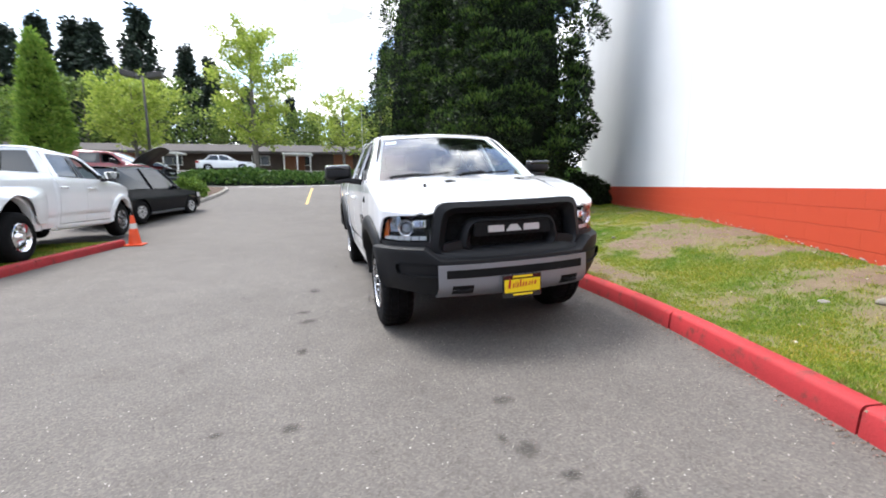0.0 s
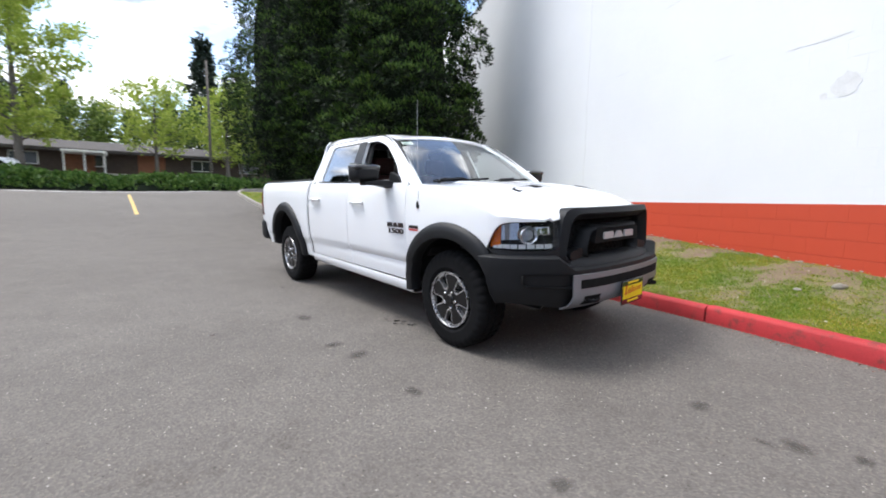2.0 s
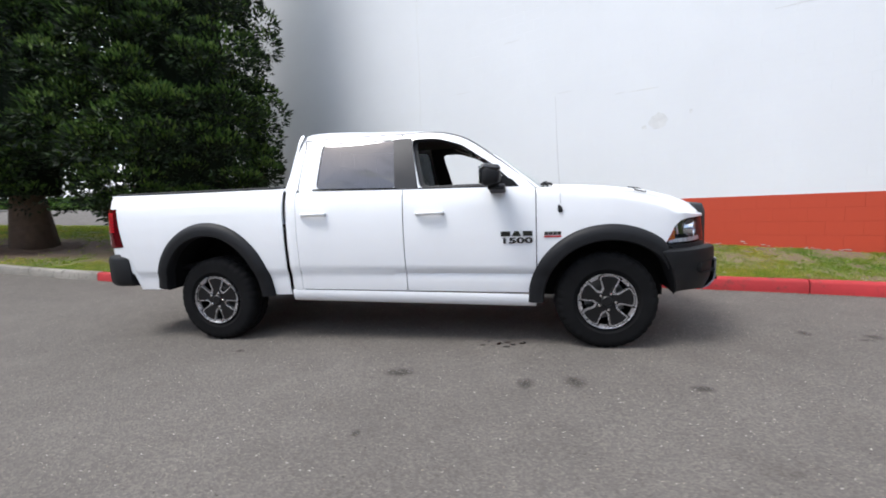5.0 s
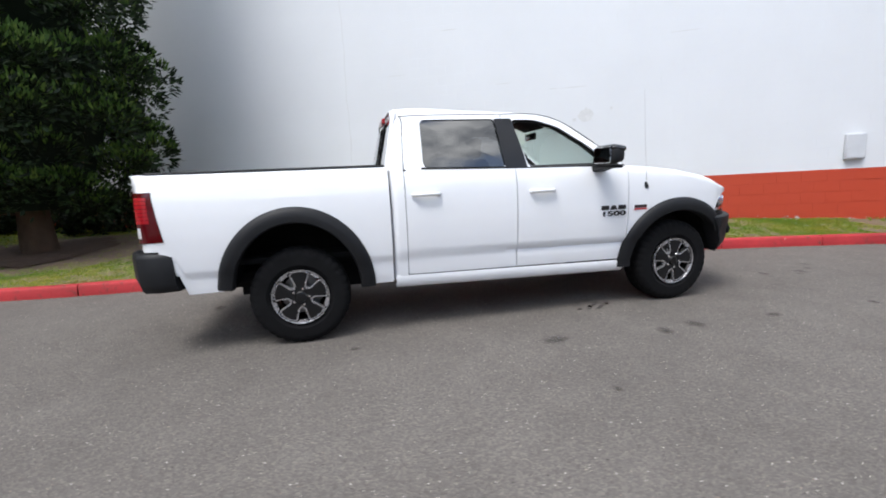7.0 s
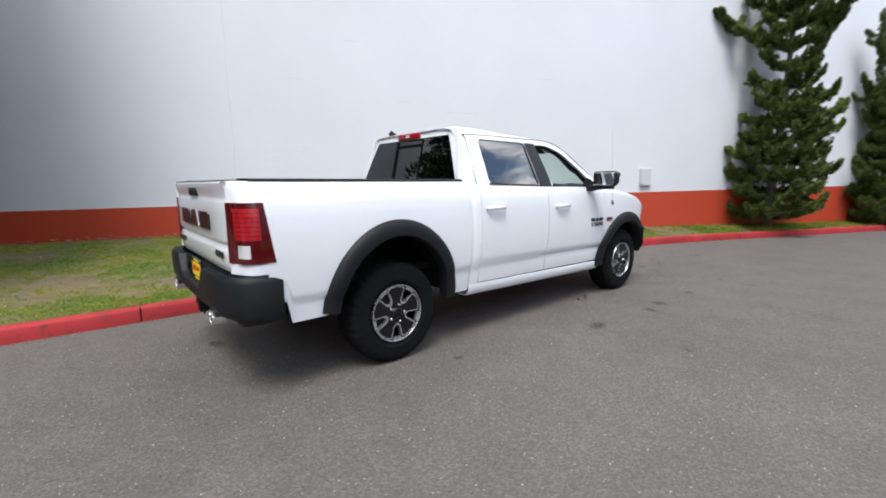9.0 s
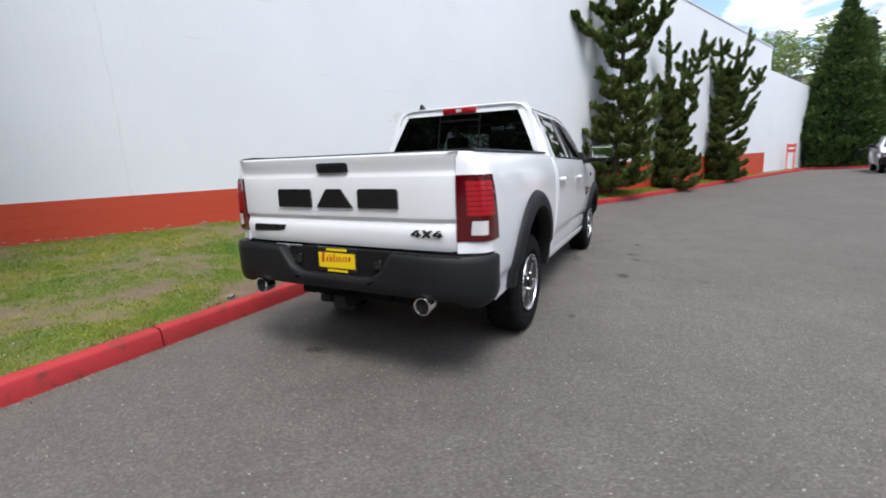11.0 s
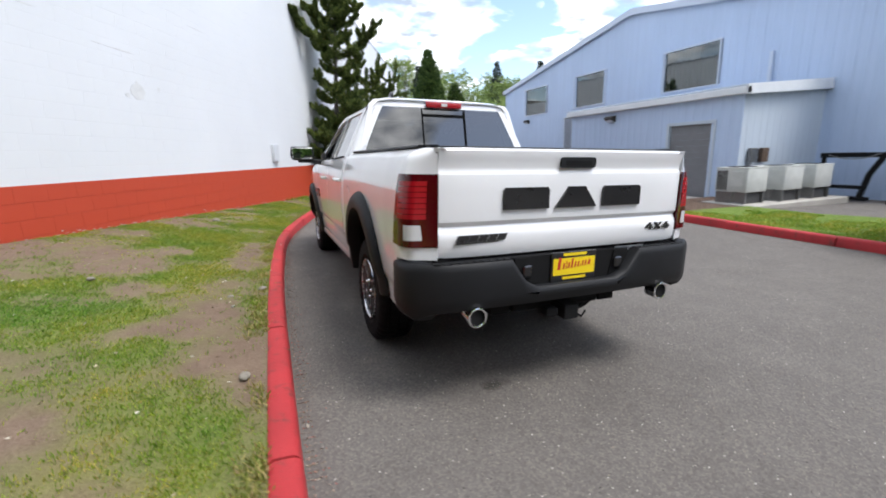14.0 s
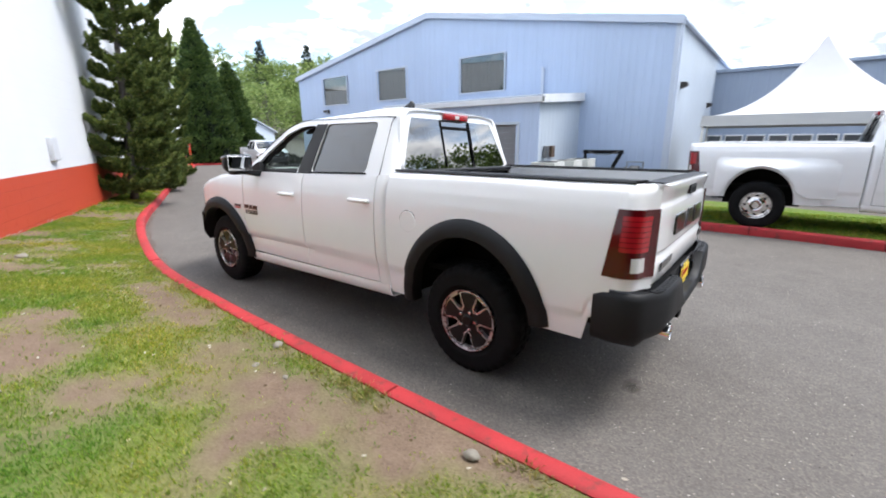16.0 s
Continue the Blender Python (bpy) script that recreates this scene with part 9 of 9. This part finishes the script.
def ac_unit(x, y):
    u = empty("cooling_unit", pose(x, y, pad_z + 0.02), "grey outdoor cooling unit on a concrete pad", "cooling unit", "cooling units")
    part("cabinet", box(-0.40, 0.40, -0.42, 0.42, 0.3, 0.92, 0.02, 2), ACGREY, u, smooth=True, angle=40)
    bm = bmesh.new()
    for k in range(22):
        xx = -0.36 + k * 0.034
        add_box(bm, xx, xx + 0.012, -0.435, -0.42, 0.34, 0.86)
    part("coil_fin", bm, UNDER, u)
    bm = bmesh.new()
    for k in range(10):
        yy = -0.38 + k * 0.03
        add_box(bm, 0.40, 0.412, yy, yy + 0.012, 0.34, 0.86)
    part("side_louvre", bm, GREY_PLASTIC, u)
    part("fan_guard", lathe([(0.92, 0.34), (0.95, 0.33), (0.955, 0.1), (0.96, 0.0)], 24, "z"), UNDER, u)
    part("top", box(-0.41, 0.41, -0.43, 0.43, 0.915, 0.94, 0.01), ACGREY, u)
    part("plinth", box(-0.3, 0.3, -0.34, 0.34, 0.0, 0.26, 0.01), GREY_PLASTIC, u)
    for sx in (-0.38, 0.32):
        part("foot", box(sx, sx + 0.06, -0.4, 0.4, 0.0, 0.3, 0.005), STEEL, u)
    part("pipe", tube([(0.42, 0.2, 0.3), (0.6, 0.2, 0.3), (0.6, 0.2, 0.05), (0.6, 0.5, 0.03)], 0.02, 6), STEEL, u)
    part("access_panel", box(0.402, 0.415, 0.02, 0.32, 0.45, 0.84, 0.005), ACGREY, u)


for x, y in ((-10.15, -2.72), (-11.5, -2.62), (-12.8, -2.6)):
    ac_unit(x, y)
frame_z = ground_z(-12.0, 0.0)
fr = empty("steel_frame", pose(-14.3, -2.25, frame_z), "dark welded steel frame leaning by the building", "frame")
part("top_beam", box(-0.07, 0.07, -0.82, 0.75, 1.22, 1.36, 0.01), UNDER, fr)
part("leg_beam", tube([(0, 0.66, 1.26), (0.05, 0.42, 0.75), (0.1, 0.3, 0.08)], 0.075, 6), UNDER, fr)
part("leg_beam", tube([(0, -0.74, 1.26), (0, -0.74, 0.0)], 0.06, 6), UNDER, fr)
part("cross_beam", box(0.02, 0.14, -0.8, 0.42, 0.32, 0.42, 0.01), UNDER, fr)
part("foot_beam", box(0.02, 0.16, -0.9, 0.5, 0.0, 0.1, 0.01), UNDER, fr)
part("slack_cable", tube(curve_through([(0.08, -0.6, 1.3), (0.1, -0.2, 1.19), (0.1, 0.25, 1.2), (0.08, 0.6, 1.33)], 4), 0.014, 6), STEEL, fr)
gm = empty("gas_meter", pose(-14.75, -1.15, frame_z), "grey gas meter with pipes at the wall", "meter")
part("meter_body", box(-0.2, 0.2, -0.18, 0.18, 0.35, 0.75, 0.05, 2), STEEL, gm, smooth=True, angle=50)
part("riser", tube([(0, -0.3, 0), (0, -0.3, 0.9), (0, 0.3, 0.9), (0, 0.3, 0)], 0.03, 8), STEEL, gm, smooth=True)
part("regulator", lathe([(-0.05, 0.09), (0.0, 0.12), (0.05, 0.09)], 16, "x", (0.1, -0.3, 0.6)), STEEL, gm, smooth=True)
eb = empty("electric_box", pose(-11.75, AY1 + 0.03, 0.95), "grey electric disconnect boxes on the annex end wall", "electric box")
for k in range(2):
    part("box", box(-0.5 * k - 0.3, -0.5 * k, 0.0, 0.12, 0.0, 0.42, 0.01), STEEL if k == 0 else TRUNK_M, eb)

BLUE_DRUM = varied("blue_drum_plastic", (0.012, 0.1, 0.38), 0.15, 5, 60, 0.45)
BLACK_BIN = varied("black_bin_plastic", (0.015, 0.015, 0.016), 0.2, 5, 60, 0.5)


def drum(x, y, mat, label, r=0.30, h=0.9, name="drum"):
    d = empty(name, pose(x, y, ground_z(x, y) + 0.1), label, "drum", "drums and bins by the annex")
    part("body", lathe([(0.0, r * 0.93), (0.02, r), (h * 0.3, r), (h * 0.32, r * 1.04), (h * 0.35, r), (h * 0.64, r), (h * 0.66, r * 1.04), (h * 0.69, r), (h - 0.02, r), (h, r * 0.95)], 28, "z"), mat, d, smooth=True, angle=50)
    part("lid", lathe([(h, r * 0.97), (h + 0.03, r * 0.96), (h + 0.035, 0.0)], 28, "z"), mat, d, smooth=True, angle=50)


drum(-10.85, -8.95, BLUE_DRUM, "blue plastic drum on the bark bed")
drum(-10.95, -9.62, BLUE_DRUM, "blue plastic drum on the bark bed")
drum(-10.85, -10.45, BLACK_BIN, "black plastic bin on the bark bed", 0.42, 0.95)
bm = box(-14.9, -13.6, -18.6, -17.2, ground_z(-14, -18), ground_z(-14, -18) + 0.16, 0.02)
thing("wheel_stop", bm, UNDER, "low dark timber ramp at the blue building", "ramp")

# ---- red sign at the drive's end ----
sign = empty("red_sign", pose(-9.7, -29.7, ground_z(-9.7, -29.7), 0, 0, 200), "small red sign on two orange posts", "sign")
SIGN_RED = plain("sign_red", (0.5, 0.05, 0.03), 0.5)
part("panel", box(-0.28, 0.28, -0.02, 0.0, 1.25, 1.75, 0.01), SIGN_RED, sign)
part("panel_bars", box(-0.18, 0.18, -0.024, -0.02, 1.45, 1.55), WHITE_TRIM, sign)
for s in (-1, 1):
    part("post", box(s * 0.22 - 0.03, s * 0.22 + 0.03, 0.0, 0.05, 0.0, 1.8), ORANGE, sign)

# plain road tyres on the pickups farther off
for ob in list(bpy.data.objects):
    if ob.type == "MESH" and ob.data == WHEEL["tyre"] and ob.parent and ob.parent.parent and not ob.parent.parent.name.startswith("pickup_truck"):
        ob.data = ROAD_TYRE

# ---- marks on the wall ----
def on_wall(w, z, out=0.0):
    return WALL_M @ Matrix.Translation((w, out, z))


def ragged(rx, rz, n, seed, rough=0.35):
    rs = random.Random(seed)
    return [((1 - rough * rs.random()) * rx * math.cos(2 * math.pi * k / n), (1 - rough * rs.random()) * rz * math.sin(2 * math.pi * k / n)) for k in range(n)]


GREYBOX = varied("grey_box_paint", (0.56, 0.575, 0.6), 0.06, 5, 70, 0.5)
gbx = empty("meter_box", on_wall(-8.37, 1.59), "small grey electric box on the white wall", "electric box")
part("body", box(-0.15, 0.15, 0.0, 0.08, -0.22, 0.22, 0.012, 2), GREYBOX, gbx, smooth=True, angle=40)
part("cover", box(-0.13, 0.13, 0.08, 0.086, -0.2, 0.2, 0.004), GREYBOX, gbx)
PEEL = varied("bare_grey_block", (0.62, 0.625, 0.625), 0.1, 9, 90, 0.9, 0.5, 0.006)
for w, z, rx, rz, sd in ((-3.82, 2.53, 0.17, 0.15, 1), (-3.6, 2.45, 0.05, 0.04, 2), (-3.6, 3.09, 0.3, 0.012, 3), (-3.2, 3.1, 0.1, 0.01, 4), (-1.09, 4.49, 0.22, 0.012, 5), (-4.3, 2.62, 0.03, 0.05, 6), (-2.2, 3.3, 0.2, 0.008, 7), (0.1, 3.7, 0.25, 0.008, 8), (-5.6, 3.9, 0.3, 0.009, 9)):
    bm = bmesh.new()
    add_prism(bm, ragged(rx, rz, 16, sd), "y", 0.0, 0.003)
    thing("peeled_patch", bm, PEEL, "flaked paint showing grey block on the white wall", "paint damage", group="flaked patches", kind="structure", at=on_wall(w, z))
bm = bmesh.new()
line = [(1.3 + 0.012 * math.sin(k * 1.7) + 0.01 * math.sin(k * 0.6), BAND_Z + k * (wall_top(1.3) - BAND_Z - 0.02) / 40) for k in range(41)]
add_prism(bm, [(w - 0.006, z) for w, z in line] + [(w + 0.006, z) for w, z in reversed(line)], "y", 0.0, 0.003)
thing("wall_joint", bm, PEEL, "thin vertical joint line in the white wall", "joint", kind="structure", at=WALL_M)

# flaked paint and whitish salts along the foot of the red base
FLAKE = varied("pale_flaked_paint", (0.45, 0.38, 0.35), 0.15, 12, 120, 0.9, 0.4, 0.004)
rs = random.Random(21)
bm = bmesh.new()
for k in range(230):
    w = rs.uniform(-9, 8)
    up = abs(rs.gauss(0, 0.02)) + 0.003
    rx, rz = rs.uniform(0.008, 0.06), rs.uniform(0.003, 0.011)
    n = 7
    z = wall_foot(w) + up
    add_prism(bm, [(w + a, z + b) for a, b in ragged(rx, rz, n, k, 0.6)], "y", 0.008, 0.0105)
thing("flaked_foot", bm, FLAKE, "pale flaking paint along the foot of the red base", "paint damage", kind="stuff", at=WALL_M)

# ---- stains, stones and litter on the ground ----
def stain_material():
    """Dark oil that thins out to nothing towards a ragged rim."""
    m, nt, b = nodes_of("oil_stain")
    v = world_coords(nt)
    o = coords(nt)
    ln = nt.nodes.new("ShaderNodeVectorMath")
    ln.operation = "LENGTH"
    nt.links.new(o, ln.inputs[0])
    r = mix(nt, 0.5, ln.outputs["Value"], noise_tex(nt, v, 9.0, 6, 0.7))
    a = ramp(nt, r, [(0.34, (0.46, 0.46, 0.46)), (0.48, (0.24, 0.24, 0.24)), (0.62, (0, 0, 0))])
    g = noise_tex(nt, v, 120.0, 3, 0.6)
    nt.links.new(ramp(nt, g, [(0.3, (0.03, 0.028, 0.026)), (0.7, (0.085, 0.078, 0.07))]), b.inputs["Base Color"])
    setp(b, rough=0.8, spec=0.2)
    nt.links.new(a, b.inputs["Alpha"])
    bump(nt, b, g, 0.4, 0.004)
    return m


STAIN = stain_material()
bm = bmesh.new()
bmesh.ops.create_circle(bm, cap_ends=True, segments=28, radius=1.0)
DISC = mesh_of(bm, "oil_stain", STAIN)
for x, y, rx, ry, turn in ((-1.57, -0.2, 0.14, 0.24, 5), (-1.68, -1.12, 0.16, 0.13, 0), (-1.63, -1.46, 0.17, 0.15, 20), (-1.66, -2.25, 0.09, 0.15, 10), (-0.56, -3.97, 0.15, 0.12, 30), (-0.46, -4.2, 0.1, 0.08, 0), (-0.48, -3.5, 0.14, 0.09, 0), (-0.28, -4.39, 0.12, 0.08, 40),
                             (0.41, 2.8, 0.2, 0.13, 10), (-2.4, -0.18, 0.09, 0.06, 0), (-1.68, -3.38, 0.12, 0.09, 0), (-0.64, -3.85, 0.07, 0.12, 0), (-1.24, 1.38, 0.07, 0.09, 0), (-2.07, -3.31, 0.08, 0.05, 0), (-0.66, -5.4, 0.09, 0.14, 0)):
    ob = new("oil_stain", DISC)
    ob.matrix_world = pose(x, y, ground_z(x, y) + 0.004, 0, -1.92, 0) @ Matrix.Rotation(radians(turn), 4, "Z") @ Matrix.Diagonal((rx * 0.8, ry * 0.8, 1, 1))
    tagged(ob, "dark oil stain on the grey asphalt", "stain", "oil stains", "structure")
# a wet trail dripped beside the sill
WET = plain("wet_asphalt", (0.014, 0.013, 0.012), 0.3)
rs_w = random.Random(9)
bm = bmesh.new()
for k in range(11):
    x, y = -0.9 + rs_w.gauss(0, 0.05), -0.78 - 0.035 * k + rs_w.gauss(0, 0.02)
    vs = [bm.verts.new((x + a, y + b, ground_z(x + a, y + b) + 0.004)) for a, b in ragged(rs_w.uniform(0.012, 0.04), rs_w.uniform(0.015, 0.05), 12, 300 + k, 0.6)]
    bm.faces.new(vs)
thing("wet_trail", bm, WET, "dark wet drips on the asphalt beside the truck", "stain", kind="structure")
STONE = varied("pale_pebble", (0.22, 0.2, 0.165), 0.3, 14, 120, 0.9, 0.5, 0.006)
def pebble(x, y, z, r, seed):
    bm = bmesh.new()
    bmesh.ops.create_icosphere(bm, subdivisions=3, radius=1)
    for v in bm.verts:
        k = 1 + 0.22 * noise.noise(v.co * 1.3 + Vector((seed, 0, 0))) + 0.06 * noise.noise(v.co * 4 + Vector((seed, 3, 0)))
        v.co = Vector((v.co.x * r * 1.2, v.co.y * r * 0.85, v.co.z * r * 0.6)) * k
    return thing("stone", bm, STONE, "rounded pale stone lying on the worn lawn", "stone", group="lawn stones", smooth=True, at=pose(x, y, z + r * 0.3, 0, 0, seed * 50))
for k, (x, y, r) in enumerate(((1.75, 0.58, 0.042), (1.83, 2.42, 0.036), (2.55, -3.69, 0.06), (2.02, 0.75, 0.025), (1.98, 1.05, 0.02), (2.35, -3.4, 0.04), (3.2, 0.2, 0.03))):
    pebble(x, y, lawn_z(x, y), r, k + 1)
LITTER = leaf_material("dry_litter", [(0.0, (0.16, 0.11, 0.06)), (0.4, (0.32, 0.26, 0.17)), (0.75, (0.55, 0.52, 0.45)), (1.0, (0.4, 0.3, 0.1))], 0.0)
rs = np.random.default_rng(31)
pts = []
rows = [r for r in LAWN_ROWS if -7 < r[0][1] < 7]
for k in range(900):
    r = rows[int(rs.integers(0, len(rows)))]
    q = r[int(rs.integers(0, len(r) - 2))]
    pts.append((q[0] + rs.normal(0, 0.12), q[1] + rs.normal(0, 0.12), q[2] + 0.012))
me = blades_mesh("litter_flakes", np.array(pts), np.tile(np.array([1.0, 0, 0]), (len(pts), 1)) + rs.normal(0, 1, (len(pts), 3)) * np.array([1, 1, 0.06]), 0.028, 0.007, LITTER, 0.0, 0.0)
tagged(new("litter_flakes", me), "dry leaf bits and pale chips on the lawn", "litter", kind="stuff")
# grit, paint chips and bits of leaf along the kerb's foot
CHIP = leaf_material("kerb_grit", [(0.0, (0.08, 0.06, 0.045)), (0.45, (0.2, 0.15, 0.11)), (0.7, (0.3, 0.06, 0.05)), (0.85, (0.42, 0.36, 0.28)), (1.0, (0.2, 0.17, 0.13))], 0.0)
line = resample(curve_through([(x, y, 0) for x, y in KERB_WALL], 8), 0.05)
line = [q for q in line if -9 < q.y < 6.3]
pts = []
for k in range(3600):
    i = int(rs.integers(1, len(line) - 1))
    d = (line[i + 1] - line[i - 1]).normalized()
    u = abs(rs.normal(0, 0.045)) + 0.004
    x, y = line[i].x - d.y * u, line[i].y + d.x * u
    pts.append((x, y, ground_z(x, y) + 0.005))
me = blades_mesh("kerb_grit", np.array(pts), rs.normal(0, 1, (len(pts), 3)) * np.array([1, 1, 0.12]), 0.013, 0.004, CHIP, 0.0, 0.0)
tagged(new("kerb_grit", me), "brown grit and red paint chips along the kerb's foot", "grit", kind="stuff")
# loose grit on the drive
pts = [(x, y, ground_z(x, y) + 0.003) for x, y in zip(rs.uniform(-4.6, 1.4, 4200), rs.uniform(-6, 5.6, 4200))]
GRIT = leaf_material("drive_grit", [(0.0, (0.03, 0.028, 0.026)), (0.3, (0.3, 0.25, 0.2)), (0.7, (0.4, 0.37, 0.33)), (1.0, (0.5, 0.47, 0.43))], 0.0)
me = blades_mesh("drive_grit", np.array(pts), rs.normal(0, 1, (len(pts), 3)) * np.array([1, 1, 0.15]), 0.01, 0.003, GRIT, 0.0, 0.0)
tagged(new("drive_grit", me), "loose pale grit on the asphalt drive", "grit", kind="stuff")

# bare red-brown litter round the cedars' trunks
for k, (x, y, r) in enumerate(((4.65, 6.95, 1.6), (4.0, 10.8, 1.2), (3.1, 13.2, 1.0))):
    bm = bmesh.new()
    pts = ragged(r, r * 0.9, 30, 200 + k, 0.3)
    ring = [bm.verts.new((x + a, y + b, lawn_z(x + a, y + b) + 0.02)) for a, b in pts]
    mid = bm.verts.new((x, y, lawn_z(x, y) + 0.07))
    for a, b in zip(ring, ring[1:] + ring[:1]):
        bm.faces.new((a, b, mid))
    thing("needle_litter", bm, BARK, "red brown needle litter round a cedar trunk", "litter", group="litter under the cedars", kind="structure", smooth=True)

# ---- block courses of the red base ----
def block_mesh(length):
    bm = box(-length / 2 + 0.0006, length / 2 - 0.0006, 0.0, 0.006, 0.0022, 0.1978, 0.0004, 1)
    return mesh_of(bm, "block", RED_WALL)
BLOCKS = block_mesh(0.4)
count = 0
for row in range(5):
    z = BAND_Z - 0.2 * (row + 1)
    w = -8.6 + (0.2 if row % 2 else 0.0)
    while w < 11.4:
        if z + 0.2 > wall_foot(w) - 0.02 and count < 300:
            piece("block", BLOCKS, RED_BASE, Matrix.Translation((w, 0.0, z)))
            count += 1
        w += 0.4
